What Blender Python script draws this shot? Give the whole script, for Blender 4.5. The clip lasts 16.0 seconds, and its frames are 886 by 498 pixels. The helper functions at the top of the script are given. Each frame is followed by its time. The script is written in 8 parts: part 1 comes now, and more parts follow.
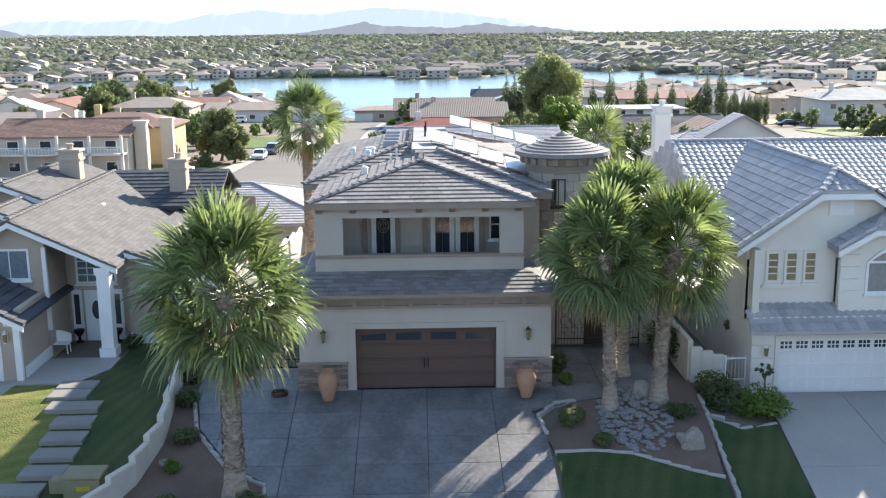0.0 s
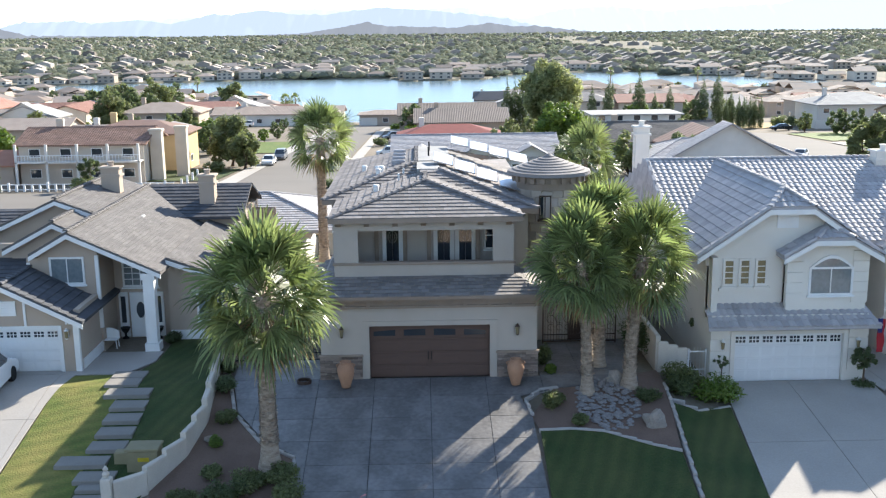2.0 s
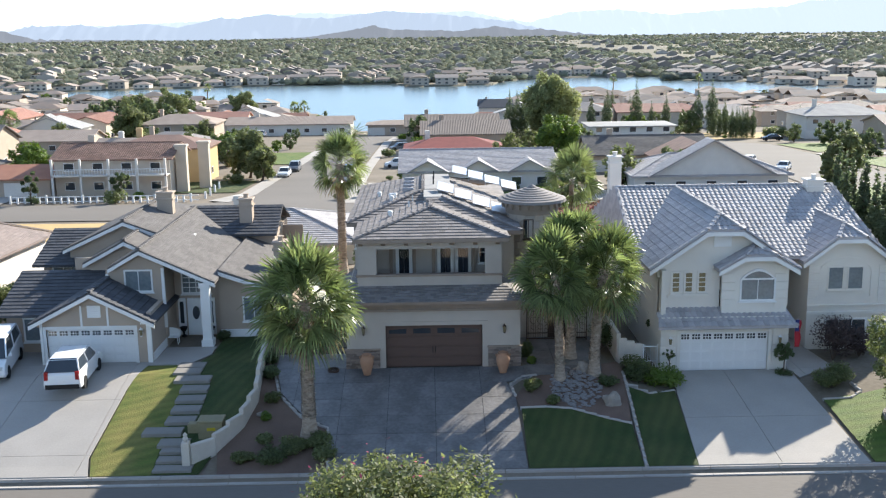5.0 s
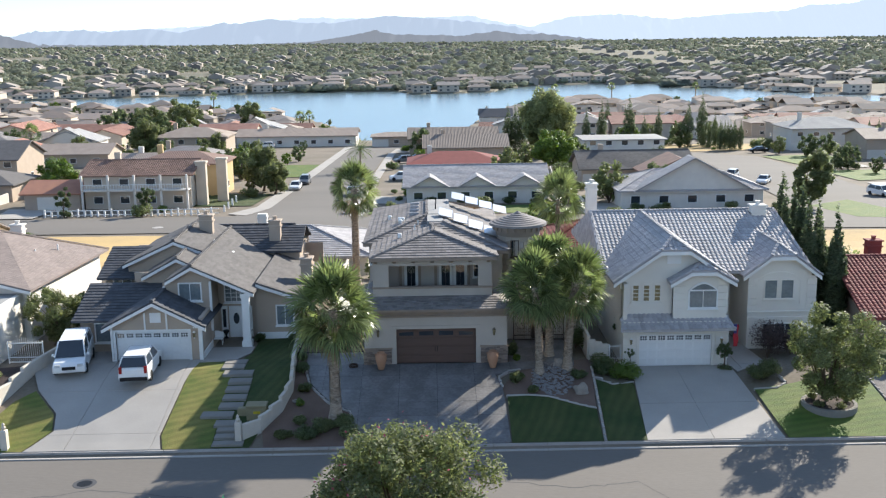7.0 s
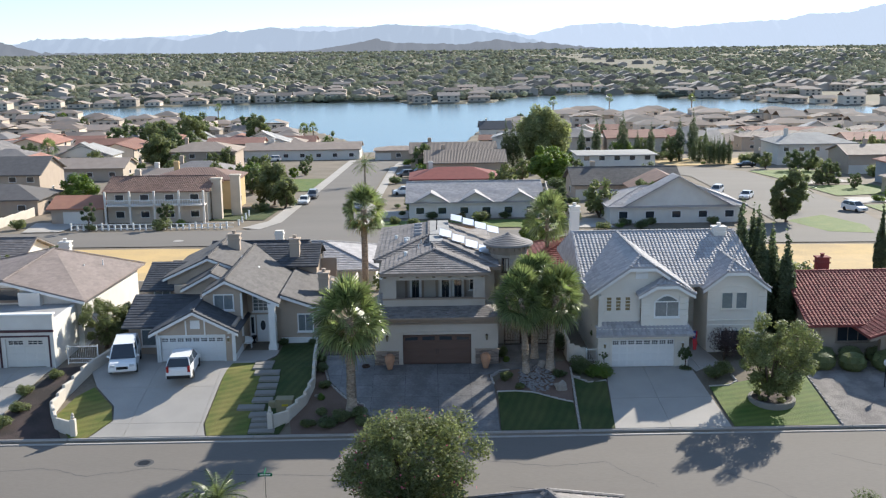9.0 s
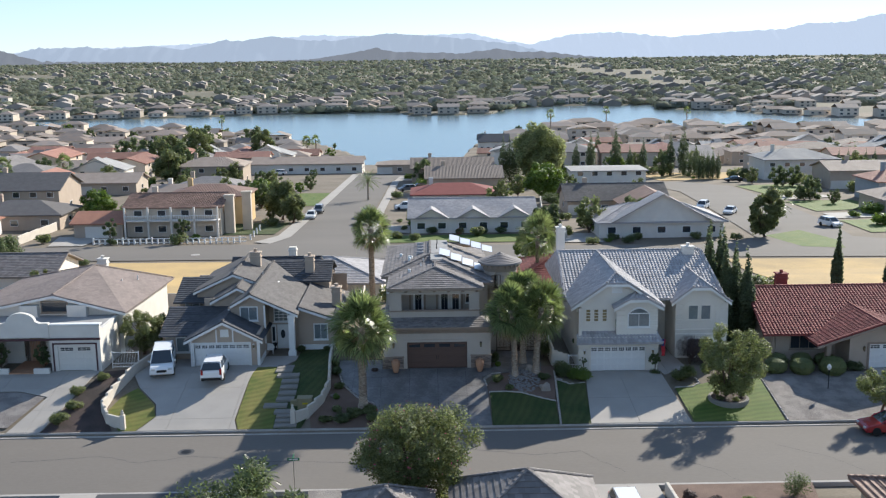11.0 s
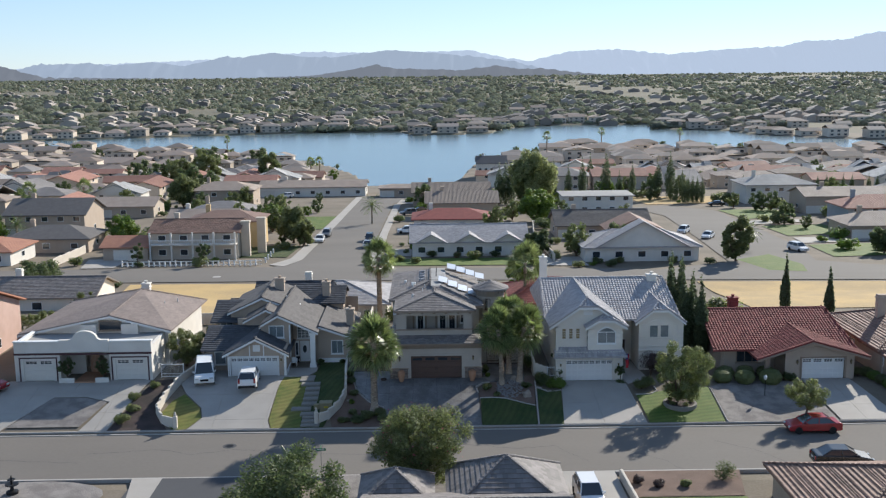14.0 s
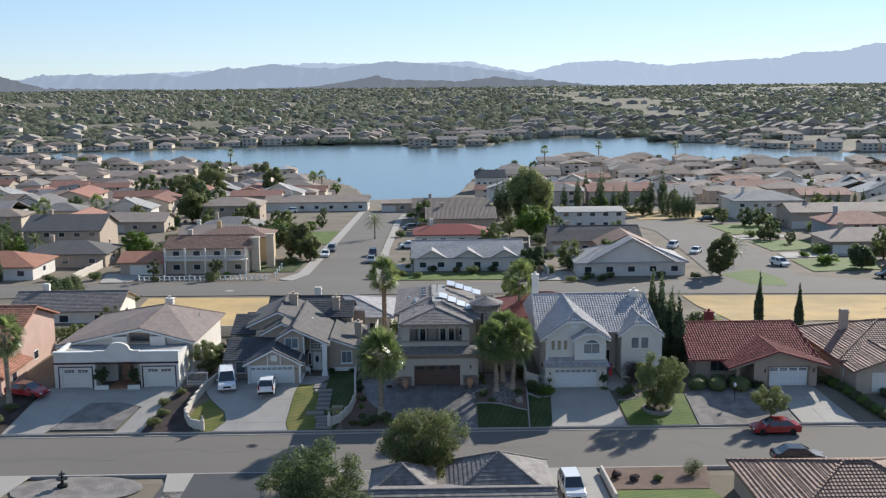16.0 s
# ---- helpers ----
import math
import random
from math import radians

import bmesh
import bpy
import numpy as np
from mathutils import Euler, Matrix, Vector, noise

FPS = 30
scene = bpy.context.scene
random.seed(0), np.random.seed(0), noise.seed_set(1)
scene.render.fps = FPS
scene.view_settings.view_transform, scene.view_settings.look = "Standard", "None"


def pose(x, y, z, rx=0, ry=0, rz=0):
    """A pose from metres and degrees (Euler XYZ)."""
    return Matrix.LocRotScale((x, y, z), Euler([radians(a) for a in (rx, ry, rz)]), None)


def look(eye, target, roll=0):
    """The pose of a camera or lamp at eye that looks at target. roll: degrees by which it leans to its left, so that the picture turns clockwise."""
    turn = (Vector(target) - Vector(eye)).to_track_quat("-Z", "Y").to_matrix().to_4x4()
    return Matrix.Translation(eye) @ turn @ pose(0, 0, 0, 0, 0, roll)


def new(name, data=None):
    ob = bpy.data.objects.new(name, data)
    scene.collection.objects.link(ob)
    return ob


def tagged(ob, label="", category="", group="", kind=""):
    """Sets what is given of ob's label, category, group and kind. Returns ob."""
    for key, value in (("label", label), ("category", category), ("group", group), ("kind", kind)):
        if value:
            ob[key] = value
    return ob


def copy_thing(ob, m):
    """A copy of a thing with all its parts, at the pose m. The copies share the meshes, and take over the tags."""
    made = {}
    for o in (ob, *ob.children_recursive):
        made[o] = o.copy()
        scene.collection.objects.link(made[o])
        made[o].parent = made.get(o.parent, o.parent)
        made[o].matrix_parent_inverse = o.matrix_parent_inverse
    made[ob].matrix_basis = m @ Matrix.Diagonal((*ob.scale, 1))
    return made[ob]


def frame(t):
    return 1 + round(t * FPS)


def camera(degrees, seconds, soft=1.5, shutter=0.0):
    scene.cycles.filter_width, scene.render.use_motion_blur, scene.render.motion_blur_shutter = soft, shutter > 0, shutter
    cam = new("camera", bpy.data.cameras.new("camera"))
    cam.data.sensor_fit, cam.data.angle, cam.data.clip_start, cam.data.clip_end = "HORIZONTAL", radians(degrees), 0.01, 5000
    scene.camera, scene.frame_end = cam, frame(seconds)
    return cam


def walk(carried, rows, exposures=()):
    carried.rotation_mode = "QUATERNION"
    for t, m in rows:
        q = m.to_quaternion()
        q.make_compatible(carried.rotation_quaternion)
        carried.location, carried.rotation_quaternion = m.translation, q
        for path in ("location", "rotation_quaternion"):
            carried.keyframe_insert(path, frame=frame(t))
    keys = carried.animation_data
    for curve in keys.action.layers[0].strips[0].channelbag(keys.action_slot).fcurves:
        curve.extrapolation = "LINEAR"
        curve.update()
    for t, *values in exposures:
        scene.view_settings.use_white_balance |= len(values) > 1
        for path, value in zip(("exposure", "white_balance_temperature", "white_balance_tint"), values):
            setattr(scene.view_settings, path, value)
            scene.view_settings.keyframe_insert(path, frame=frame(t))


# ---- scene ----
# Camera: a drone that backs away from the house and climbs.
cam = camera(47.3, 16.0, soft=1.25)
PATH = [
    (0, (-0.194, -34.465, 12.496), (0.276, -14.910, 8.325), -0.55),
    (0.5, (-0.190, -35.899, 12.890), (0.252, -16.345, 8.710), -0.59),
    (1, (-0.203, -37.331, 13.294), (0.225, -17.779, 9.107), -0.64),
    (1.5, (-0.226, -38.752, 13.689), (0.194, -19.198, 9.507), -0.65),
    (2, (-0.248, -40.169, 14.083), (0.161, -20.614, 9.906), -0.65),
    (2.5, (-0.250, -41.573, 14.473), (0.137, -22.018, 10.300), -0.67),
    (3, (-0.255, -42.966, 14.865), (0.110, -23.409, 10.694), -0.68),
    (3.5, (-0.239, -44.373, 15.245), (0.101, -24.814, 11.082), -0.69),
    (4, (-0.235, -45.791, 15.606), (0.091, -26.228, 11.458), -0.68),
    (6.5, (-0.228, -58.400, 19.277), (0.026, -38.822, 15.197), -0.83),
    (7, (-0.302, -60.979, 19.987), (-0.043, -41.396, 15.936), -0.80),
    (7.5, (-0.327, -63.510, 20.714), (-0.068, -43.919, 16.695), -0.79),
    (8, (-0.339, -66.030, 21.391), (-0.082, -46.432, 17.411), -0.76),
    (8.5, (-0.377, -68.549, 22.054), (-0.120, -48.943, 18.114), -0.73),
    (9, (-0.391, -71.038, 22.767), (-0.140, -51.425, 18.861), -0.74),
    (11.5, (-0.505, -83.656, 26.323), (-0.244, -64.002, 22.627), -0.68),
    (12, (-0.482, -86.214, 27.031), (-0.221, -66.550, 23.391), -0.67),
    (12.5, (-0.503, -88.759, 27.752), (-0.236, -69.085, 24.164), -0.64),
    (13, (-0.523, -91.303, 28.449), (-0.257, -71.621, 24.909), -0.62),
    (13.5, (-0.551, -93.842, 29.147), (-0.282, -74.152, 25.650), -0.60),
    (14, (-0.581, -96.371, 29.869), (-0.306, -76.673, 26.417), -0.59),
    (14.5, (-0.632, -98.910, 30.578), (-0.352, -79.203, 27.176), -0.58),
    (15, (-0.691, -101.461, 31.275), (-0.410, -81.746, 27.919), -0.57),
    (15.5, (-0.743, -103.932, 31.964), (-0.461, -84.210, 28.654), -0.57),
    (16, (-0.780, -106.400, 32.638), (-0.495, -86.668, 29.383), -0.57),
]
walk(cam, [(t, look(eye, target, roll)) for t, eye, target, roll in PATH],
     [(0, 1.52, 6380, 9), (3.5, 1.32, 6380, 9), (6.5, 1.06, 6330, 9), (9, 0.84, 6290, 9), (12, 0.63, 6230, 9), (16, 0.4, 6170, 9)])
# ---- world and sun ----
SUN_EL, SUN_AZ = radians(26.7), radians(37.5)   # azimuth from +y towards +x
world = bpy.data.worlds.new("sky")
scene.world = world
world.use_nodes = True
wn = world.node_tree.nodes
sky = wn.new("ShaderNodeTexSky")
sky.sky_type, sky.sun_disc = "NISHITA", False
sky.sun_elevation, sky.sun_rotation = SUN_EL, SUN_AZ
sky.altitude, sky.air_density, sky.dust_density, sky.ozone_density = 800, 0.9, 0.05, 7.0
wn["Background"].inputs[1].default_value = 0.205
soft = wn.new("ShaderNodeGamma")   # evens out the sky's range
soft.inputs[1].default_value = 0.62
world.node_tree.links.new(sky.outputs[0], soft.inputs[0])
tint = wn.new("ShaderNodeHueSaturation")
tint.inputs["Saturation"].default_value = 0.92
world.node_tree.links.new(soft.outputs[0], tint.inputs["Color"])
world.node_tree.links.new(tint.outputs[0], wn["Background"].inputs[0])
sun = new("sun", bpy.data.lights.new("sun", "SUN"))
sun.data.energy, sun.data.angle, sun.data.color = 5.0, radians(0.6), (1.0, 0.925, 0.80)
sun.matrix_world = look((0, 0, 0), (-math.cos(SUN_EL) * math.sin(SUN_AZ), -math.cos(SUN_EL) * math.cos(SUN_AZ), -math.sin(SUN_EL)))


# ---- materials ----
def mat(name, col, col2=None, rough=0.8, metal=0.0, scale=3.0, fine=40.0, mix=0.5, bump=0.1, isle=0.0, obj=0.0, wave=None, spec=0.3, stretch=(1, 1, 1), brick=None, mown=None):
    """Procedural surface: two noise scales, optional per-piece variation, optional ripple or brick relief."""
    m = bpy.data.materials.new(name)
    m.use_nodes = True
    nt = m.node_tree
    n, l = nt.nodes, nt.links
    b = n["Principled BSDF"]
    b.inputs["Roughness"].default_value, b.inputs["Metallic"].default_value = rough, metal
    b.inputs["Specular IOR Level"].default_value = spec
    col2 = col2 or tuple(c * 0.72 for c in col)
    tc = n.new("ShaderNodeTexCoord")
    mp = n.new("ShaderNodeMapping")
    mp.inputs["Scale"].default_value = stretch
    l.new(tc.outputs["Object"], mp.inputs[0])
    big, small = n.new("ShaderNodeTexNoise"), n.new("ShaderNodeTexNoise")
    big.inputs["Scale"].default_value, small.inputs["Scale"].default_value = scale, fine
    big.inputs["Detail"].default_value, small.inputs["Detail"].default_value = 5, 3
    l.new(mp.outputs[0], big.inputs[0]), l.new(mp.outputs[0], small.inputs[0])
    add = n.new("ShaderNodeMath")
    add.operation = "MULTIPLY_ADD"
    add.inputs[1].default_value, add.inputs[2].default_value = 0.55, 0.0
    l.new(small.outputs[0], add.inputs[0])
    add2 = n.new("ShaderNodeMath")
    add2.operation = "MULTIPLY_ADD"
    add2.inputs[1].default_value = 0.9
    l.new(big.outputs[0], add2.inputs[0]), l.new(add.outputs[0], add2.inputs[2])
    ramp = n.new("ShaderNodeMapRange")
    ramp.inputs["From Min"].default_value, ramp.inputs["From Max"].default_value = 0.72 - 0.25 * (1.3 - mix), 0.72 + 0.25 * (1.3 - mix)
    l.new(add2.outputs[0], ramp.inputs[0])
    mx = n.new("ShaderNodeMix")
    mx.data_type = "RGBA"
    mx.inputs[6].default_value, mx.inputs[7].default_value = (*col, 1), (*col2, 1)
    l.new(ramp.outputs[0], mx.inputs[0])
    out = mx.outputs[2]
    if isle or obj:
        src = n.new("ShaderNodeNewGeometry").outputs["Random Per Island"] if isle else n.new("ShaderNodeObjectInfo").outputs["Random"]
        mr = n.new("ShaderNodeMapRange")
        v = isle or obj
        mr.inputs["To Min"].default_value, mr.inputs["To Max"].default_value = 1 - v, 1 + v
        l.new(src, mr.inputs[0])
        hsv = n.new("ShaderNodeHueSaturation")
        l.new(mr.outputs[0], hsv.inputs["Value"]), l.new(out, hsv.inputs["Color"])
        out = hsv.outputs[0]
    h = small.outputs[0]
    if mown:
        sw = n.new("ShaderNodeTexWave")
        sw.inputs["Scale"].default_value, sw.inputs["Distortion"].default_value = mown[1], 2.5
        mp3 = n.new("ShaderNodeMapping")
        mp3.inputs["Rotation"].default_value = (0, 0, radians(mown[0]))
        l.new(tc.outputs["Object"], mp3.inputs[0]), l.new(mp3.outputs[0], sw.inputs[0])
        sr = n.new("ShaderNodeMapRange")
        sr.inputs["To Min"].default_value, sr.inputs["To Max"].default_value = 0.86, 1.08
        hv = n.new("ShaderNodeHueSaturation")
        l.new(sw.outputs["Fac"], sr.inputs[0]), l.new(sr.outputs[0], hv.inputs["Value"]), l.new(out, hv.inputs["Color"])
        out = hv.outputs[0]
    if brick:
        bt = n.new("ShaderNodeTexBrick")
        bt.inputs["Scale"].default_value = 1.0
        bt.inputs["Brick Width"].default_value, bt.inputs["Row Height"].default_value = brick
        bt.inputs["Mortar Size"].default_value = 0.012
        mp2 = n.new("ShaderNodeMapping")
        mp2.inputs["Rotation"].default_value = (radians(90), 0, 0)
        l.new(tc.outputs["Object"], mp2.inputs[0]), l.new(mp2.outputs[0], bt.inputs[0])
        mb = n.new("ShaderNodeMix")
        mb.data_type = "RGBA"
        mb.blend_type = "MULTIPLY"
        l.new(bt.outputs["Fac"], mb.inputs[0]), l.new(out, mb.inputs[6])
        mb.inputs[7].default_value = (0.72, 0.7, 0.68, 1)
        out = mb.outputs[2]
    l.new(out, b.inputs["Base Color"])
    if bump:
        bp = n.new("ShaderNodeBump")
        bp.inputs["Strength"].default_value, bp.inputs["Distance"].default_value = bump, 0.05
        l.new(h, bp.inputs["Height"])
        if wave:
            wv = n.new("ShaderNodeTexWave")
            wv.bands_direction = wave[0]
            wv.inputs["Scale"].default_value = wave[1]
            l.new(tc.outputs["Object"], wv.inputs[0])
            bp2 = n.new("ShaderNodeBump")
            bp2.inputs["Strength"].default_value, bp2.inputs["Distance"].default_value = 0.6, 0.08
            l.new(wv.outputs["Fac"], bp2.inputs["Height"]), l.new(bp.outputs[0], bp2.inputs["Normal"])
            bp = bp2
        l.new(bp.outputs[0], b.inputs["Normal"])
    return m


def leafy(name, col, col2, isle=0.35, rough=0.6, trans=0.35):
    """Leaves: thin, partly lit through."""
    m = mat(name, col, col2, rough, scale=0.8, fine=9, isle=isle, bump=0, spec=0.35)
    n, l = m.node_tree.nodes, m.node_tree.links
    b = n["Principled BSDF"]
    t = n.new("ShaderNodeBsdfTranslucent")
    src = b.inputs["Base Color"].links[0].from_socket
    hs = n.new("ShaderNodeHueSaturation")
    hs.inputs["Value"].default_value, hs.inputs["Saturation"].default_value = 1.5, 1.15
    l.new(src, hs.inputs["Color"]), l.new(hs.outputs[0], t.inputs[0])
    ms = n.new("ShaderNodeMixShader")
    ms.inputs[0].default_value = trans
    l.new(b.outputs[0], ms.inputs[1]), l.new(t.outputs[0], ms.inputs[2])
    l.new(ms.outputs[0], n["Material Output"].inputs[0])
    return m


SHINGLE_MAUVE = mat("mauve_brown_shingle", (0.265, 0.215, 0.195), (0.215, 0.175, 0.16), 0.88, scale=0.5, fine=30, isle=0.1, bump=0.3)
STUCCO = mat("stucco_grey_beige", (0.50, 0.44, 0.38), (0.44, 0.385, 0.33), 0.9, scale=0.7, fine=60, bump=0.25)
STUCCO_TRIM = mat("stucco_brown_trim", (0.33, 0.255, 0.20), (0.27, 0.21, 0.165), 0.85, scale=1.5, bump=0.15)
STUCCO_WHITE = mat("stucco_cream_white", (0.76, 0.71, 0.63), (0.69, 0.64, 0.57), 0.9, scale=0.6, fine=60, bump=0.25)
STUCCO_TAN = mat("stucco_tan", (0.47, 0.38, 0.30), (0.42, 0.335, 0.265), 0.9, scale=0.7, fine=60, bump=0.25)
STUCCO_PALE = mat("stucco_pale", (0.72, 0.68, 0.62), (0.64, 0.60, 0.55), 0.9, scale=0.7, fine=60, bump=0.2)
STUCCO_CREAM = mat("stucco_warm_cream", (0.58, 0.50, 0.41), (0.51, 0.44, 0.36), 0.9, scale=0.7, fine=60, bump=0.2)
STUCCO_PINK = mat("stucco_pink", (0.55, 0.38, 0.32), (0.48, 0.33, 0.27), 0.9, scale=0.7, fine=60, bump=0.2)
STUCCO_YELLOW = mat("stucco_ochre", (0.62, 0.45, 0.24), (0.55, 0.40, 0.21), 0.9, scale=0.7, fine=60, bump=0.2)
STUCCO_BLUE = mat("siding_blue_grey", (0.30, 0.33, 0.36), (0.26, 0.29, 0.32), 0.85, scale=0.7, fine=60, bump=0.2)
WHITE = mat("white_paint", (0.80, 0.79, 0.77), (0.72, 0.71, 0.69), 0.5, scale=1.0, bump=0.05)
DOOR_BROWN = mat("brown_garage_door", (0.125, 0.078, 0.062), (0.105, 0.066, 0.053), 0.5, scale=1.2, fine=25, bump=0.1, stretch=(1, 1, 6))
DARK = mat("dark_metal", (0.03, 0.03, 0.032), rough=0.5, metal=0.6, bump=0)
RUST = mat("bronze_iron", (0.10, 0.065, 0.05), rough=0.55, metal=0.5, bump=0.1)
TILE_GREY = mat("grey_concrete_tile", (0.235, 0.21, 0.20), (0.185, 0.165, 0.155), 0.75, scale=1.2, fine=30, isle=0.22, bump=0.2)
TILE_DARK = mat("dark_grey_tile", (0.088, 0.09, 0.1), (0.07, 0.071, 0.078), 0.75, scale=1.0, fine=30, isle=0.2, bump=0.2)
SHINGLE = mat("brown_grey_shingle", (0.155, 0.142, 0.135), (0.12, 0.11, 0.105), 0.85, scale=1.0, fine=40, isle=0.12, bump=0.3)
TILE_PALE = mat("pale_grey_tile", (0.43, 0.405, 0.405), (0.36, 0.34, 0.34), 0.8, scale=1.0, fine=30, isle=0.14, bump=0.2, spec=0.4)
TILE_RED = mat("red_clay_tile", (0.25, 0.07, 0.06), (0.20, 0.058, 0.05), 0.85, scale=1.0, fine=30, isle=0.25, bump=0.2)
TILE_ORANGE = mat("orange_clay_tile", (0.42, 0.20, 0.125), (0.33, 0.15, 0.10), 0.75, scale=0.8, fine=20, isle=0.25, bump=0.2, wave=("X", 1.0))
TILE_BROWN = mat("brown_clay_tile", (0.27, 0.165, 0.125), (0.21, 0.13, 0.10), 0.75, scale=0.8, fine=20, isle=0.25, bump=0.2, wave=("X", 1.0))
FAR_GREY = mat("far_grey_roof", (0.27, 0.245, 0.23), (0.22, 0.20, 0.19), 0.8, scale=0.5, fine=6, obj=0.25, bump=0.2, wave=("Y", 0.9))
FAR_PALE = mat("far_pale_roof", (0.40, 0.385, 0.37), (0.33, 0.32, 0.31), 0.8, scale=0.5, fine=6, obj=0.2, bump=0.2, wave=("Y", 0.9))
FAR_RED = mat("far_red_roof", (0.36, 0.185, 0.135), (0.29, 0.145, 0.11), 0.8, scale=0.5, fine=6, obj=0.25, bump=0.2, wave=("X", 0.9))
FAR_TAN = mat("far_tan_roof", (0.34, 0.27, 0.22), (0.28, 0.22, 0.18), 0.8, scale=0.5, fine=6, obj=0.25, bump=0.2, wave=("X", 0.9))
FAR_WALL = mat("far_stucco", (0.56, 0.47, 0.38), (0.49, 0.41, 0.33), 0.9, scale=0.3, fine=5, obj=0.3, bump=0)
FAR_WALL2 = mat("far_white_stucco", (0.70, 0.66, 0.60), (0.63, 0.59, 0.53), 0.9, scale=0.3, fine=5, obj=0.15, bump=0)
ROOF_FLAT = mat("grey_roof_membrane", (0.36, 0.35, 0.34), (0.29, 0.28, 0.27), 0.9, scale=0.8, bump=0.2)
PAD_CONCRETE = mat("weathered_pad_concrete", (0.27, 0.25, 0.225), (0.21, 0.195, 0.175), 0.9, scale=0.8, fine=18, mix=0.3, bump=0.2)
CONCRETE = mat("pale_concrete", (0.42, 0.385, 0.35), (0.33, 0.305, 0.275), 0.85, scale=0.35, fine=14, mix=0.2, bump=0.15)
STAMPED = mat("stamped_grey_concrete", (0.185, 0.176, 0.174), (0.11, 0.104, 0.103), 0.5, scale=0.9, fine=6, mix=0.7, bump=0.25, obj=0.12, spec=0.5)
ASPHALT = mat("worn_asphalt", (0.185, 0.166, 0.147), (0.15, 0.135, 0.12), 0.9, scale=0.12, fine=9, mix=0.2, bump=0.15, stretch=(0.35, 1, 1))
ASPHALT_DARK = mat("dark_asphalt", (0.085, 0.085, 0.09), (0.07, 0.07, 0.075), 0.9, scale=0.2, fine=9, mix=0.2, bump=0.15)
KERB = mat("kerb_concrete", (0.43, 0.40, 0.37), (0.34, 0.31, 0.29), 0.9, scale=0.5, fine=12, bump=0.2)
# Lawn greens toned for light: dark copy for shade, brighter copies for sun.
LAWN = mat("shade_toned_lawn", (0.024, 0.05, 0.012), (0.075, 0.088, 0.028), 0.85, scale=0.35, fine=18, mix=0.6, bump=0.6, mown=(20, 0.55))
LAWN_DRY_SUN = mat("sun_toned_dry_lawn", (0.10, 0.135, 0.025), (0.22, 0.19, 0.055), 0.85, scale=0.5, fine=14, mix=0.6, bump=0.6, mown=(65, 0.5))
LAWN_SUN = mat("sun_toned_lawn", (0.07, 0.125, 0.02), (0.13, 0.16, 0.035), 0.85, scale=0.5, fine=14, mix=0.5, bump=0.6, mown=(75, 0.5))
DIRT = mat("desert_soil", (0.225, 0.185, 0.145), (0.155, 0.13, 0.095), 0.95, scale=0.15, fine=5, mix=0.6, bump=0.3)
PLAIN = mat("olive_scrub_ground", (0.14, 0.13, 0.09), (0.175, 0.15, 0.105), 0.95, scale=0.006, fine=0.06, mix=0.7, bump=0.3)
STRAW = mat("dry_grass_lot", (0.55, 0.38, 0.17), (0.40, 0.29, 0.15), 0.95, scale=0.15, fine=5, mix=0.7, bump=0.5)
BARK_DIRT = mat("red_brown_gravel", (0.20, 0.135, 0.105), (0.14, 0.095, 0.075), 0.95, scale=0.6, fine=22, mix=0.6, bump=0.6)
GRAVEL = mat("grey_gravel", (0.27, 0.245, 0.225), (0.18, 0.16, 0.15), 0.95, scale=0.8, fine=10, mix=0.9, bump=0.9)
MULCH = mat("dark_mulch", (0.085, 0.06, 0.055), (0.05, 0.04, 0.035), 0.95, scale=0.6, fine=14, mix=0.9, bump=0.8)
STONE = mat("stacked_stone", (0.30, 0.235, 0.195), (0.21, 0.165, 0.14), 0.85, scale=3, fine=25, obj=0.35, bump=0.4)
TOWER_STONE = mat("cut_limestone", (0.50, 0.41, 0.33), (0.42, 0.34, 0.27), 0.85, scale=1.5, fine=20, obj=0.12, bump=0.2)
ROCK = mat("river_rock", (0.27, 0.25, 0.24), (0.15, 0.14, 0.14), 0.8, scale=2, fine=15, isle=0.5, bump=0.3)
BOULDER = mat("boulder_rock", (0.33, 0.29, 0.25), (0.23, 0.20, 0.17), 0.9, scale=2, fine=15, bump=0.6)
TERRACOTTA = mat("terracotta", (0.46, 0.25, 0.15), (0.36, 0.20, 0.125), 0.8, scale=2, fine=20, bump=0.15)
BLOCK = mat("painted_block", (0.63, 0.57, 0.49), (0.52, 0.465, 0.40), 0.9, scale=1.2, fine=25, bump=0.25)
PALM_BARK = mat("palm_boot_bark", (0.46, 0.38, 0.30), (0.24, 0.18, 0.135), 0.9, scale=3, fine=25, isle=0.3, bump=0.5, stretch=(1, 1, 3))
BARK = mat("tree_bark", (0.16, 0.115, 0.08), (0.10, 0.07, 0.05), 0.9, scale=2, fine=20, bump=0.6, stretch=(1, 1, 0.3))
FROND = leafy("palm_frond_green", (0.205, 0.235, 0.105), (0.12, 0.155, 0.058), isle=0.55, rough=0.36, trans=0.42)
FROND_DEAD = leafy("palm_frond_dry", (0.33, 0.25, 0.135), (0.23, 0.165, 0.085), trans=0.25)
LEAF = leafy("tree_leaf", (0.125, 0.15, 0.065), (0.18, 0.195, 0.09), trans=0.52)
LEAF_DARK = leafy("dark_leaf", (0.09, 0.118, 0.055), (0.125, 0.15, 0.07), trans=0.52)
LEAF_GREY = leafy("olive_leaf", (0.145, 0.17, 0.075), (0.185, 0.205, 0.09), trans=0.48)
LEAF_BRIGHT = leafy("bright_leaf", (0.10, 0.16, 0.028), (0.14, 0.19, 0.04))
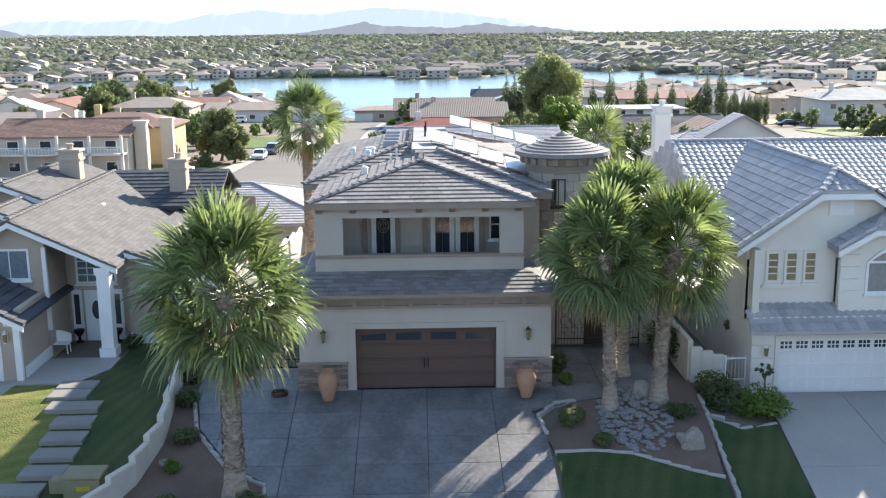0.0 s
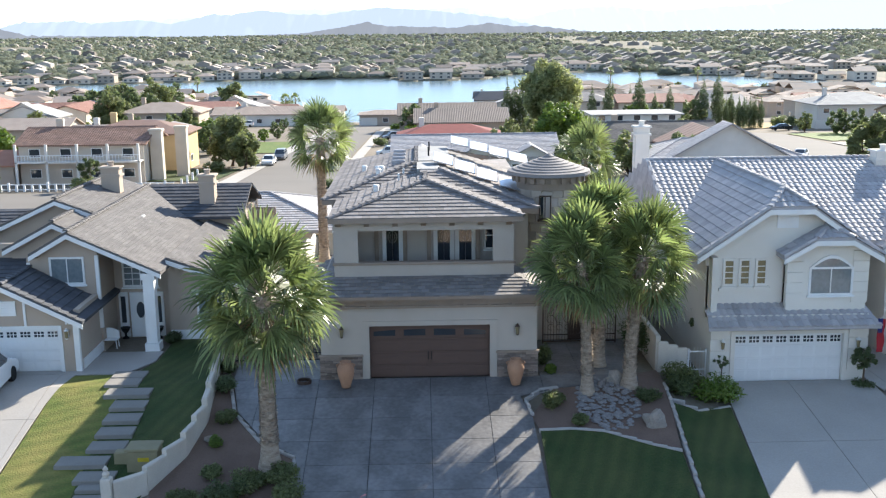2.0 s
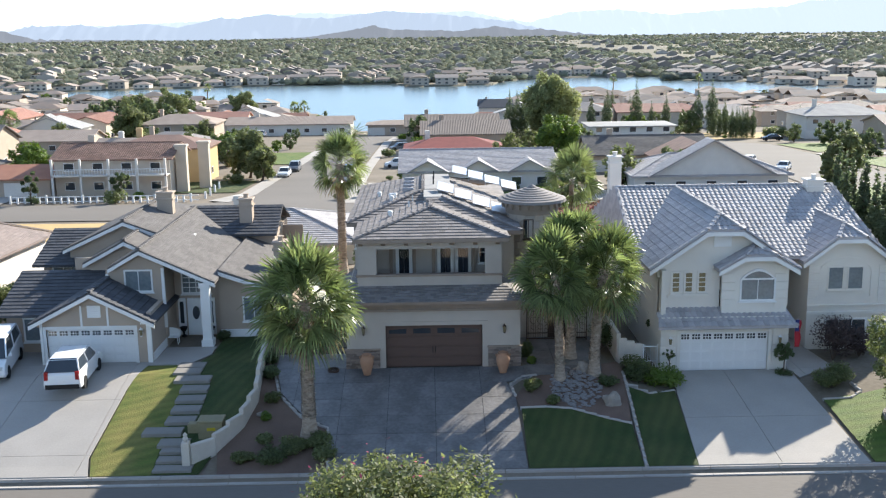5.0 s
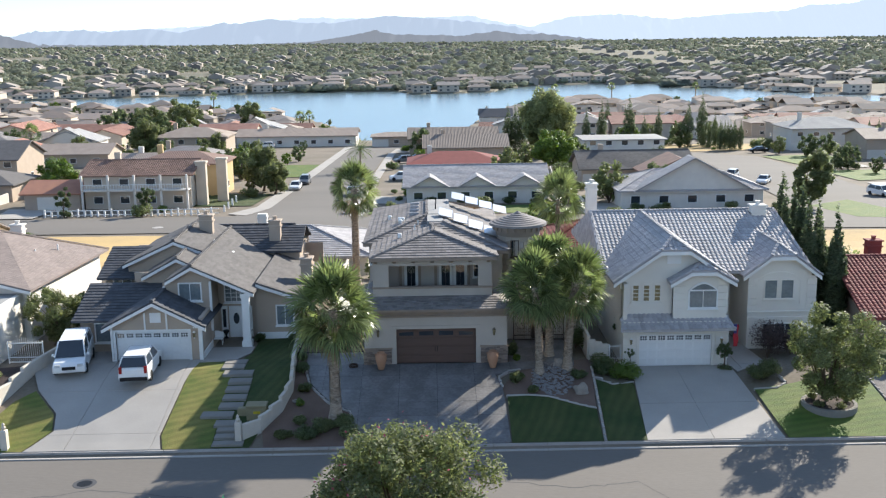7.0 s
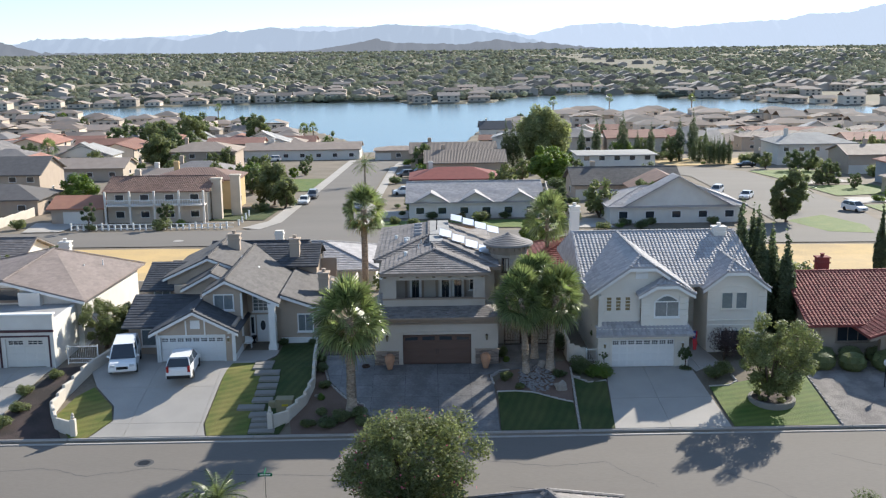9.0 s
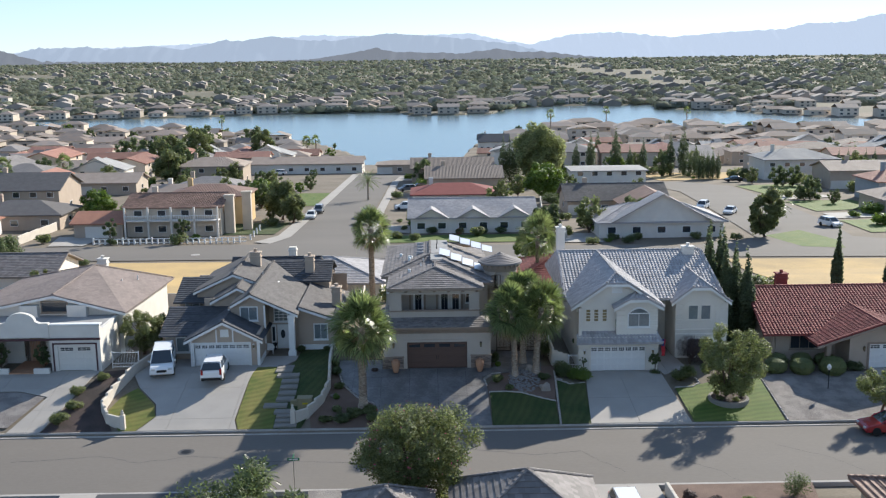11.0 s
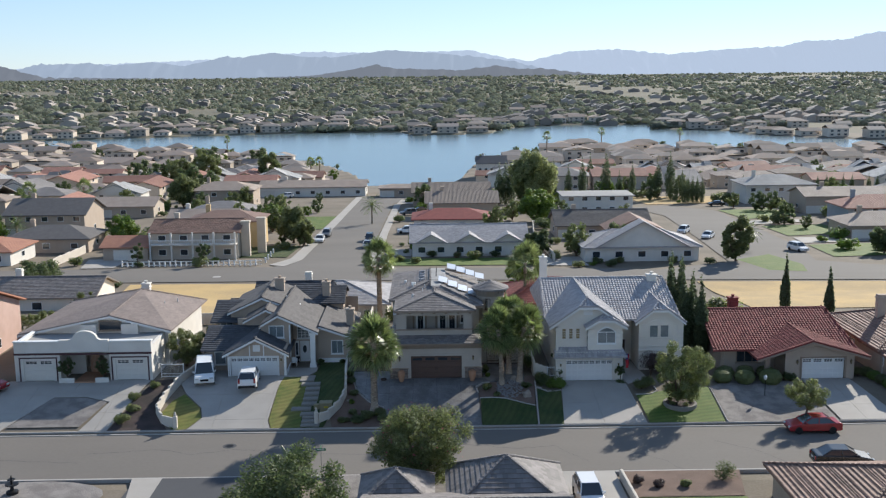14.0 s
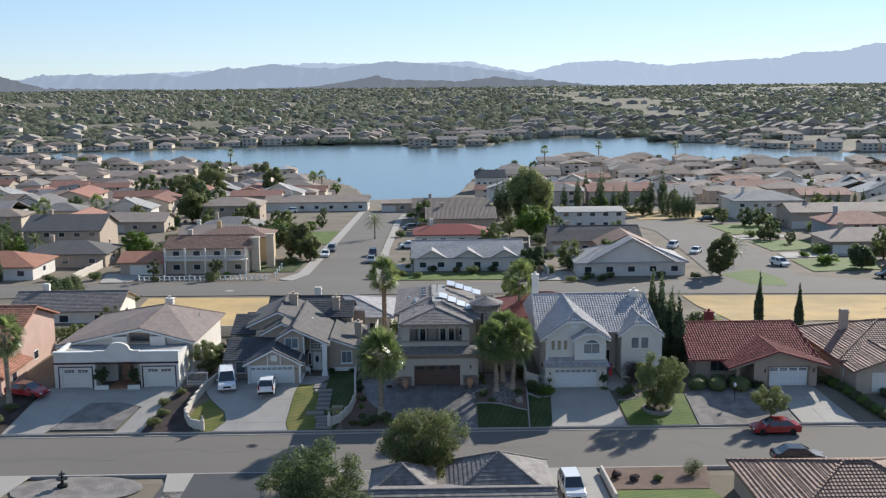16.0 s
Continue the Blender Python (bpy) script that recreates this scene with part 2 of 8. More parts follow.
LEAF_PURPLE = leafy("plum_leaf", (0.075, 0.055, 0.052), (0.105, 0.075, 0.07))
CYPRESS = leafy("cypress_leaf", (0.08, 0.105, 0.055), (0.11, 0.135, 0.07), trans=0.45)
# Leaf colour paled well past real foliage; distance haze is painted into it.
HAZE_LEAF = leafy("haze_paled_foliage", (0.27, 0.285, 0.225), (0.32, 0.32, 0.26), isle=0.3, rough=0.9, trans=0.68)
WILLOW = leafy("willow_leaf", (0.22, 0.245, 0.115), (0.27, 0.285, 0.145), isle=0.3, trans=0.6)
GLASS = mat("dark_window_glass", (0.035, 0.045, 0.055), (0.025, 0.03, 0.04), 0.06, scale=0.5, bump=0, spec=0.9)
GLASS_LIGHT = mat("curtained_glass", (0.22, 0.25, 0.26), (0.13, 0.155, 0.165), 0.1, scale=0.8, fine=6, bump=0, spec=0.8)
GLASS_AMBER = mat("amber_leaded_glass", (0.30, 0.22, 0.10), (0.18, 0.15, 0.09), 0.2, scale=2, bump=0, spec=0.7)
# Dark cells given a pale metallic colour that stands in for sky glare.
PANEL = mat("solar_glare_glass", (0.62, 0.64, 0.68), (0.58, 0.60, 0.65), 0.4, metal=0.75, scale=1, bump=0, spec=1.0)
ALU = mat("aluminium", (0.6, 0.6, 0.61), rough=0.35, metal=0.9, bump=0)
CAR_WHITE = mat("white_car_paint", (0.78, 0.78, 0.78), (0.75, 0.75, 0.75), 0.25, bump=0, spec=0.6)
CAR_RED = mat("red_car_paint", (0.32, 0.012, 0.018), (0.28, 0.01, 0.015), 0.22, bump=0, spec=0.7)
CAR_BLACK = mat("black_car_paint", (0.02, 0.021, 0.024), (0.016, 0.017, 0.02), 0.2, bump=0, spec=0.7)
CAR_SILVER = mat("silver_car_paint", (0.42, 0.43, 0.45), rough=0.3, metal=0.4, bump=0, obj=0.5)
TYRE = mat("tyre_rubber", (0.02, 0.02, 0.02), rough=0.85, bump=0)
LAMP_RED = mat("red_lens", (0.35, 0.02, 0.02), rough=0.2, bump=0)
LAMP_CLEAR = mat("clear_lens", (0.6, 0.6, 0.6), rough=0.1, bump=0)
PLASTIC_TAN = mat("tan_utility_box", (0.27, 0.235, 0.14), (0.23, 0.20, 0.12), 0.6, bump=0.05)
SIGN_GREEN = mat("green_street_sign", (0.01, 0.16, 0.07), rough=0.4, bump=0)
FLAG_RED = mat("flag_red_cloth", (0.42, 0.03, 0.04), rough=0.8, bump=0.1)
FLAG_BLUE = mat("flag_blue_cloth", (0.03, 0.04, 0.16), rough=0.8, bump=0.1)
FLOWER = mat("pink_blossom", (0.40, 0.06, 0.10), (0.5, 0.12, 0.16), 0.8, isle=0.3, bump=0)
WATER = mat("lake_water", (0.115, 0.16, 0.17), (0.095, 0.14, 0.15), 0.2, scale=0.01, fine=0.25, bump=0.12, stretch=(1, 3, 1), spec=0.7)
MOUNT_NEAR = mat("brown_rock_hill", (0.18, 0.145, 0.12), (0.13, 0.105, 0.09), 0.95, scale=0.004, fine=0.03, bump=0.2)


# ---- mesh helpers ----
class Shape:
    """Collects vertices and faces, then becomes one mesh."""
    def __init__(self):
        self.v, self.f = [], []

    def face(self, pts):
        i = len(self.v)
        self.v += [tuple(p) for p in pts]
        self.f.append(tuple(range(i, i + len(pts))))
        return self

    def box(self, x0, x1, y0, y1, z0, z1):
        i = len(self.v)
        self.v += [(x, y, z) for z in (z0, z1) for y in (y0, y1) for x in (x0, x1)]
        self.f += [tuple(i + k for k in q) for q in ((0, 2, 3, 1), (4, 5, 7, 6), (0, 1, 5, 4), (2, 6, 7, 3), (0, 4, 6, 2), (1, 3, 7, 5))]
        return self

    def bevel_box(self, x0, x1, y0, y1, z0, z1, r=0.03):
        """Box with its upper edges chamfered."""
        i = len(self.v)
        self.v += [(x, y, z0) for x, y in ((x0, y0), (x1, y0), (x1, y1), (x0, y1))]
        self.v += [(x, y, z1 - r) for x, y in ((x0, y0), (x1, y0), (x1, y1), (x0, y1))]
        self.v += [(x, y, z1) for x, y in ((x0 + r, y0 + r), (x1 - r, y0 + r), (x1 - r, y1 - r), (x0 + r, y1 - r))]
        for a in (0, 4):
            self.f += [tuple(i + a + k for k in (j, (j + 1) % 4, 4 + (j + 1) % 4, 4 + j)) for j in range(4)]
        self.f += [(i + 8, i + 9, i + 10, i + 11), (i + 3, i + 2, i + 1, i)]
        return self

    def prism(self, poly, axis, a, b):
        """A polygon of (u, w) swept along an axis from a to b: 'y' takes (x, z), 'x' takes (y, z), 'z' takes (x, y)."""
        put = {"y": lambda u, w, s: (u, s, w), "x": lambda u, w, s: (s, u, w), "z": lambda u, w, s: (u, w, s)}[axis]
        i, n = len(self.v), len(poly)
        self.v += [put(u, w, a) for u, w in poly] + [put(u, w, b) for u, w in poly]
        self.f += [tuple(i + k for k in range(n)), tuple(i + n + k for k in reversed(range(n)))]
        self.f += [(i + k, i + n + k, i + n + (k + 1) % n, i + (k + 1) % n) for k in range(n)]
        return self

    def lathe(self, prof, x=0, y=0, z=0, n=16):
        """Profile of (radius, height) turned about a vertical axis."""
        i = len(self.v)
        for r, h in prof:
            self.v += [(x + r * math.cos(2 * math.pi * k / n), y + r * math.sin(2 * math.pi * k / n), z + h) for k in range(n)]
        for a in range(len(prof) - 1):
            self.f += [(i + a * n + k, i + a * n + (k + 1) % n, i + (a + 1) * n + (k + 1) % n, i + (a + 1) * n + k) for k in range(n)]
        self.f += [tuple(i + k for k in reversed(range(n))), tuple(i + (len(prof) - 1) * n + k for k in range(n))]
        return self

    def tube(self, a, b, r0, r1=None, n=6):
        a, b = Vector(a), Vector(b)
        d = (b - a).normalized()
        u = d.cross(Vector((0, 0, 1)) if abs(d.z) < 0.9 else Vector((1, 0, 0))).normalized()
        w = d.cross(u)
        i = len(self.v)
        for p, r in ((a, r0), (b, r0 if r1 is None else r1)):
            self.v += [tuple(p + (u * math.cos(2 * math.pi * k / n) + w * math.sin(2 * math.pi * k / n)) * r) for k in range(n)]
        self.f += [(i + k, i + (k + 1) % n, i + n + (k + 1) % n, i + n + k) for k in range(n)]
        self.f += [tuple(i + k for k in reversed(range(n))), tuple(i + n + k for k in range(n))]
        return self

    def mesh(self, name, m, smooth=False):
        me = bpy.data.meshes.new(name)
        me.from_pydata(self.v, [], self.f)
        bm = bmesh.new()
        bm.from_mesh(me)
        bmesh.ops.recalc_face_normals(bm, faces=bm.faces) if len(self.f) < 20000 else None
        bm.to_mesh(me)
        bm.free()
        me.materials.append(m)
        if smooth:
            me.shade_smooth()
        return me


def part(name, s, m, parent=None, label="", smooth=False, kind=""):
    """One mesh object of a shape (or a ready mesh) under a thing or part."""
    ob = new(name, s if isinstance(s, bpy.types.Mesh) else s.mesh(name, m, smooth))
    if parent:
        ob.parent = parent
    return tagged(ob, label, kind=kind)


def thing(name, label, category, at=(0, 0, 0), group="", kind="", rz=0):
    ob = new(name)
    ob.empty_display_size = 0.3
    ob.matrix_basis = pose(*at, 0, 0, rz)
    return tagged(ob, label, category, group, kind)


# ---- the lie of the land ----
LOT = [(-60, -0.25), (-26.5, -0.25), (-24.5, -0.15), (-10.5, -0.1), (-8.5, 0.0), (9.5, -0.02), (11.2, -0.64), (26, -0.66), (28, -0.95), (60, -0.95)]
FALL = [(-400, -4.0), (-60, -1.8), (-22, -1.74), (-8.7, -1.74)]
BACK = [(16, 0.0), (55, -4.1), (72, -4.35), (140, -6.5), (245, -10), (345, -19), (366, -21.4), (380, -24), (795, -25), (806, -21.5), (1500, -15), (2600, -4), (4000, 6), (4900, 10)]


def lerp(tab, x):
    return float(np.interp(x, [a for a, _ in tab], [b for _, b in tab]))


def G(x, y):
    """Height of the land."""
    if y < -8.7:
        return lerp(FALL, y)
    if y < 16:
        p = lerp(LOT, x)
        return -1.74 + (p + 1.74) * min(1, (y + 8.7) / 8.5)
    f = min(1, (y - 16) / 30)
    return lerp(BACK, y) + lerp(LOT, x) * (1 - f)


# ---- ground, lake, distance ----
LAKE = [(-27, 361), (8, 366), (14, 388), (25, 466), (55, 530), (102, 607), (175, 568), (293, 563), (420, 540), (430, 640), (320, 635), (262, 700), (249, 765), (198, 800), (212, 880), (118, 880), (70, 830), (52, 760), (-12, 742), (-25, 790), (-93, 800), (-230, 755), (-357, 712), (-600, 740), (-600, 640), (-298, 619), (-163, 592), (-90, 530), (-62, 485), (-38, 420)]


def in_poly(x, y, poly):
    c = False
    for (ax, ay), (bx, by) in zip(poly, poly[1:] + poly[:1]):
        if (ay > y) != (by > y) and x < (bx - ax) * (y - ay) / (by - ay) + ax:
            c = not c
    return c


def land(x, y):
    if y < 340 or y > 900 or abs(x) > 640:
        return max(G(x, y), -20.5) if y > 340 else G(x, y)
    if in_poly(x, y, LAKE):
        return -24.0
    return max(min(G(x, y), -20.9 if y > 380 else 0), -20.9)


def ground_sheet():
    xs = sorted({*range(-4400, 4401, 400), *range(-640, 641, 9), *range(-64, 65, 2)})
    ys = sorted({*range(-400, -60, 60), *range(-60, 60, 2), *range(60, 340, 10), *range(340, 900, 9), *range(900, 5001, 250), -8.7})
    s = Shape()
    s.v = [(x, y, land(x, y) - (0.32 if -21.5 < y < -8.7 else 0.06)) for y in ys for x in xs]
    n = len(xs)
    s.f = [(a * n + b, a * n + b + 1, (a + 1) * n + b + 1, (a + 1) * n + b) for a in range(len(ys) - 1) for b in range(n - 1)]
    ob = part("ground", s, DIRT)
    ob.data.materials.append(PLAIN)
    for p in ob.data.polygons:
        p.material_index = 1 if p.center.y > 700 else 0
    tagged(ob, "dry desert soil between lots and houses", "ground", kind="structure")


ground_sheet()
tagged(part("water", Shape().face([(-900, 330, -22), (700, 330, -22), (700, 960, -22), (-900, 960, -22)]), WATER), "calm blue lake behind the neighbourhood", "lake", kind="structure")


def drape(name, poly, m, off, label, category="", kind="structure", step=1.2, skirt=0.0, parent=None):
    """A flat outline laid over the land, slightly raised, with real sides."""
    bm = bmesh.new()
    bm.faces.new([bm.verts.new((x, y, 0)) for x, y in poly])
    xs, ys = [p[0] for p in poly], [p[1] for p in poly]
    for lo, hi, nrm in ((min(xs), max(xs), (1, 0, 0)), (min(ys), max(ys), (0, 1, 0))):
        k = math.ceil(lo / step) * step
        while k < hi:
            bmesh.ops.bisect_plane(bm, geom=bm.verts[:] + bm.edges[:] + bm.faces[:], plane_co=(k * nrm[0], k * nrm[1], 0), plane_no=nrm)
            k += step
    for v in bm.verts:
        v.co.z = G(v.co.x, v.co.y) + off
    if skirt:
        rim = [e for e in bm.edges if e.is_boundary]
        r = bmesh.ops.extrude_edge_only(bm, edges=rim)
        for v in r["geom"]:
            if isinstance(v, bmesh.types.BMVert):
                v.co.z -= skirt
    bmesh.ops.recalc_face_normals(bm, faces=bm.faces)
    me = bpy.data.meshes.new(name)
    bm.to_mesh(me)
    bm.free()
    me.materials.append(m)
    ob = new(name, me)
    if parent:
        ob.parent = parent
    return tagged(ob, label, category, kind=kind)


def slabs(name, poly, m, off, label, xlines, ylines, gap=0.012, shear=0.0):
    """A paved outline cut by joints into slabs, each one a piece."""
    base = drape(name, poly, CONCRETE if m is CONCRETE else ASPHALT_DARK, off - 0.03, label, "driveway")
    def clip(pts, axis, lim, keep_less):
        out = []
        for a, b in zip(pts, pts[1:] + pts[:1]):
            ia, ib = (a[axis] <= lim) == keep_less, (b[axis] <= lim) == keep_less
            if ia:
                out.append(a)
            if ia != ib:
                t = (lim - a[axis]) / (b[axis] - a[axis])
                out.append((a[0] + t * (b[0] - a[0]), a[1] + t * (b[1] - a[1])))
        return out
    sk = [(x - shear * y, y) for x, y in poly]
    for x0, x1 in zip(xlines, xlines[1:]):
        for y0, y1 in zip(ylines, ylines[1:]):
            c = clip(clip(clip(clip(sk, 0, x0 + gap, False), 0, x1 - gap, True), 1, y0 + gap, False), 1, y1 - gap, True)
            if len(c) > 2:
                c = [(x + shear * y, y) for x, y in c]
                drape("slab", c, m, off, "", kind="", step=1.6, skirt=0.06, parent=base)
    return base


# front street with kerbs
def strip(name, x0, x1, y0, y1, z, m, label, n=60, thick=0.0):
    s = Shape()
    xs = np.linspace(x0, x1, n)
    for a, b in zip(xs, xs[1:]):
        s.face([(a, y0, z), (b, y0, z), (b, y1, z), (a, y1, z)])
        if thick:
            s.face([(a, y0, z - thick), (b, y0, z - thick), (b, y0, z), (a, y0, z)])
            s.face([(a, y1, z), (b, y1, z), (b, y1, z - thick), (a, y1, z - thick)])
    return tagged(part(name, s, m), label, name.split("_")[0], kind="structure")


strip("road", -160, 170, -19.9, -9.6, -1.93, ASPHALT, "worn grey asphalt street in front of the houses")
KERB_SHAPE = Shape()
for k in range(-53, 57):
    KERB_SHAPE.prism([(-9.0, -1.93), (-9.45, -1.9), (-9.5, -2.05), (-8.85, -2.05), (-8.85, -1.735), (-8.98, -1.735)], "x", k * 3.0, k * 3.0 + 2.97)
tagged(part("kerb_far", KERB_SHAPE, KERB), "rolled concrete kerb and gutter along the street", "kerb", kind="structure")
KERB_SHAPE = Shape()
for k in range(-53, 57):
    KERB_SHAPE.prism([(-19.8, -1.93), (-19.4, -1.9), (-19.35, -2.05), (-20.05, -2.05), (-20.05, -1.735), (-19.9, -1.735)], "x", k * 3.0, k * 3.0 + 2.97)
tagged(part("kerb_near", KERB_SHAPE, KERB), "rolled concrete kerb and gutter along the street", "kerb", kind="structure")

# mountains beyond the plain: profile of (x, height)
def horizon_at(px):
    return 145.2 + (757 - px) * 0.0098


def ridge(name, prof, y, m, label, depth=300, foot=-40, seed=1):
    """A mountain range whose crest follows a coarse profile, with spurs running down from it."""
    rnd = random.Random(seed)
    k = (y + 106.4) / 1790
    s = Shape()
    pts = []
    xs = np.arange(prof[0][0], prof[-1][0], 5.0)
    rows = 7
    n = len(xs)
    for r in range(rows):
        t = r / (rows - 1)
        for i, px in enumerate(xs):
            h = 32.6 + (horizon_at(px) - lerp(prof, px)) * k
            crest = h + 7 * noise.noise((px * 0.09, seed, 0)) + 3.5 * noise.noise((px * 0.3, seed, 3))
            z = foot + (crest - foot) * (1 - t) ** 1.3 * (1 + 0.22 * t * noise.noise((px * 0.06, t * 3, seed)))
            s.v.append(((px - 757) * k * 1.02, y - depth * t + 60 * noise.noise((px * 0.07, t * 2.5, seed + 7)), z if r else crest))
    s.f = [(a * n + b, a * n + b + 1, (a + 1) * n + b + 1, (a + 1) * n + b) for a in range(rows - 1) for b in range(n - 1)]
    return tagged(part(name, s, m, smooth=True), label, "mountains", kind="structure")


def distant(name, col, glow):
    """Far-off land: mostly airlight, painted as glow; a little sun on its relief."""
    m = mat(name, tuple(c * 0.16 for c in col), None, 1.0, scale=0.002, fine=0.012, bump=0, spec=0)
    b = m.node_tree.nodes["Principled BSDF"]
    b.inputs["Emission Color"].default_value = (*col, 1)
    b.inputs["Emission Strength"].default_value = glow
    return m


FAR_RANGE = distant("far_range_airlight", (0.40, 0.46, 0.56), 0.86)
MID_RANGE = distant("mid_range_airlight", (0.30, 0.35, 0.43), 0.86)
HILL = distant("hill_brown_airlight", (0.19, 0.205, 0.235), 0.75)
ridge("backdrop_range_far", [(-500, 140), (40, 142), (190, 134), (420, 124), (560, 112), (700, 114), (830, 109), (870, 118), (930, 128), (1000, 111), (1080, 107), (1170, 116), (1260, 108), (1370, 102), (1400, 93), (1470, 91), (1530, 76), (1620, 84), (2000, 95)], 4850, FAR_RANGE, "hazy pale blue mountain range on the horizon", seed=2)
ridge("backdrop_range_mid", [(-500, 145), (50, 148), (90, 134), (190, 131), (215, 136), (290, 129), (345, 136), (420, 119), (440, 122), (495, 113), (545, 120), (600, 121), (690, 109), (760, 113), (840, 120), (905, 128), (960, 142), (1010, 149), (1200, 152), (2000, 152)], 4700, MID_RANGE, "hazy blue-grey mountain range on the horizon", seed=5)
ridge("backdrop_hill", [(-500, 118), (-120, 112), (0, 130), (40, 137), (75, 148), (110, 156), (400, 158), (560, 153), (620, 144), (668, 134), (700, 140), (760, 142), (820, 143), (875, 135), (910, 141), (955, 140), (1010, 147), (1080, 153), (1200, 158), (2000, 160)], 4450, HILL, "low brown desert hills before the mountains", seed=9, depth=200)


# ---- roofs ----
def clip3(pts, n, d):
    out = []
    for a, b in zip(pts, pts[1:] + pts[:1]):
        da, db = a.dot(n) - d, b.dot(n) - d
        if da >= -1e-6:
            out.append(a)
        if (da > 1e-6 and db < -1e-6) or (da < -1e-6 and db > 1e-6):
            out.append(a + (b - a) * (da / (da - db)))
    return out


def tile_plane(s, poly, course=0.36, width=0.33, lift=0.035, barrel=0.0):
    """Lays overlapping courses of tiles over one roof plane."""
    pts = [Vector(p) for p in poly]
    n = (pts[1] - pts[0]).cross(pts[2] - pts[0]).normalized()
    if n.z < 0:
        n = -n
    down = (Vector((0, 0, -1)) + n * n.z).normalized()
    u = n.cross(down)
    v0 = min(p.dot(down) for p in pts)
    v1 = max(p.dot(down) for p in pts)
    u0 = min(p.dot(u) for p in pts)
    u1 = max(p.dot(u) for p in pts)
    rows = max(1, round((v1 - v0) / course))
    ch = (v1 - v0) / rows
    base = pts[0].dot(n)
    for r in range(rows):
        a, b = v0 + r * ch, v0 + (r + 1) * ch
        band = clip3(clip3(pts, down, a), -down, -b)
        if len(band) < 3:
            continue
        k0 = math.floor(u0 / width) + (0.5 if r % 2 and not barrel else 0)
        x = k0 * width
        while x < u1:
            c = clip3(clip3(band, u, x + 0.006), -u, -(x + width - 0.006))
            if len(c) >= 3:
                f = lambda p: p + n * (0.012 + lift * (p.dot(down) - a) / ch)
                if barrel and len(c) == 4 and max(p.dot(u) for p in c) - min(p.dot(u) for p in c) > width * 0.8:
                    i = len(s.v)
                    for vv in (a, b):
                        for q, hgt in ((0.0, 0.0), (0.22, barrel * 0.85), (0.45, barrel), (0.7, barrel * 0.55), (0.98, 0.0)):
                            p = u * (x + width * q) + down * vv + n * base
                            s.v.append(tuple(p + n * (0.012 + hgt + lift * (vv - a) / ch)))
                    s.f += [(i + q, i + q + 1, i + 6 + q, i + 5 + q) for q in range(4)]
                    s.v += [tuple(u * x + down * b + n * base), tuple(u * (x + width) + down * b + n * base)]
                    s.f.append((i + 5, i + 6, i + 7, i + 8, i + 9, i + 11, i + 10))
                else:
                    i = len(s.v)
                    s.v += [tuple(f(p)) for p in c]
                    s.f.append(tuple(range(i, i + len(c))))
                    low = [p for p in c if p.dot(down) > b - 0.01]
                    if len(low) == 2:
                        s.face([f(low[0]), f(low[1]), low[1], low[0]])
            x += width


def roof(parent, planes, m, trim, tiles=True, thick=0.16, caps=(), label="", **kw):
    """Roof deck with fascia, its courses of tiles, and ridge caps."""
    s, t = Shape(), Shape()
    for pl in planes:
        pts = [Vector(p) for p in pl]
        i, k = len(s.v), len(pts)
        s.v += [tuple(p) for p in pts] + [tuple(p - Vector((0, 0, thick))) for p in pts]
        s.f += [tuple(i + j for j in range(k)), tuple(i + k + j for j in reversed(range(k)))]
        s.f += [(i + j, i + k + j, i + k + (j + 1) % k, i + (j + 1) % k) for j in range(k)]
        if tiles:
            tile_plane(t, pl, **kw)
    r = part("roof", s, trim, parent, label)
    if tiles:
        part("roof_tiles", t, m, r, kind="stuff")
    for a, b in caps:
        c = Shape()
        a, b = Vector(a), Vector(b)
        L, d = (b - a).length, (b - a).normalized()
        side = d.cross(Vector((0, 0, 1))).normalized()
        up = side.cross(d)
        k = 0.0
        while k < L:
            e = min(L, k + 0.4)
            p, q = a + d * k, a + d * e
            ring = lambda o, g: [o - side * 0.14 * g, o - side * 0.09 * g + up * 0.085 * g, o + side * 0.09 * g + up * 0.085 * g, o + side * 0.14 * g]
            A, B = ring(p + up * 0.045, 1.0), ring(q + up * 0.03, 0.86)
            c.face(A)
            for j in range(3):
                c.face([A[j], A[j + 1], B[j + 1], B[j]])
            k += 0.36
        part("ridge_cap", c, m, r, kind="stuff")
    return r


def hip(x0, x1, y0, y1, z, pitch):
    """Four planes of a hipped roof, and its caps."""
    w, d = x1 - x0, y1 - y0
    h = min(w, d) / 2
    zr = z + h * pitch
    if d >= w:
        a, b = ((x0 + x1) / 2, y0 + h, zr), ((x0 + x1) / 2, y1 - h, zr)
        P = [[(x0, y0, z), (x1, y0, z), a], [(x1, y1, z), (x0, y1, z), b], [(x1, y0, z), (x1, y1, z), b, a], [(x0, y1, z), (x0, y0, z), a, b]]
        C = [((x0, y0, z), a), ((x1, y0, z), a), ((x0, y1, z), b), ((x1, y1, z), b), (a, b)]
    else:
        a, b = (x0 + h, (y0 + y1) / 2, zr), (x1 - h, (y0 + y1) / 2, zr)
        P = [[(x0, y1, z), (x0, y0, z), a], [(x1, y0, z), (x1, y1, z), b], [(x0, y0, z), (x1, y0, z), b, a], [(x1, y1, z), (x0, y1, z), a, b]]
        C = [((x0, y0, z), a), ((x0, y1, z), a), ((x1, y0, z), b), ((x1, y1, z), b), (a, b)]
    return [[q for i, q in enumerate(p) if q != p[i - 1]] for p in P], [c for c in C if (Vector(c[0]) - Vector(c[1])).length > 0.1]


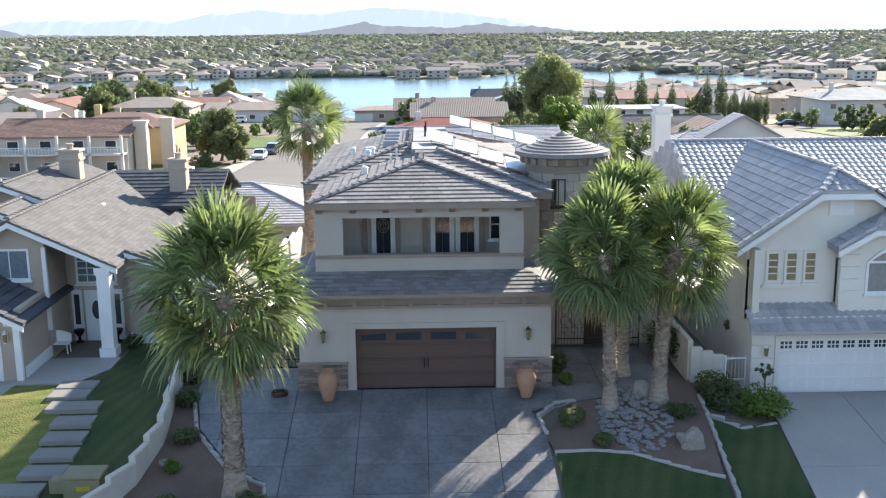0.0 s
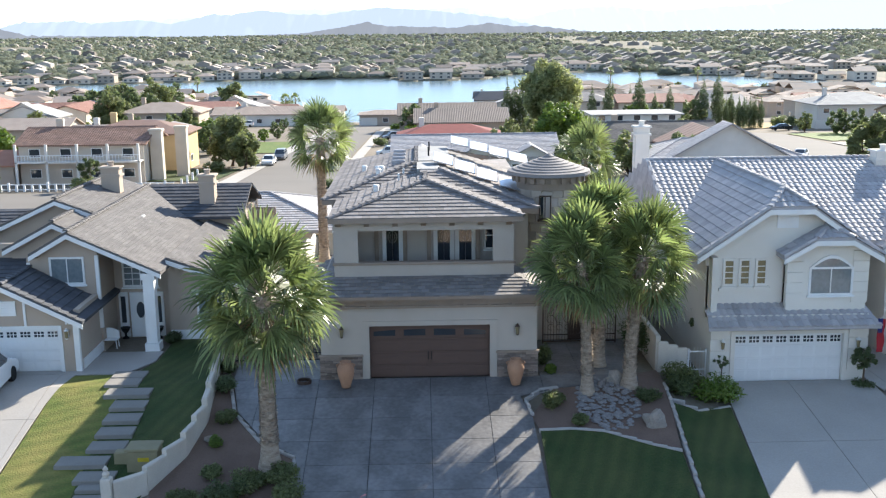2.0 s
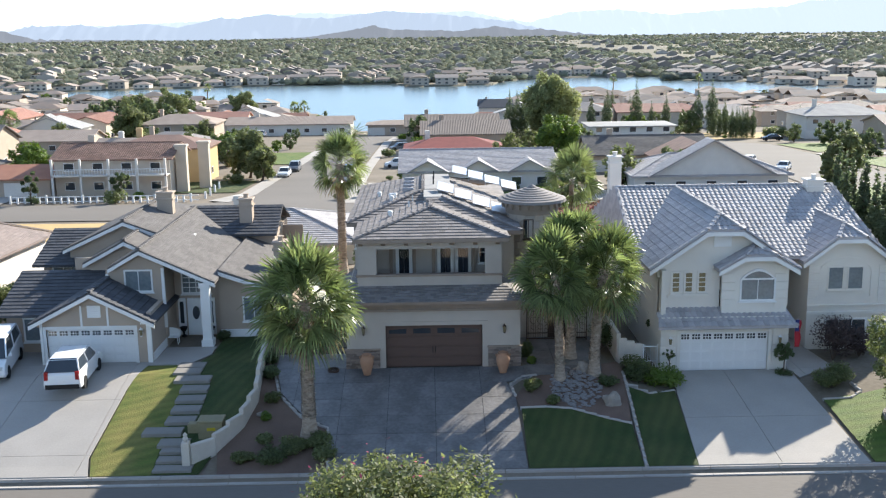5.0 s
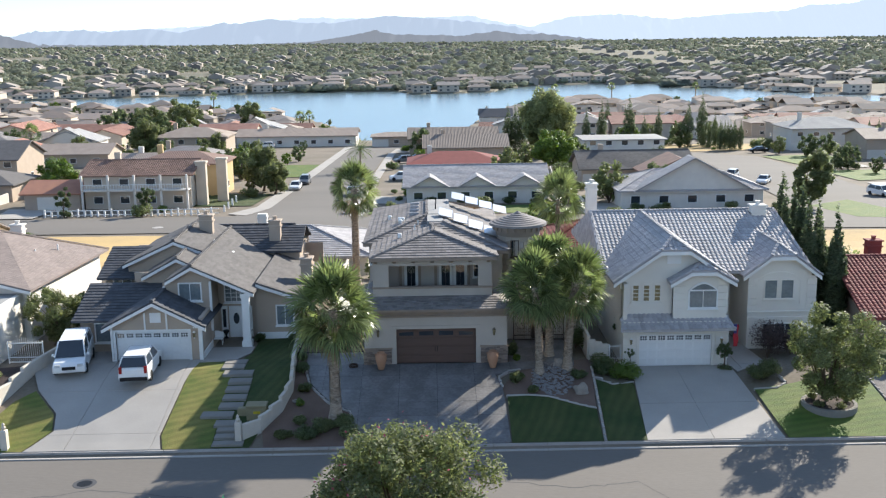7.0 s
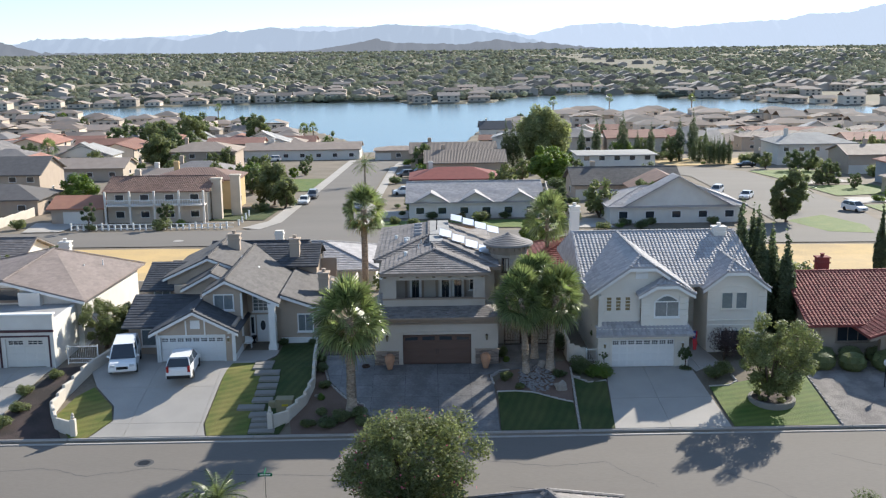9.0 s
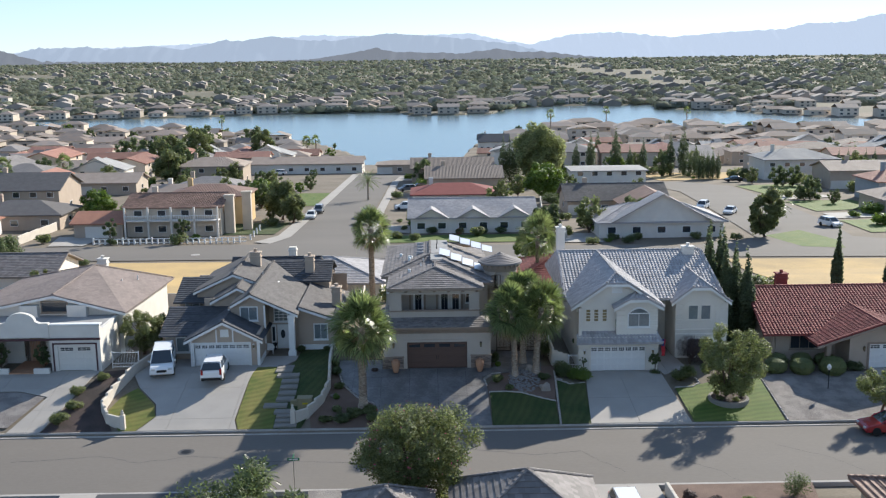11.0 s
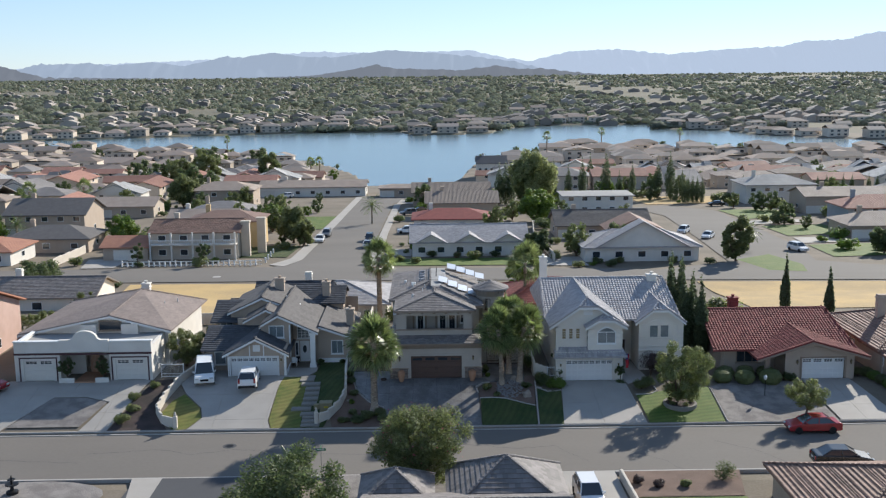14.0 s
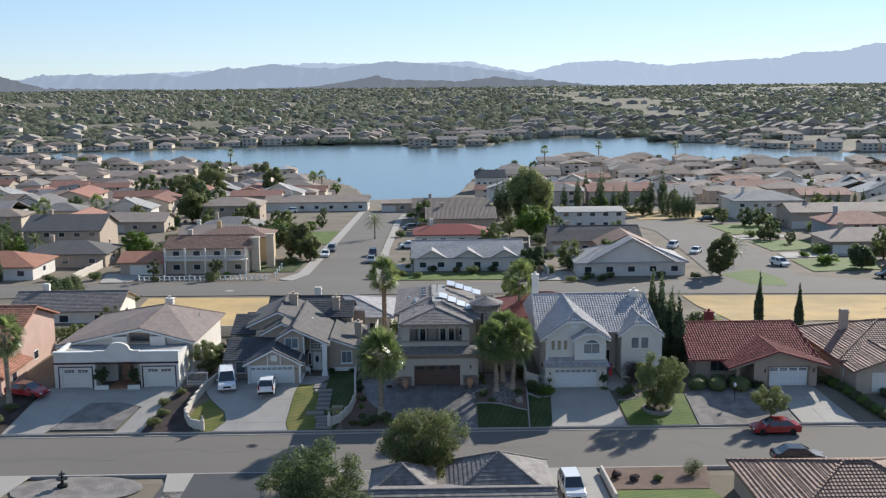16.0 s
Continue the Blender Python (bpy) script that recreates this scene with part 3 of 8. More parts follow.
def gable(x0, x1, y0, y1, z, zr, axis="y"):
    """Two planes of a gabled roof with its ridge along an axis."""
    if axis == "y":
        m = (x0 + x1) / 2
        return [[(x0, y1, z), (x0, y0, z), (m, y0, zr), (m, y1, zr)], [(x1, y0, z), (x1, y1, z), (m, y1, zr), (m, y0, zr)]], [((m, y0, zr), (m, y1, zr))]
    m = (y0 + y1) / 2
    return [[(x0, y0, z), (x1, y0, z), (x1, m, zr), (x0, m, zr)], [(x1, y1, z), (x0, y1, z), (x0, m, zr), (x1, m, zr)]], [((x0, m, zr), (x1, m, zr))]


# ---- openings ----
def window(parent, x0, x1, y, z0, z1, cols=2, rows=1, frame_m=WHITE, glass=GLASS, trim=0.09, deep=0.06, arch=False, label=""):
    """A window in a wall that faces -y: surround, pane, glazing bars, sill."""
    s = Shape()
    s.box(x0 - trim, x0, y - deep, y + 0.1, z0 - trim, z1 + trim).box(x1, x1 + trim, y - deep, y + 0.1, z0 - trim, z1 + trim)
    s.box(x0, x1, y - deep, y + 0.1, z1, z1 + trim).box(x0, x1, y - deep, y + 0.1, z0 - trim, z0)
    w = part("window", s, frame_m, parent, label)
    part("pane", Shape().box(x0, x1, y - 0.02, y + 0.03, z0, z1), glass, w)
    b = Shape()
    for k in range(1, cols):
        x = x0 + (x1 - x0) * k / cols
        b.box(x - 0.02, x + 0.02, y - 0.045, y - 0.015, z0, z1)
    for k in range(1, rows):
        z = z0 + (z1 - z0) * k / rows
        b.box(x0, x1, y - 0.043, y - 0.013, z - 0.02, z + 0.02)
    if b.v:
        part("glazing_bar", b, frame_m, w)
    part("sill", Shape().bevel_box(x0 - trim - 0.06, x1 + trim + 0.06, y - deep - 0.07, y + 0.02, z0 - trim - 0.08, z0 - trim - 0.003, 0.02), frame_m, w)
    return w


def garage_door(parent, x0, x1, y, z0, z1, m, lights=8, panels=8, rows=4, arched=False, label=""):
    """A sectional door: rows of sections with raised panels and a top row of small lights."""
    s = Shape()
    dh = (z1 - z0) / rows
    for r in range(rows):
        s.box(x0, x1, y, y + 0.05, z0 + r * dh + 0.008, z0 + (r + 1) * dh - 0.008)
    s.box(x0, x1, y + 0.02, y + 0.06, z0, z1)
    d = part("garage_door", s, m, parent, label)
    pw = (x1 - x0) / panels
    pm = Shape().bevel_box(0.06, pw - 0.06, y - 0.012, y + 0.002, 0.07, dh - 0.07, 0.008).mesh("raised_panel", m)
    for r in range(rows - 1):
        for k in range(panels):
            part("raised_panel", pm, None, d).location = (x0 + k * pw, 0, z0 + r * dh)
    lw = (x1 - x0) / lights
    for k in range(lights):
        a, b = x0 + (k + 0.14) * lw, x0 + (k + 0.86) * lw
        zb, zt = z1 - dh * 0.78, z1 - dh * 0.28
        if arched:
            top = [(a + (b - a) * q / 8, zt - 0.09 * (1 - math.sin(math.pi * (k * 8 + q + 0.0) / (lights * 8)))) for q in range(9)]
            part("pane", Shape().prism([(a, zb), (b, zb)] + top[::-1], "y", y - 0.012, y + 0.004), GLASS, d)
        else:
            part("pane", Shape().box(a, b, y - 0.008, y + 0.004, zb, zt), GLASS, d)
            f = Shape()
            for q in (1, 2):
                x = a + (b - a) * q / 3
                f.box(x - 0.018, x + 0.018, y - 0.016, y - 0.006, zb, zt)
            f.box(a, b, y - 0.015, y - 0.007, (zb + zt) / 2 - 0.018, (zb + zt) / 2 + 0.018)
            part("light_grid", f, m, d)
    return d


def wall_lamp(x, y, z, m=RUST, label="bronze lantern wall lamp beside the garage door"):
    t = thing("wall_lamp", label, "lamp", (x, y, z))
    part("bracket", Shape().box(-0.05, 0.05, -0.04, 0.0, -0.12, 0.2).tube((0, -0.03, 0.15), (0, -0.17, 0.22), 0.015), m, t)
    part("lantern_cap", Shape().lathe([(0.03, 0.3), (0.04, 0.24), (0.1, 0.2), (0.11, 0.18)], 0, -0.17, 0, 8), m, t)
    part("lantern_base", Shape().lathe([(0.03, -0.2), (0.06, -0.16), (0.07, -0.14)], 0, -0.17, 0, 8), m, t)
    part("lamp_glass", Shape().lathe([(0.06, -0.14), (0.095, 0.18)], 0, -0.17, 0, 8), GLASS_AMBER, t)
    return t


# ---- plants ----
def fan_leaf(s, base, d, up, size, droop, rnd, blades=22):
    """One fan of a palm: stalk, then narrow folded blades in a fan whose tips hang."""
    d, up = d.normalized(), up.normalized()
    side = d.cross(up).normalized()
    turn = rnd.uniform(-1.15, 1.15)
    up, side = up * math.cos(turn) + side * math.sin(turn), side * math.cos(turn) - up * math.sin(turn)
    hub = base + d * size * 0.85
    s.tube(base, hub, 0.022, 0.012, 4)
    for k in range(blades):
        a = (k / (blades - 1) - 0.5) * 3.3
        ray = d * math.cos(a) + side * math.sin(a)
        L = size * (0.95 - 0.22 * abs(a) / 1.85) * rnd.uniform(0.88, 1.08)
        ray = (ray + up * rnd.uniform(-0.05, 0.12)).normalized()
        w = ray.cross(up).normalized() * size * 0.033
        p1 = hub + ray * L * 0.5
        p2 = hub + ray * L * 0.8 - Vector((0, 0, 1)) * droop * L * 0.28
        p3 = hub + ray * L * 0.98 - Vector((0, 0, 1)) * droop * L * rnd.uniform(0.5, 1.0)
        i = len(s.v)
        s.v += [tuple(hub), tuple(p1 - w), tuple(p1 + w), tuple(p2 - w * 0.7), tuple(p2 + w * 0.7), tuple(p3)]
        s.f += [(i, i + 1, i + 2), (i + 1, i + 3, i + 4, i + 2), (i + 3, i + 5, i + 4)]


def fan_palm(x, y, h, size, seed, leaves=70, dead=16, lean=(0, 0), r=0.27, label="tall fan palm with a shaggy crown and ringed trunk", z=None):
    rnd = random.Random(seed)
    t = thing("fan_palm", label, "palm tree", (x, y, G(x, y) - 0.06 if z is None else z), group="fan palms")
    tr = Shape()
    tip = Vector((lean[0], lean[1], h))
    prof = [(0, r * 1.75), (0.04, r * 1.45), (0.1, r * 1.2), (0.25, r * 1.05), (0.6, r), (1.0, r * 0.95)]
    N, n = 14, 14
    for k in range(N + 1):
        q = k / N
        rad = lerp(prof, q)
        tr.v += [(tip.x * q * q + rad * math.cos(6.283 * j / n), tip.y * q * q + rad * math.sin(6.283 * j / n), h * q) for j in range(n)]
    tr.f += [(a * n + b, a * n + (b + 1) % n, (a + 1) * n + (b + 1) % n, (a + 1) * n + b) for a in range(N) for b in range(n)]
    trunk = part("trunk", tr, PALM_BARK, t, smooth=True)
    boots = Shape()
    rows = int(h / 0.13)
    for k in range(rows):
        q = k / rows
        if q < 0.13:
            continue
        rad = lerp(prof, q)
        for j in range(9):
            a = 6.283 * (j + 0.5 * (k % 2)) / 9 + rnd.uniform(-0.1, 0.1)
            c, sn = math.cos(a), math.sin(a)
            o = Vector((tip.x * q * q + c * rad * 0.97, tip.y * q * q + sn * rad * 0.97, h * q))
            sd = Vector((-sn, c, 0)) * rad * 0.33
            out = Vector((c, sn, 0))
            tipb = o + out * rnd.uniform(0.035, 0.085) + Vector((0, 0, rnd.uniform(0.09, 0.17)))
            boots.face([o - sd, o + sd, tipb + sd * 0.55, tipb - sd * 0.55])
            boots.face([tipb - sd * 0.55, tipb + sd * 0.55, o + sd * 0.6 + Vector((0, 0, 0.13)), o - sd * 0.6 + Vector((0, 0, 0.13))])
    part("bark_sheath", boots, PALM_BARK, trunk, kind="stuff")
    green, dry = Shape(), Shape()
    for k in range(leaves):
        q = (k + 0.5) / leaves
        el = 1.45 - 2.25 * q + rnd.uniform(-0.16, 0.16)
        az = k * 2.39996 + rnd.uniform(-0.2, 0.2)
        d = Vector((math.cos(az) * math.cos(el), math.sin(az) * math.cos(el), math.sin(el)))
        up = Vector((-math.cos(az) * math.sin(el), -math.sin(az) * math.sin(el), math.cos(el)))
        fan_leaf(green, tip + Vector((0, 0, 0.25 - 0.7 * q)) + d * r * 0.6, d, up, size * rnd.uniform(0.8, 1.12), 0.06 + 0.42 * q, rnd)
    for k in range(dead):
        az, el = k * 2.39996, -0.95 + rnd.uniform(-0.45, 0.5)
        d = Vector((math.cos(az) * math.cos(el), math.sin(az) * math.cos(el), math.sin(el)))
        up = Vector((-math.cos(az) * math.sin(el), -math.sin(az) * math.sin(el), math.cos(el)))
        fan_leaf(dry, tip + Vector((0, 0, -0.5)) + d * r, d, up, size * rnd.uniform(0.6, 0.85), 0.5, rnd, 14)
    part("crown", green, FROND, t)
    if dead:
        part("dry_fronds", dry, FROND_DEAD, t)
    return t


def leaf_cloud(s, blobs, count, leaf, rnd, shell=0.55, drop=0.0):
    """Scatters small leaves through the outer part of a set of blobs (x, y, z, rx, rz)."""
    wts = [b[3] * b[3] for b in blobs]
    for b in rnd.choices(blobs, wts, k=count):
        d = Vector((rnd.gauss(0, 1), rnd.gauss(0, 1), rnd.gauss(0, 1))).normalized()
        q = shell + (1 - shell) * rnd.random() ** 0.6
        q *= 1 + 0.28 * noise.noise((d.x * 2.3 + b[0], d.y * 2.3 + b[1], d.z * 2.3 + b[2]))
        c = Vector((b[0] + d.x * b[3] * q, b[1] + d.y * b[3] * q, b[2] + d.z * b[4] * q))
        u = Vector((rnd.gauss(0, 1), rnd.gauss(0, 1), rnd.gauss(0, 0.6))).normalized()
        w = u.cross(d + Vector((0, 0, 0.5))).normalized()
        L = leaf * rnd.uniform(0.6, 1.4)
        i = len(s.v)
        s.v += [tuple(c - u * L), tuple(c - w * L * 0.45), tuple(c + u * L), tuple(c + w * L * 0.45)]
        s.f.append((i, i + 1, i + 2, i + 3))


def tree(x, y, h, spread, seed, m=LEAF, leaves=9000, leaf=0.11, trunk=0.16, clear=0.3, blobs=22, label="leafy shade tree", name="tree", z=None, group=""):
    """Tapered trunk with forking limbs and a crown of small leaves in clumps with gaps."""
    rnd = random.Random(seed)
    t = thing(name, label, "tree", (x, y, G(x, y) - 0.06 if z is None else z), group=group)
    w = Shape()
    fork = Vector((rnd.uniform(-0.1, 0.1) * spread, rnd.uniform(-0.1, 0.1) * spread, h * clear))
    w.tube((0, 0, -0.1), fork * 0.5, trunk * 1.35, trunk, 9).tube(fork * 0.5, fork, trunk, trunk * 0.85, 9)
    B = []
    half = h * (1 - clear) / 2
    for k in range(blobs):
        u, a, q = 1 - 2 * (k + 0.5) / blobs, k * 2.4 + rnd.uniform(-0.3, 0.3), rnd.uniform(0.45, 0.95)
        c = math.sqrt(1 - u * u) * q * (0.85 if u < -0.4 else 1.0)
        rr = spread * rnd.uniform(0.14, 0.3) * (1.25 if y > 50 else 1)
        B.append((math.cos(a) * c * spread, math.sin(a) * c * spread, h - half + u * q * half * 0.98, rr, min(rr, half * 0.4)))
    for b in B[::2]:
        mid = fork.lerp(Vector(b[:3]), 0.55) + Vector((0, 0, 0.06 * h))
        w.tube(fork, mid, trunk * 0.45, trunk * 0.24, 6).tube(mid, b[:3], trunk * 0.24, trunk * 0.06, 5)
    part("trunk", w, BARK, t)
    c = Shape()
    leaf_cloud(c, B, leaves, leaf * (1.3 if y > 50 else 1), rnd, 0.35)
    part("crown", c, m, t)
    return t


def shrub(x, y, r, h, seed, m=LEAF, count=1500, leaf=0.05, label="rounded green shrub", name="shrub", group="", z=None, bloom=None, dome=False):
    rnd = random.Random(seed)
    t = thing(name, label, "shrub", (x, y, (G(x, y) if z is None else z) - 0.03), group=group)
    B = [(0, 0, h * 0.45, r * 0.85, h * 0.5)] if dome else [(rnd.uniform(-0.5, 0.5) * r, rnd.uniform(-0.5, 0.5) * r, h * rnd.uniform(0.35, 0.62), r * rnd.uniform(0.42, 0.6), h * rnd.uniform(0.3, 0.42)) for _ in range(7)]
    stem = Shape()
    for b in B:
        stem.tube((0, 0, -0.05), b[:3], 0.03, 0.008, 5)
    part("stems", stem, BARK, t)
    c = Shape()
    leaf_cloud(c, B, count, leaf, rnd, 0.72 if dome else 0.5)
    if dome:
        core = Shape().lathe([(r * 0.55, 0.0), (r * 0.8, h * 0.25), (r * 0.82, h * 0.5), (r * 0.62, h * 0.8), (r * 0.2, h * 0.93)], n=12)
        c.v, c.f = c.v + core.v, c.f + [tuple(i + len(c.v) for i in f) for f in core.f]
    part("foliage", c, m, t)
    if bloom:
        f = Shape()
        leaf_cloud(f, B, count // 9, leaf * 0.8, rnd, 0.9)
        part("blossom", f, bloom, t)
    return t


def cypress(x, y, h, r, seed, z=None, count=10000, label="slim dark Italian cypress", m=None):
    rnd = random.Random(seed)
    t = thing("cypress", label, "tree", (x, y, G(x, y) - 0.06 if z is None else z), group="cypresses")
    part("trunk", Shape().tube((0, 0, -0.1), (0, 0, h * 0.9), 0.12, 0.02, 7), BARK, t)
    c = Shape()
    leaf_cloud(c, [(rnd.uniform(-0.1, 0.1) * r, rnd.uniform(-0.1, 0.1) * r, h * (0.04 + 0.93 * k / 19), r * (0.7 + 0.3 * math.sin(math.pi * min(1, k / 15))) * (1 - 0.85 * max(0, k / 19 - 0.5) / 0.5), h * 0.06) for k in range(20)], count, 0.1 * h / 9 + 0.04, rnd, 0.68)
    part("crown", c, m or CYPRESS, t)
    return t


# ---- the grey-beige two-storey house ----
def main_house():
    h = thing("house", "two-storey grey-beige stucco house with round stone tower and grey tile roof", "house")
    for b in ((-4.5, -2.62, 0, 0.3, -1.2, 3.1), (2.62, 4.45, 0, 0.3, -1.2, 3.1), (-2.62, 2.62, 0.001, 0.3, 2.3, 3.1), (-4.5, -4.2, 0.3, 18, -1.2, 3.9), (4.15, 4.45, 0.3, 18, -1.2, 3.9), (-4.2, 4.15, 17.7, 18, -1.2, 6.5)):
        part("garage_wall", Shape().box(*b), STUCCO, h)
    part("garage_surround", Shape().box(-2.78, -2.5, -0.05, 0.2, 0.0, 2.3).box(2.5, 2.78, -0.05, 0.2, 0.0, 2.3).box(-2.78, 2.78, -0.052, 0.2, 2.3, 2.5), STUCCO, h)
    garage_door(h, -2.5, 2.5, 0.22, 0.0, 2.24, DOOR_BROWN, lights=4, panels=4, rows=4, arched=True, label="brown carriage-style sectional garage door")
    hd = Shape()
    for x in (-0.07, 0.07):
        hd.tube((x, 0.16, 0.78), (x, 0.16, 1.12), 0.018).tube((x, 0.2, 0.8), (x, 0.16, 0.8), 0.014).tube((x, 0.2, 1.1), (x, 0.16, 1.1), 0.014)
    part("door_handle", hd, DARK, h)
    # upper storey: walls round a covered balcony
    u = Shape()
    u.box(-4.4, -4.1, 6.2, 18, 3.0, 6.5).box(-4.4, -3.7, 6.0, 6.2, 3.0, 6.5).box(4.1, 4.4, 3.4, 18, 3.0, 6.5).box(3.6, 4.1, 3.2, 3.4, 3.6, 6.5)
    u.box(-3.95, -3.72, 1.7, 6.2, 3.6, 6.5).box(3.38, 3.6, 1.7, 3.4, 3.6, 6.5).box(-3.72, 3.38, 3.5, 3.7, 3.6, 6.5)
    part("upper_wall", u, STUCCO, h)
    part("balcony_floor", Shape().box(-3.7, 3.36, 1.6, 3.5, 3.7, 3.95), STUCCO_TRIM, h)
    part("balcony_ceiling", Shape().box(-3.7, 3.36, 1.62, 3.5, 6.36, 6.46), STUCCO, h)
    part("parapet", Shape().box(-3.96, 3.61, 1.38, 1.62, 3.6, 4.56), STUCCO, h)
    part("parapet_cap", Shape().bevel_box(-4.02, 3.67, 1.32, 1.7, 4.56, 4.67, 0.025), STUCCO_TRIM, h)
    part("pillar", Shape().box(-3.95, -2.94, 1.39, 1.72, 4.67, 6.02), STUCCO, h)
    part("pillar", Shape().box(2.73, 3.6, 1.39, 1.72, 4.67, 6.02), STUCCO, h)
    part("beam", Shape().box(-3.95, 3.6, 1.385, 1.72, 6.02, 6.5), STUCCO, h)
    for k in range(7):
        x = -3.75 + k * 1.19
        part("corbel", Shape().prism([(1.385, 6.2), (1.385, 6.45), (1.08, 6.45), (1.1, 6.36), (1.25, 6.26)], "x", x - 0.11, x + 0.11), STUCCO_TRIM, h)
    # balcony doors: leaded glass leaves with side columns
    for x0, lab in ((-2.0, "glazed balcony door with leaded glass"), (0.25, "glazed balcony door with leaded glass"), (1.2, "glazed balcony door with leaded glass")):
        d = part("balcony_door", Shape().box(x0, x0 + 0.9, 3.42, 3.5, 3.95, 6.12), WHITE if x0 < 0 else STUCCO_PALE, h, lab)
        part("pane", Shape().box(x0 + 0.18, x0 + 0.72, 3.405, 3.43, 4.1, 5.95), GLASS, d)
        lp = Shape()
        for r in (0.11, 0.2):
            ring = [(x0 + 0.45 + r * math.cos(q), 3.4, 5.35 + 1.3 * r * math.sin(q)) for q in np.linspace(0, 6.283, 15)]
            for p, q in zip(ring, ring[1:]):
                lp.tube(p, q, 0.008, n=4)
        part("leaded_pattern", lp.tube((x0 + 0.45, 3.4, 4.1), (x0 + 0.45, 3.4, 5.95), 0.008, n=4), ALU, d)
    for x in (-2.25, -1.0, 0.05, 2.2):
        part("door_column", Shape().box(x - 0.09, x + 0.09, 3.36, 3.5, 3.95, 6.3), STUCCO_TRIM, h)
    window(h, 2.55, 3.05, 3.5, 4.8, 5.9, 1, 2, WHITE, GLASS, 0.05)
    window(h, -4.3, -4.05, 6.0, 5.2, 5.9, 1, 1, WHITE, GLASS, 0.04)
    # cornice above the garage
    c = Shape().box(-4.6, 4.55, -0.12, 0.3, 3.06, 3.16).box(-4.62, 4.57, -0.16, 0.3, 3.36, 3.5).box(-4.6, 4.55, -0.04, 0.3, 3.16, 3.36)
    co = part("cornice", c, STUCCO_TRIM, h)
    for k in range(10):
        x = -4.5 + k * 0.995
        part("bracket", Shape().box(x - 0.07, x + 0.07, -0.14, 0.0, 3.16, 3.36), STUCCO_TRIM, co)
    roof(h, [[(-5.0, -0.34, 3.6), (4.95, -0.34, 3.6), (3.65, 1.4, 4.06), (-4.0, 1.4, 4.06)],
             [(-5.0, 6, 3.6), (-5.0, -0.34, 3.6), (-4.0, 1.4, 4.06), (-4.0, 6, 4.06)],
             [(4.95, -0.34, 3.6), (4.95, 3.3, 3.6), (3.65, 3.3, 4.06), (3.65, 1.4, 4.06)]], TILE_GREY, STUCCO_TRIM, thick=0.12, width=0.3, course=0.3)
    # main roof
    ap = (-0.08, 4.7, 7.64)
    P1, P1b = (-0.5, 10.0, 7.8), (-0.5, 16.5, 7.8)
    P2, P2b = (0.6, 7.2, 7.8), (0.6, 10.0, 7.8)
    roof(h, [[(-4.15, 1.0, 6.6), (3.98, 1.0, 6.6), ap],
             [(-4.15, 6.6, 6.6), (-4.15, 1.0, 6.6), ap, (-0.08, 8.0, 7.64)],
             [(3.98, 1.0, 6.6), (3.98, 4.6, 6.6), (-0.08, 8.4, 7.64), ap]], TILE_GREY, STUCCO_TRIM, thick=0.2, width=0.34, course=0.36,
         caps=[((-4.15, 1.0, 6.6), ap), ((3.98, 1.0, 6.6), ap), (ap, (-0.08, 7.4, 7.64))])
    roof(h, [[(-4.81, 5.86, 6.6), (-0.3, 5.86, 6.6), (-0.3, 10.0, 7.8), P1], [(-4.81, 20.5, 6.6), (-4.81, 5.86, 6.6), P1, P1b],
             [(-0.3, 2.88, 6.6), (4.81, 2.88, 6.6), P2, (-0.3, 7.2, 7.8)], [(4.81, 2.88, 6.6), (4.81, 20.5, 6.6), (3.2, 16.5, 7.05), (0.6, 16.5, 7.8), P2],
             [(4.81, 20.5, 6.6), (-4.81, 20.5, 6.6), P1b, (0.6, 16.5, 7.8)]],
         TILE_GREY, STUCCO_TRIM, thick=0.2, width=0.34, course=0.36,
         caps=[((-4.81, 5.86, 6.6), P1), (P1, P1b), ((4.81, 2.88, 6.6), P2)])
    part("roof_deck", Shape().box(-0.45, 1.2, 10.05, 16.6, 7.1, 7.88).box(-0.45, 0.62, 7.2, 10.05, 7.1, 7.84), ROOF_FLAT, h, "flat grey roof membrane")
    for x, y, z in ((-3.2, 12.5, 7.15), (-2.4, 10.2, 7.4), (-2.2, 9.9, 7.45), (-2.35, 9.4, 7.38), (-2.3, 5.2, 7.2)):
        part("roof_vent", Shape().lathe([(0.12, -0.1), (0.12, 0.12), (0.16, 0.14), (0.1, 0.22)], x, y, z, 10), WHITE, h)
    for k in range(4):
        part("roof_pipe", Shape().bevel_box(-1.75, -1.05, 11.2 + k * 1.5, 11.4 + k * 1.5, 7.4, 7.78, 0.05), TILE_PALE, h)
    for k, (x, y) in enumerate(((0.15, 12.0), (0.2, 14.5), (-1.3, 6.7), (-1.1, 8.6))):
        part("roof_pipe", Shape().tube((x, y, 7.3), (x, y, 8.35 if k < 2 else 7.7), 0.05), WHITE if k > 1 else DARK, h)
    # stone tower with a conical roof
    tw = Shape().lathe([(1.42, -1.0), (1.42, 7.3)], 5.7, 6.6, 0, 40)
    tower = part("tower", tw, TOWER_STONE, h, "round tower of cut pale stone", smooth=True)
    part("tower_band", Shape().lathe([(1.44, 7.0), (1.5, 7.02), (1.5, 7.3), (1.6, 7.32), (1.6, 7.62), (1.44, 7.64)], 5.7, 6.6, 0, 40), STUCCO_TRIM, tower)
    for k in range(22):
        a = 6.283 * k / 22
        b = part("bracket", Shape().box(-0.1, 0.1, 1.55, 1.72, 7.34, 7.6), STUCCO_TRIM, tower)
        b.matrix_basis = pose(5.7, 6.6, 0, 0, 0, math.degrees(a))
    prof = []
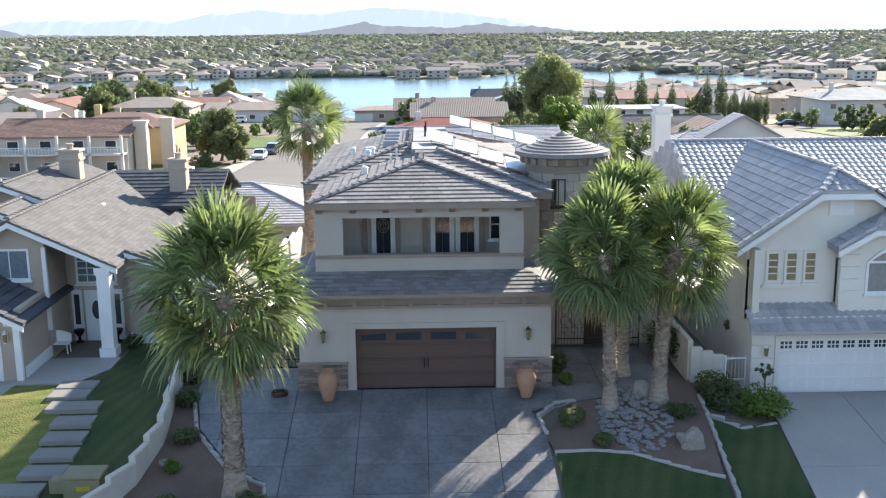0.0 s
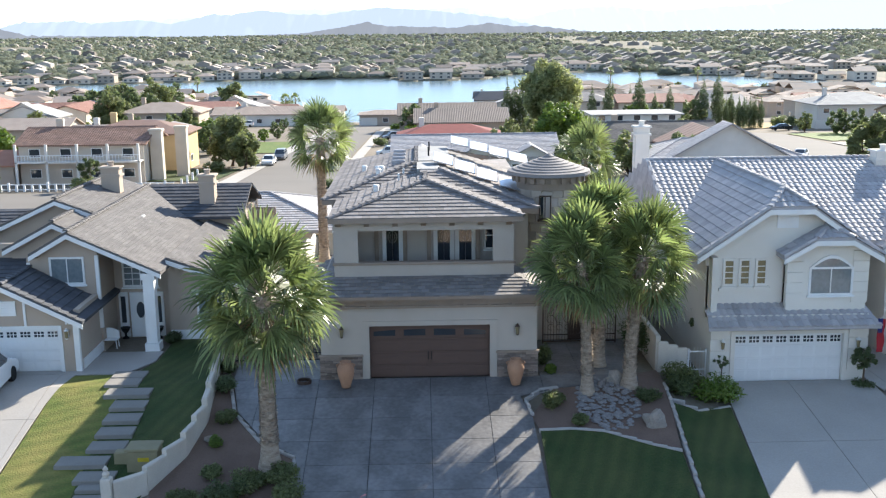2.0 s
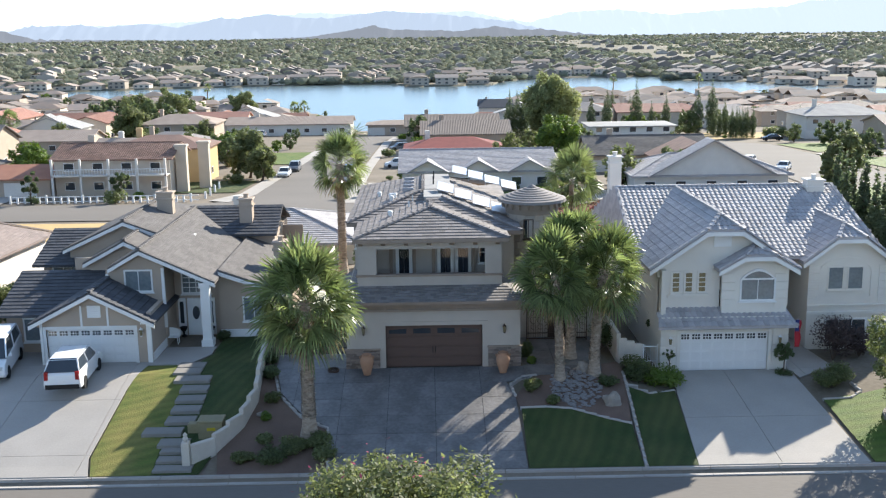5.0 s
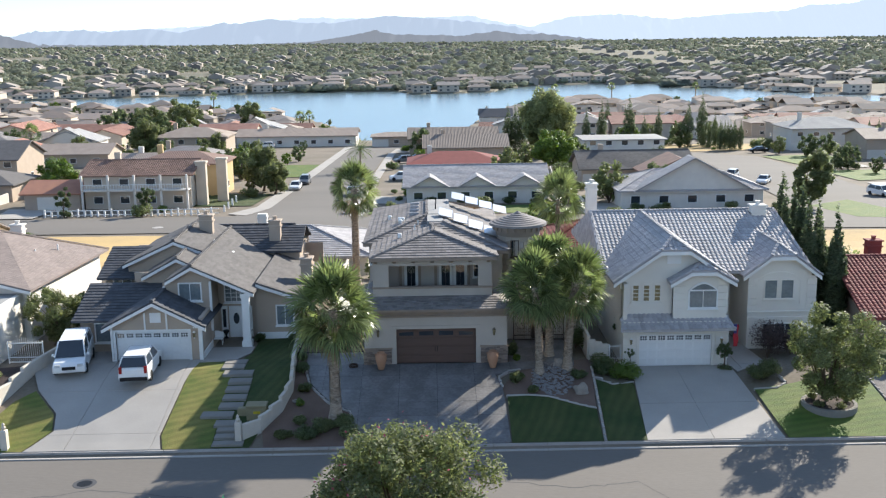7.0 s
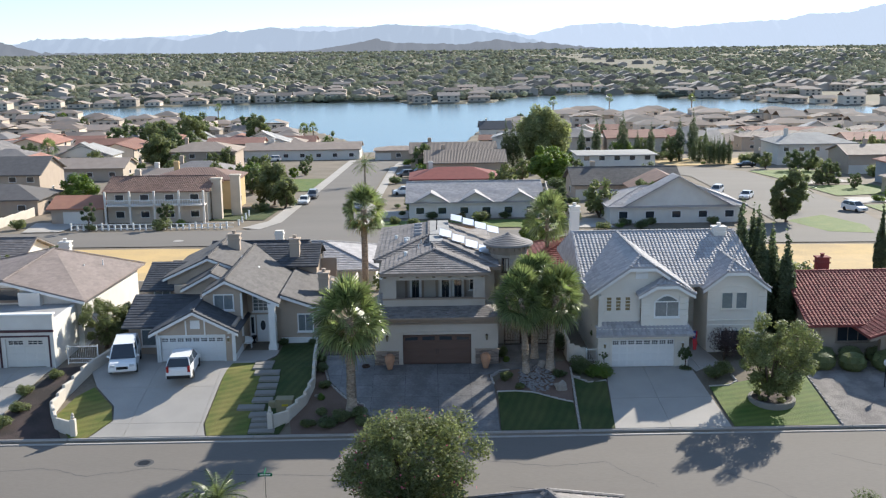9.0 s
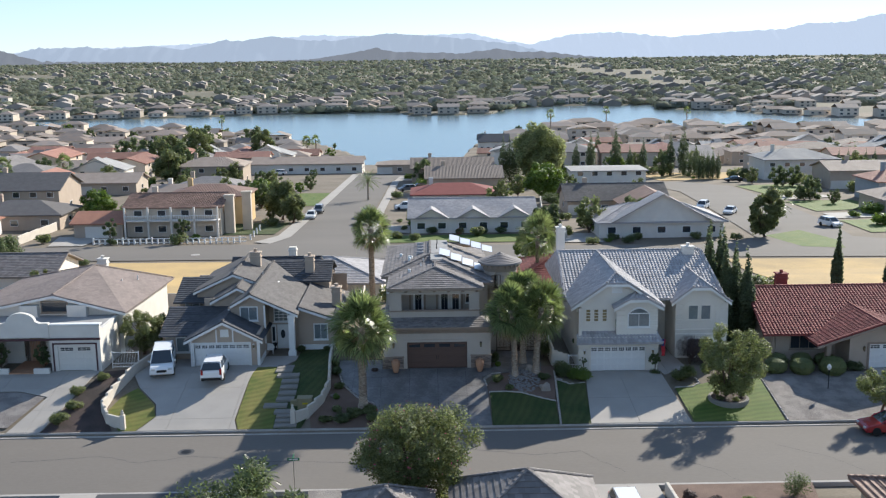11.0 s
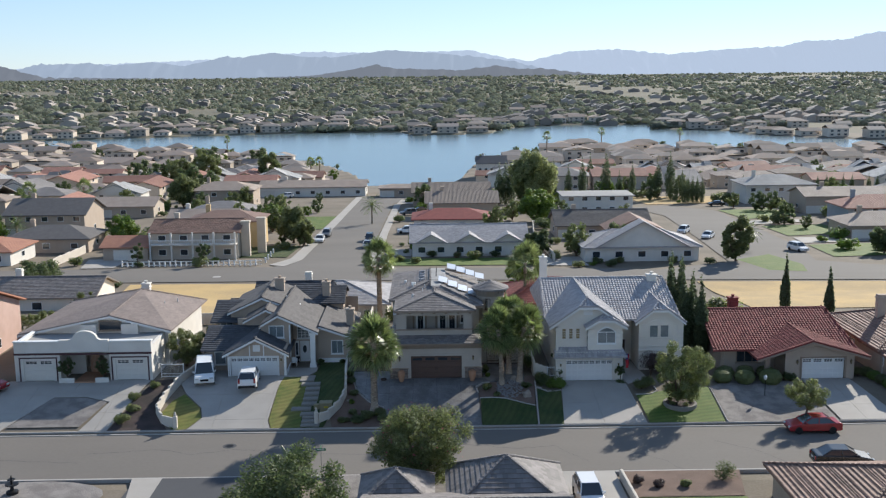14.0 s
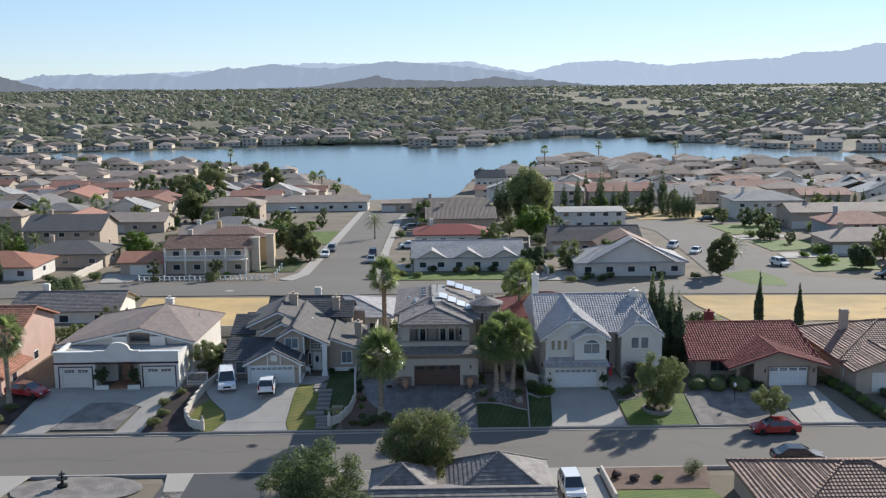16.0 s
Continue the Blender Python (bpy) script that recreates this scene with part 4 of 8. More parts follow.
    for k in range(8):
        r0, z0 = 1.92 * (1 - k / 8), 7.78 + 0.72 * k / 8
        prof += [(r0, z0), (r0, z0 + 0.035)]
    part("tower_roof", Shape().lathe([(1.75, 7.62), (1.95, 7.66)] + prof + [(0.03, 8.56)], 5.7, 6.6, 0, 36), TILE_GREY, tower)
    window(tower, 5.15, 5.6, 5.26, 5.75, 6.75, 2, 1, RUST, GLASS, 0.05, 0.1)
    for r in range(19):
        z = 0.4 * r - 0.5
        for k in range(18):
            a = 6.283 * (k + 0.5 * (r % 2)) / 18
            if math.sin(a) > 0.35:
                continue
            if 5.3 < z < 6.9 and abs(math.cos(a) + 0.2) < 0.24:
                continue
            st = part("stone", TOWER_BLOCK, None, tower)
            st.matrix_basis = pose(5.7 + 1.42 * math.cos(a), 6.6 + 1.42 * math.sin(a), z, 0, 0, math.degrees(a) + 90)
    # entry behind the palms
    e = part("entry_wall", Shape().box(4.45, 9.6, 5.2, 5.4, -1.0, 3.2).box(9.4, 9.6, 5.4, 18, -1, 3.2), STUCCO, h)
    part("entry_door", Shape().box(6.5, 7.5, 5.08, 5.2, -0.1, 2.2), RUST, e, "dark entry door behind the gate")
    roof(h, [[(4.45, 4.6, 3.2), (9.9, 4.6, 3.2), (9.9, 8.6, 4.3), (4.45, 8.6, 4.3)], [(9.9, 17, 3.2), (4.45, 17, 3.2), (4.45, 8.6, 4.3), (9.9, 8.6, 4.3)]], TILE_GREY, STUCCO_TRIM, thick=0.14)
    # ledger stone at the garage corners
    rnd = random.Random(4)
    for a, b in ((-4.56, -2.8), (2.8, 4.5)):
        z = -0.5
        while z < 1.02:
            hh = rnd.choice((0.07, 0.09, 0.11))
            x = a + 0.0
            while x < b - 0.02:
                L = min(rnd.choice((0.2, 0.28, 0.4, 0.5)), b - x)
                p = rnd.uniform(0.05, 0.09)
                if b - x - L < 0.08:
                    L = b - x
                me = STONES.get((L, hh))
                if me is None:
                    me = STONES[(L, hh)] = Shape().bevel_box(0, L - 0.008, -0.5, 0.5, 0, hh - 0.008, 0.012).mesh("stone", STONE)
                st = part("stone", me, None, h)
                st.matrix_basis = Matrix.Translation((x, -p + 0.06, z)) @ Matrix.Diagonal((1, 0.12, 1, 1))
                x += L
            z += hh
        part("stone_cap", Shape().bevel_box(a - 0.05, b + 0.05, -0.12, 0.04, z, z + 0.07, 0.02), STUCCO_TRIM, h)
    return h


STONES = {}
TOWER_BLOCK = Shape().bevel_box(-0.235, 0.235, -0.03, 0.03, 0.006, 0.394, 0.01).mesh("stone", TOWER_STONE)
main_house()


def solar_panel(x, y, z, tilt, roll):
    t = thing("solar_panel", "solar panel in a pale metal frame tilted on the roof", "solar panel", (x, y, z), group="solar panels")
    t.matrix_basis = pose(x, y, z, tilt, roll, 0)
    part("frame", Shape().box(-0.5, 0.5, -0.8, 0.8, -0.04, 0.0).box(-0.5, -0.47, -0.8, 0.8, 0, 0.01).box(0.47, 0.5, -0.8, 0.8, 0, 0.01).box(-0.47, 0.47, -0.8, -0.77, 0, 0.01).box(-0.47, 0.47, 0.77, 0.8, 0, 0.01), ALU, t)
    part("cell_sheet", Shape().box(-0.47, 0.47, -0.77, 0.77, 0.001, 0.006), PANEL, t)
    part("rack_leg", Shape().tube((-0.4, -0.6, -0.03), (-0.4, -0.6, -0.32), 0.02).tube((0.4, 0.6, -0.03), (0.4, 0.6, -0.45), 0.02), ALU, t)


for k in range(4):
    solar_panel(0.85 + 1.02 * k, 9.3 - 0.8 * k, 8.08 - 0.3 * k, 10, 15)
for k in range(4):
    solar_panel(1.9 + 1.02 * k, 15.6 - 0.6 * k, 8.25 - 0.24 * k, 10, 13)
for x in (-3.62, 3.62):
    wall_lamp(x, 0, 2.05)


def urn(x, y):
    t = thing("urn", "tall terracotta urn on the driveway beside the garage", "urn", (x, y, G(x, y) + 0.06), group="urns")
    part("body", Shape().lathe([(0.17, 0), (0.19, 0.03), (0.22, 0.15), (0.33, 0.55), (0.355, 0.75), (0.3, 0.93), (0.21, 1.02), (0.24, 1.07), (0.24, 1.1), (0.19, 1.1), (0.17, 1.0)], n=24), TERRACOTTA, t, smooth=True)
    for s in (-1, 1):
        part("handle", Shape().tube((s * 0.32, 0, 0.85), (s * 0.38, 0, 0.95), 0.03).tube((s * 0.38, 0, 0.95), (s * 0.25, 0, 1.02), 0.025), TERRACOTTA, t)


urn(-3.45, -0.75), urn(3.5, -0.75)


def hip_trim(h, boxes, m):
    for b in boxes:
        part("wall", Shape().box(*b), m, h)


def chimney(h, x, y, z0, z1, m, w=0.75, d=0.6):
    c = part("chimney", Shape().box(x - w / 2, x + w / 2, y - d / 2, y + d / 2, z0, z1).box(x - w / 2 - 0.08, x + w / 2 + 0.08, y - d / 2 - 0.08, y + d / 2 + 0.08, z1 - 0.45, z1 - 0.33), m, h)
    part("chimney_cap", Shape().bevel_box(x - w / 2 - 0.1, x + w / 2 + 0.1, y - d / 2 - 0.1, y + d / 2 + 0.1, z1, z1 + 0.1, 0.03).lathe([(0.16, 0.1), (0.16, 0.3), (0.2, 0.32), (0.2, 0.38)], x, y, z1, 10), m, c)


def trimmed_gable(h, x0, x1, y, z, zr, zbase, m, trim=WHITE):
    """Gable-end wall with barge boards."""
    mid = (x0 + x1) / 2
    part("gable_wall", Shape().prism([(x0 + 0.3, zbase), (x1 - 0.3, zbase), (x1 - 0.3, z - 0.05), (mid, zr - 0.2), (x0 + 0.3, z - 0.05)], "y", y - 0.012, y + 0.25), m, h)
    for xa, xb in ((x0, mid), (x1, mid)):
        part("barge_board", Shape().prism([(xa, z - 0.3), (xb, zr - 0.3), (xb, zr - 0.09), (xa, z - 0.09)], "y", y - 0.43, y - 0.39), trim, h)


# ---- the taupe house with white trim ----
def left_house():
    h = thing("house", "taupe stucco house with white trim, gables and grey shingle roof", "house")
    z0 = -0.1
    hip_trim(h, [(-20.9, -20.62, 2.0, 2.3, -1, 2.3), (-15.95, -15.1, 2.0, 2.3, -1, 2.3), (-20.62, -15.95, 2.0, 2.3, 1.82, 2.3),
                 (-15.35, -15.1, 2.3, 7.0, -1, 2.6), (-23.6, -20.9, 4.2, 4.45, -1, 2.2), (-23.6, -23.35, 4.45, 16, -1, 2.2),
                 (-18.2, -15.0, 5.0, 5.25, -1, 4.3), (-15.25, -15.0, 5.25, 7.4, -1, 4.6), (-15.0, -12.3, 7.2, 7.45, -1, 3.72),
                 (-12.3, -8.9, 6.6, 6.85, -1, 3.0), (-9.15, -8.9, 6.85, 16, -1, 3.0), (-20.9, -18.2, 8.0, 8.25, -1, 4.4), (-23.9, -20.9, 11.0, 11.2, -1, 3.6),
                 (-23.9, -23.65, 11.2, 20, -1, 3.2), (-23.9, -9.0, 19.8, 20, -1, 4.0)], STUCCO_TAN)
    garage_door(h, -20.62, -15.95, 2.12, z0, 1.82, WHITE, label="white sectional garage door with small lights")
    part("door_trim", Shape().box(-20.78, -20.62, 1.95, 2.1, z0, 1.98).box(-15.95, -15.79, 1.95, 2.1, z0, 1.98).box(-20.62, -15.95, 1.95, 2.1, 1.82, 1.98).box(-15.3, -15.06, 1.94, 2.1, z0, 2.2).box(-20.94, -20.8, 1.94, 2.1, z0, 2.2), WHITE, h)
    part("base_trim", Shape().box(-15.12, -15.04, 2.3, 7.0, z0, 0.35), WHITE, h)
    part("base_trim", Shape().box(-12.3, -8.9, 6.52, 6.6, z0, 0.35), WHITE, h)
    # garage wing: gable to the street, slope running to the side
    P, C = gable(-21.4, -14.75, 1.6, 9.0, 2.2, 3.9)
    roof(h, P, TILE_DARK, TILE_DARK, thick=0.1, caps=C)
    roof(h, [[(-24.0, 3.6, 2.15), (-20.6, 3.6, 2.15), (-18.4, 8.0, 3.7), (-24.0, 8.0, 3.7)]], TILE_DARK, TILE_DARK, thick=0.1)
    trimmed_gable(h, -21.4, -14.75, 2.0, 2.2, 3.9, 1.95, STUCCO_TAN)
    v = part("gable_vent", Shape().box(-18.35, -17.65, 1.93, 2.0, 2.45, 3.1), WHITE, h)
    for k in range(5):
        part("slat", Shape().box(-18.28, -17.72, 1.915, 1.935, 2.52 + k * 0.11, 2.58 + k * 0.11), WHITE, v)
    part("trim_board", Shape().box(-18.75, -18.65, 1.94, 2.0, 1.98, 3.1), WHITE, h)
    part("trim_board", Shape().box(-17.35, -17.25, 1.94, 2.0, 1.98, 3.1), WHITE, h)
    window(h, -22.6, -21.6, 4.2, 0.6, 1.8, 1, 1, WHITE, GLASS_LIGHT)
    # stepped gables over the upper windows, one long slope to the right
    for x0, xp, x1, zl, zp, zr_, yf, yb in ((-17.95, -16.2, -12.1, 4.55, 5.55, 3.65, 4.6, 19.0), (-20.3, -17.85, -16.6, 4.2, 5.5, 4.9, 7.5, 19.5), (-22.5, -18.75, -12.1, 4.4, 6.1, 3.6, 10.6, 20.0)):
        roof(h, [[(x0, yb, zl), (x0, yf, zl), (xp, yf, zp), (xp, yb, zp)], [(x1, yf, zr_), (x1, yb, zr_), (xp, yb, zp), (xp, yf, zp)]], SHINGLE, SHINGLE, thick=0.14, width=0.5, course=0.2, lift=0.012,
             caps=[((xp, yf, zp), (xp, yb, zp))])
        part("gable_wall", Shape().prism([(x0 + 0.3, 3.0), (xp + 1.2, 3.0), (xp + 1.2, zp - 0.72), (xp, zp - 0.18), (x0 + 0.3, zl - 0.08)], "y", yf + 0.388, yf + 0.6), STUCCO_TAN, h)
        part("barge_board", Shape().prism([(x0, zl - 0.3), (xp, zp - 0.3), (xp, zp - 0.1), (x0, zl - 0.1)], "y", yf - 0.04, yf + 0.02), WHITE, h)
        part("barge_board", Shape().prism([(x1, zr_ - 0.3), (xp, zp - 0.3), (xp, zp - 0.1), (x1, zr_ - 0.1)], "y", yf - 0.04, yf + 0.02), WHITE, h)
    roof(h, [[(-8.5, 6.1, 2.7), (-8.5, 17, 2.7), (-12.2, 17, 4.0), (-12.2, 6.1, 4.0)]], SHINGLE, SHINGLE, thick=0.12, width=0.5, course=0.2, lift=0.012)
    part("gable_wall", Shape().prism([(-12.3, 2.4), (-8.9, 2.4), (-8.9, 2.75), (-12.3, 3.85)], "y", 6.588, 6.84), STUCCO_TAN, h)
    part("barge_board", Shape().prism([(-8.5, 2.38), (-12.2, 3.68), (-12.2, 3.88), (-8.5, 2.58)], "y", 6.02, 6.08), WHITE, h)
    roof(h, [[(-24.3, 10.2, 3.5), (-19.5, 10.2, 3.5), (-19.5, 14.5, 5.0), (-24.3, 14.5, 5.0)], [(-19.5, 19, 3.5), (-24.3, 19, 3.5), (-24.3, 14.5, 5.0), (-19.5, 14.5, 5.0)]], TILE_DARK, TILE_DARK, thick=0.12)
    roof(h, [[(-16.2, 15.5, 4.2), (-10.2, 15.5, 4.2), (-10.2, 19.0, 5.6), (-16.2, 19.0, 5.6)], [(-10.2, 22.5, 4.2), (-16.2, 22.5, 4.2), (-16.2, 19, 5.6), (-10.2, 19, 5.6)]], TILE_DARK, TILE_DARK, thick=0.12)
    part("wall", Shape().box(-16, -10.4, 15.9, 22, 0, 4.2), STUCCO_TAN, h)
    window(h, -17.1, -15.7, 5.0, 3.15, 4.25, 2, 1, WHITE, GLASS_LIGHT)
    window(h, -19.7, -18.9, 8.0, 3.4, 4.2, 1, 1, WHITE, GLASS_LIGHT)
    window(h, -23.3, -22.1, 11.0, 2.2, 3.2, 2, 1, WHITE, GLASS_LIGHT)
    window(h, -14.5, -13.0, 7.2, 2.45, 3.6, 4, 4, WHITE, GLASS_LIGHT)
    window(h, -10.9, -9.8, 6.6, 0.9, 2.2, 2, 1, WHITE, GLASS_LIGHT)
    part("trim_board", Shape().box(-15.12, -14.96, 4.93, 5.08, 1.0, 4.4), WHITE, h)
    part("trim_board", Shape().box(-18.2, -18.05, 4.95, 5.0, 3.0, 4.1), WHITE, h)
    # entry: white door with oval light, tall square column
    d = part("front_door", Shape().box(-14.3, -13.3, 7.08, 7.2, z0, 2.1), WHITE, h, "white front door with oval leaded light")
    o = part("oval_light", Shape().lathe([(0.2, 0), (0.2, 0.03)], n=18), GLASS, d)
    o.matrix_basis = pose(-13.8, 7.06, 1.25, 90) @ Matrix.Diagonal((1, 2.0, 1, 1))
    for x in (-14.75, -13.05):
        part("side_light", Shape().box(x, x + 0.22, 7.12, 7.2, 0.6, 1.9), GLASS, d)
        part("side_panel", Shape().box(x - 0.1, x + 0.34, 7.14, 7.22, z0, 2.1), WHITE, d)
    c = part("porch_column", Shape().box(-12.95, -12.45, 4.65, 5.15, z0, 3.6).box(-13.03, -12.37, 4.57, 5.23, z0, 0.3).box(-13.01, -12.39, 4.59, 5.21, 3.3, 3.6), WHITE, h)
    chimney(h, -17.6, 16.6, 3.0, 6.9, STUCCO_TAN, 1.0, 0.7)
    chimney(h, -12.4, 17.2, 2.0, 6.3, STUCCO_TAN, 0.85, 0.8)
    chimney(h, -9.2, 10.4, 0.0, 4.7, STUCCO_TAN, 0.8, 0.9)
    for x, y in ((-16.4, 14.0), (-15.6, 13.0), (-14.9, 12.2)):
        z = 5.3 - (x + 16.3) * 0.366
        part("roof_vent", Shape().bevel_box(x - 0.18, x + 0.18, y - 0.18, y + 0.18, z - 0.1, z + 0.16, 0.05), WHITE, h)
    wall_lamp(-15.55, 2.0, 1.6, WHITE, "white lantern wall lamp beside the garage door")
    for k in range(5):
        part("house_number_bar", Shape().box(-15.6 + k * 0.12, -15.52 + k * 0.12, 1.9, 1.93, 2.05, 2.15), WHITE, h)
    return h


left_house()


def half_hipped(h, x0, x1, xm, y0, y1, z, zc, zr, ya, yw, zbase, tiles):
    """Gabled roof towards the street whose peak is clipped by a small hip; wall and barge boards below it."""
    q = (zc - z) / (zr - z)
    a, b = x0 + (xm - x0) * q, x1 + (xm - x1) * q
    roof(h, [[(x0, y1, z), (x0, y0, z), (a, y0, zc), (xm, ya, zr), (xm, y1, zr)], [(x1, y0, z), (x1, y1, z), (xm, y1, zr), (xm, ya, zr), (b, y0, zc)], [(a, y0, zc), (b, y0, zc), (xm, ya, zr)]],
         TILE_PALE, TILE_PALE, caps=[((xm, ya, zr), (xm, y1, zr)), ((a, y0, zc), (xm, ya, zr)), ((b, y0, zc), (xm, ya, zr)), ((x0, y0, z), (a, y0, zc)), ((x1, y0, z), (b, y0, zc))], **tiles)
    part("gable_wall", Shape().prism([(x0 + 0.5, zbase), (x1 - 0.5, zbase), (x1 - 0.5, z + 0.1), (b, zc - 0.18), (a, zc - 0.18), (x0 + 0.5, z + 0.1)], "y", yw - 0.012, yw + 0.25), STUCCO_WHITE, h)
    for xa, xb in ((x0, a), (x1, b)):
        part("barge_board", Shape().prism([(xa, z - 0.32), (xb, zc - 0.32), (xb, zc - 0.1), (xa, z - 0.1)], "y", y0 - 0.05, y0 + 0.01), WHITE, h)
    part("fascia", Shape().box(a, b, y0 - 0.05, y0 + 0.01, zc - 0.3, zc - 0.1), WHITE, h)


# ---- the cream house with pale tile roof ----
def right_house():
    h = thing("house", "cream stucco two-storey house with pale grey tile roof", "house")
    z0 = -0.64
    hip_trim(h, [(11.9, 12.88, 0.57, 0.85, -2, 2.3), (17.55, 18.55, 0.57, 0.85, -2, 2.3), (12.88, 17.55, 0.57, 0.85, 1.5, 2.3), (11.9, 12.15, 0.85, 16, -2, 4.75),
                 (11.9, 15.1, 1.4, 1.65, 2.0, 4.85), (15.1, 18.5, 0.9, 1.2, 2.0, 5.0), (18.3, 18.55, 1.2, 9, -2, 4.5), (18.5, 20.9, 8.2, 8.4, -2, 4.5),
                 (20.9, 21.15, 4.4, 16, -2, 4.3), (20.9, 25.4, 4.2, 4.4, -2, 4.3), (25.15, 25.4, 4.4, 19, -2, 4.3), (12.0, 25.3, 18.8, 19, -2, 4.5)], STUCCO_WHITE)
    garage_door(h, 12.9, 17.53, 0.7, z0, 1.5, WHITE, label="white sectional garage door with small lights")
    part("door_trim", Shape().box(12.72, 12.9, 0.5, 0.68, z0, 1.62).box(17.53, 17.71, 0.5, 0.68, z0, 1.62).box(12.9, 17.53, 0.5, 0.68, 1.5, 1.64), STUCCO_WHITE, h)
    for xa, xb, z in [(a, b, z) for a, b in ((11.86, 12.7), (17.75, 18.58)) for z in (-0.15, 0.35, 0.85, 1.35)] + [(a, b, z) for a, b in ((15.06, 15.75), (17.85, 18.54)) for z in (2.75, 3.2, 3.65, 4.1, 4.55)] + [(a, b, z) for a, b in ((20.86, 21.5), (24.8, 25.44)) for z in (1.9, 2.35, 2.8, 3.25, 3.7)]:
        y = 0.57 if xb < 12.8 or (z < 2 and xb < 18.6) else (0.9 if xb < 18.6 else 4.2)
        part("quoin", Shape().bevel_box(xa, xb, y - 0.05, y + 0.01, z, z + 0.43, 0.015), STUCCO_WHITE, h)
    roof(h, [[(11.6, -0.05, 1.95), (18.85, -0.05, 1.95), (18.6, 1.42, 2.6), (11.9, 1.42, 2.6)]], TILE_PALE, TILE_PALE, thick=0.12, barrel=0.05, width=0.3, course=0.38)
    # front gable, bay gable, main ridge, right wing
    tiles = dict(thick=0.14, barrel=0.05, width=0.3, course=0.38)
    half_hipped(h, 11.25, 19.05, 15.15, 0.85, 11.7, 4.82, 6.85, 7.5, 2.1, 1.4, 4.3, tiles)
    half_hipped(h, 14.75, 18.95, 16.85, 0.4, 4.2, 4.85, 5.6, 6.05, 1.25, 0.9, 4.6, tiles)
    roof(h, [[(11.2, 4.4, 4.6), (25.2, 4.4, 4.6), (24.9, 12.0, 7.5), (11.5, 12.0, 7.5)], [(25.2, 19.4, 4.6), (11.2, 19.4, 4.6), (11.5, 12.0, 7.5), (24.9, 12.0, 7.5)], [(25.2, 4.4, 4.6), (25.2, 19.4, 4.6), (24.9, 12.0, 7.5)], [(11.2, 19.4, 4.6), (11.2, 4.4, 4.6), (11.5, 12.0, 7.5)]],
         TILE_PALE, TILE_PALE, caps=[((11.5, 12.0, 7.5), (24.9, 12.0, 7.5)), ((24.9, 12.0, 7.5), (25.2, 4.4, 4.6)), ((11.5, 12.0, 7.5), (11.2, 4.4, 4.6))], **tiles)
    half_hipped(h, 20.4, 25.6, 23.0, 3.75, 10.0, 4.4, 5.75, 6.35, 5.0, 4.2, 4.2, tiles)
    for x in (12.6, 13.28, 13.98):
        window(h, x, x + 0.34, 1.4, 3.5, 4.5, 1, 4, STUCCO_WHITE, GLASS_AMBER, 0.1)
    part("sill_band", Shape().bevel_box(12.35, 14.55, 1.27, 1.42, 3.22, 3.33, 0.02), STUCCO_WHITE, h)
    w = window(h, 16.1, 17.8, 0.9, 3.15, 4.2, 2, 1, WHITE, GLASS_LIGHT)
    arc = [(16.1 + 1.7 * q / 12, 4.24 + 0.42 * math.sin(math.pi * q / 12)) for q in range(13)]
    part("arched_pane", Shape().prism(arc[::-1], "y", 0.86, 0.9), GLASS_LIGHT, w)
    part("arch_trim", Shape().prism([(16.0 + 1.9 * q / 12, 4.24 + 0.56 * math.sin(math.pi * q / 12)) for q in range(13)] + arc[::-1], "y", 0.82, 0.91), WHITE, w)
    v = part("gable_vent", Shape().box(14.7, 15.6, 1.32, 1.4, 5.9, 6.55), WHITE, h)
    for k in range(5):
        part("slat", Shape().box(14.77, 15.12, 1.3, 1.33, 5.97 + k * 0.11, 6.02 + k * 0.11).box(15.18, 15.53, 1.3, 1.33, 5.97 + k * 0.11, 6.02 + k * 0.11), WHITE, v)
    for x in (22.0, 23.1):
        window(h, x, x + 0.78, 4.2, 2.8, 4.0, 1, 1, STUCCO_WHITE, GLASS_LIGHT, 0.06)
    rim = [(22.95 + 1.5 * math.cos(a), 3.75 + 0.85 * math.sin(a)) for a in np.linspace(0, math.pi, 15)]
    rim_in = [(22.95 + 1.4 * math.cos(a), 3.75 + 0.76 * math.sin(a)) for a in np.linspace(0, math.pi, 15)]
    part("arched_surround", Shape().prism([(24.45, 2.35)] + rim + [(21.45, 2.35), (21.55, 2.35)] + rim_in[::-1] + [(24.35, 2.35)], "y", 4.14, 4.21), STUCCO_WHITE, h)
    part("band", Shape().bevel_box(20.85, 25.45, 4.12, 4.22, 1.3, 1.5, 0.02).bevel_box(20.85, 25.45, 4.1, 4.22, 1.8, 1.9, 0.02), STUCCO_WHITE, h)
    window(h, 22.0, 24.2, 4.2, -0.1, 1.0, 3, 1, WHITE, GLASS)
    window(h, 19.3, 19.9, 8.2, 2.6, 4.0, 2, 4, DARK, GLASS_LIGHT, 0.05)
    part("entry_door", Shape().box(19.2, 20.2, 8.08, 8.2, z0, 1.5), RUST, h)
    chimney(h, 23.6, 11.4, 6.0, 7.85, STUCCO_PALE, 1.0, 0.8)
    chimney(h, 12.6, 18.5, 4.0, 8.6, STUCCO_PALE, 0.8, 0.8)
    for x in (12.35, 18.1):
        wall_lamp(x, 0.54, 1.05, WHITE, "white lantern wall lamp beside the garage door")
    f = thing("flag", "striped flag hanging from a short pole on the house corner", "flag", (18.75, 0.3, 0.6))
    part("pole", Shape().tube((-0.2, 0.2, 1.1), (0.15, -0.3, 1.75), 0.02), WHITE, f)
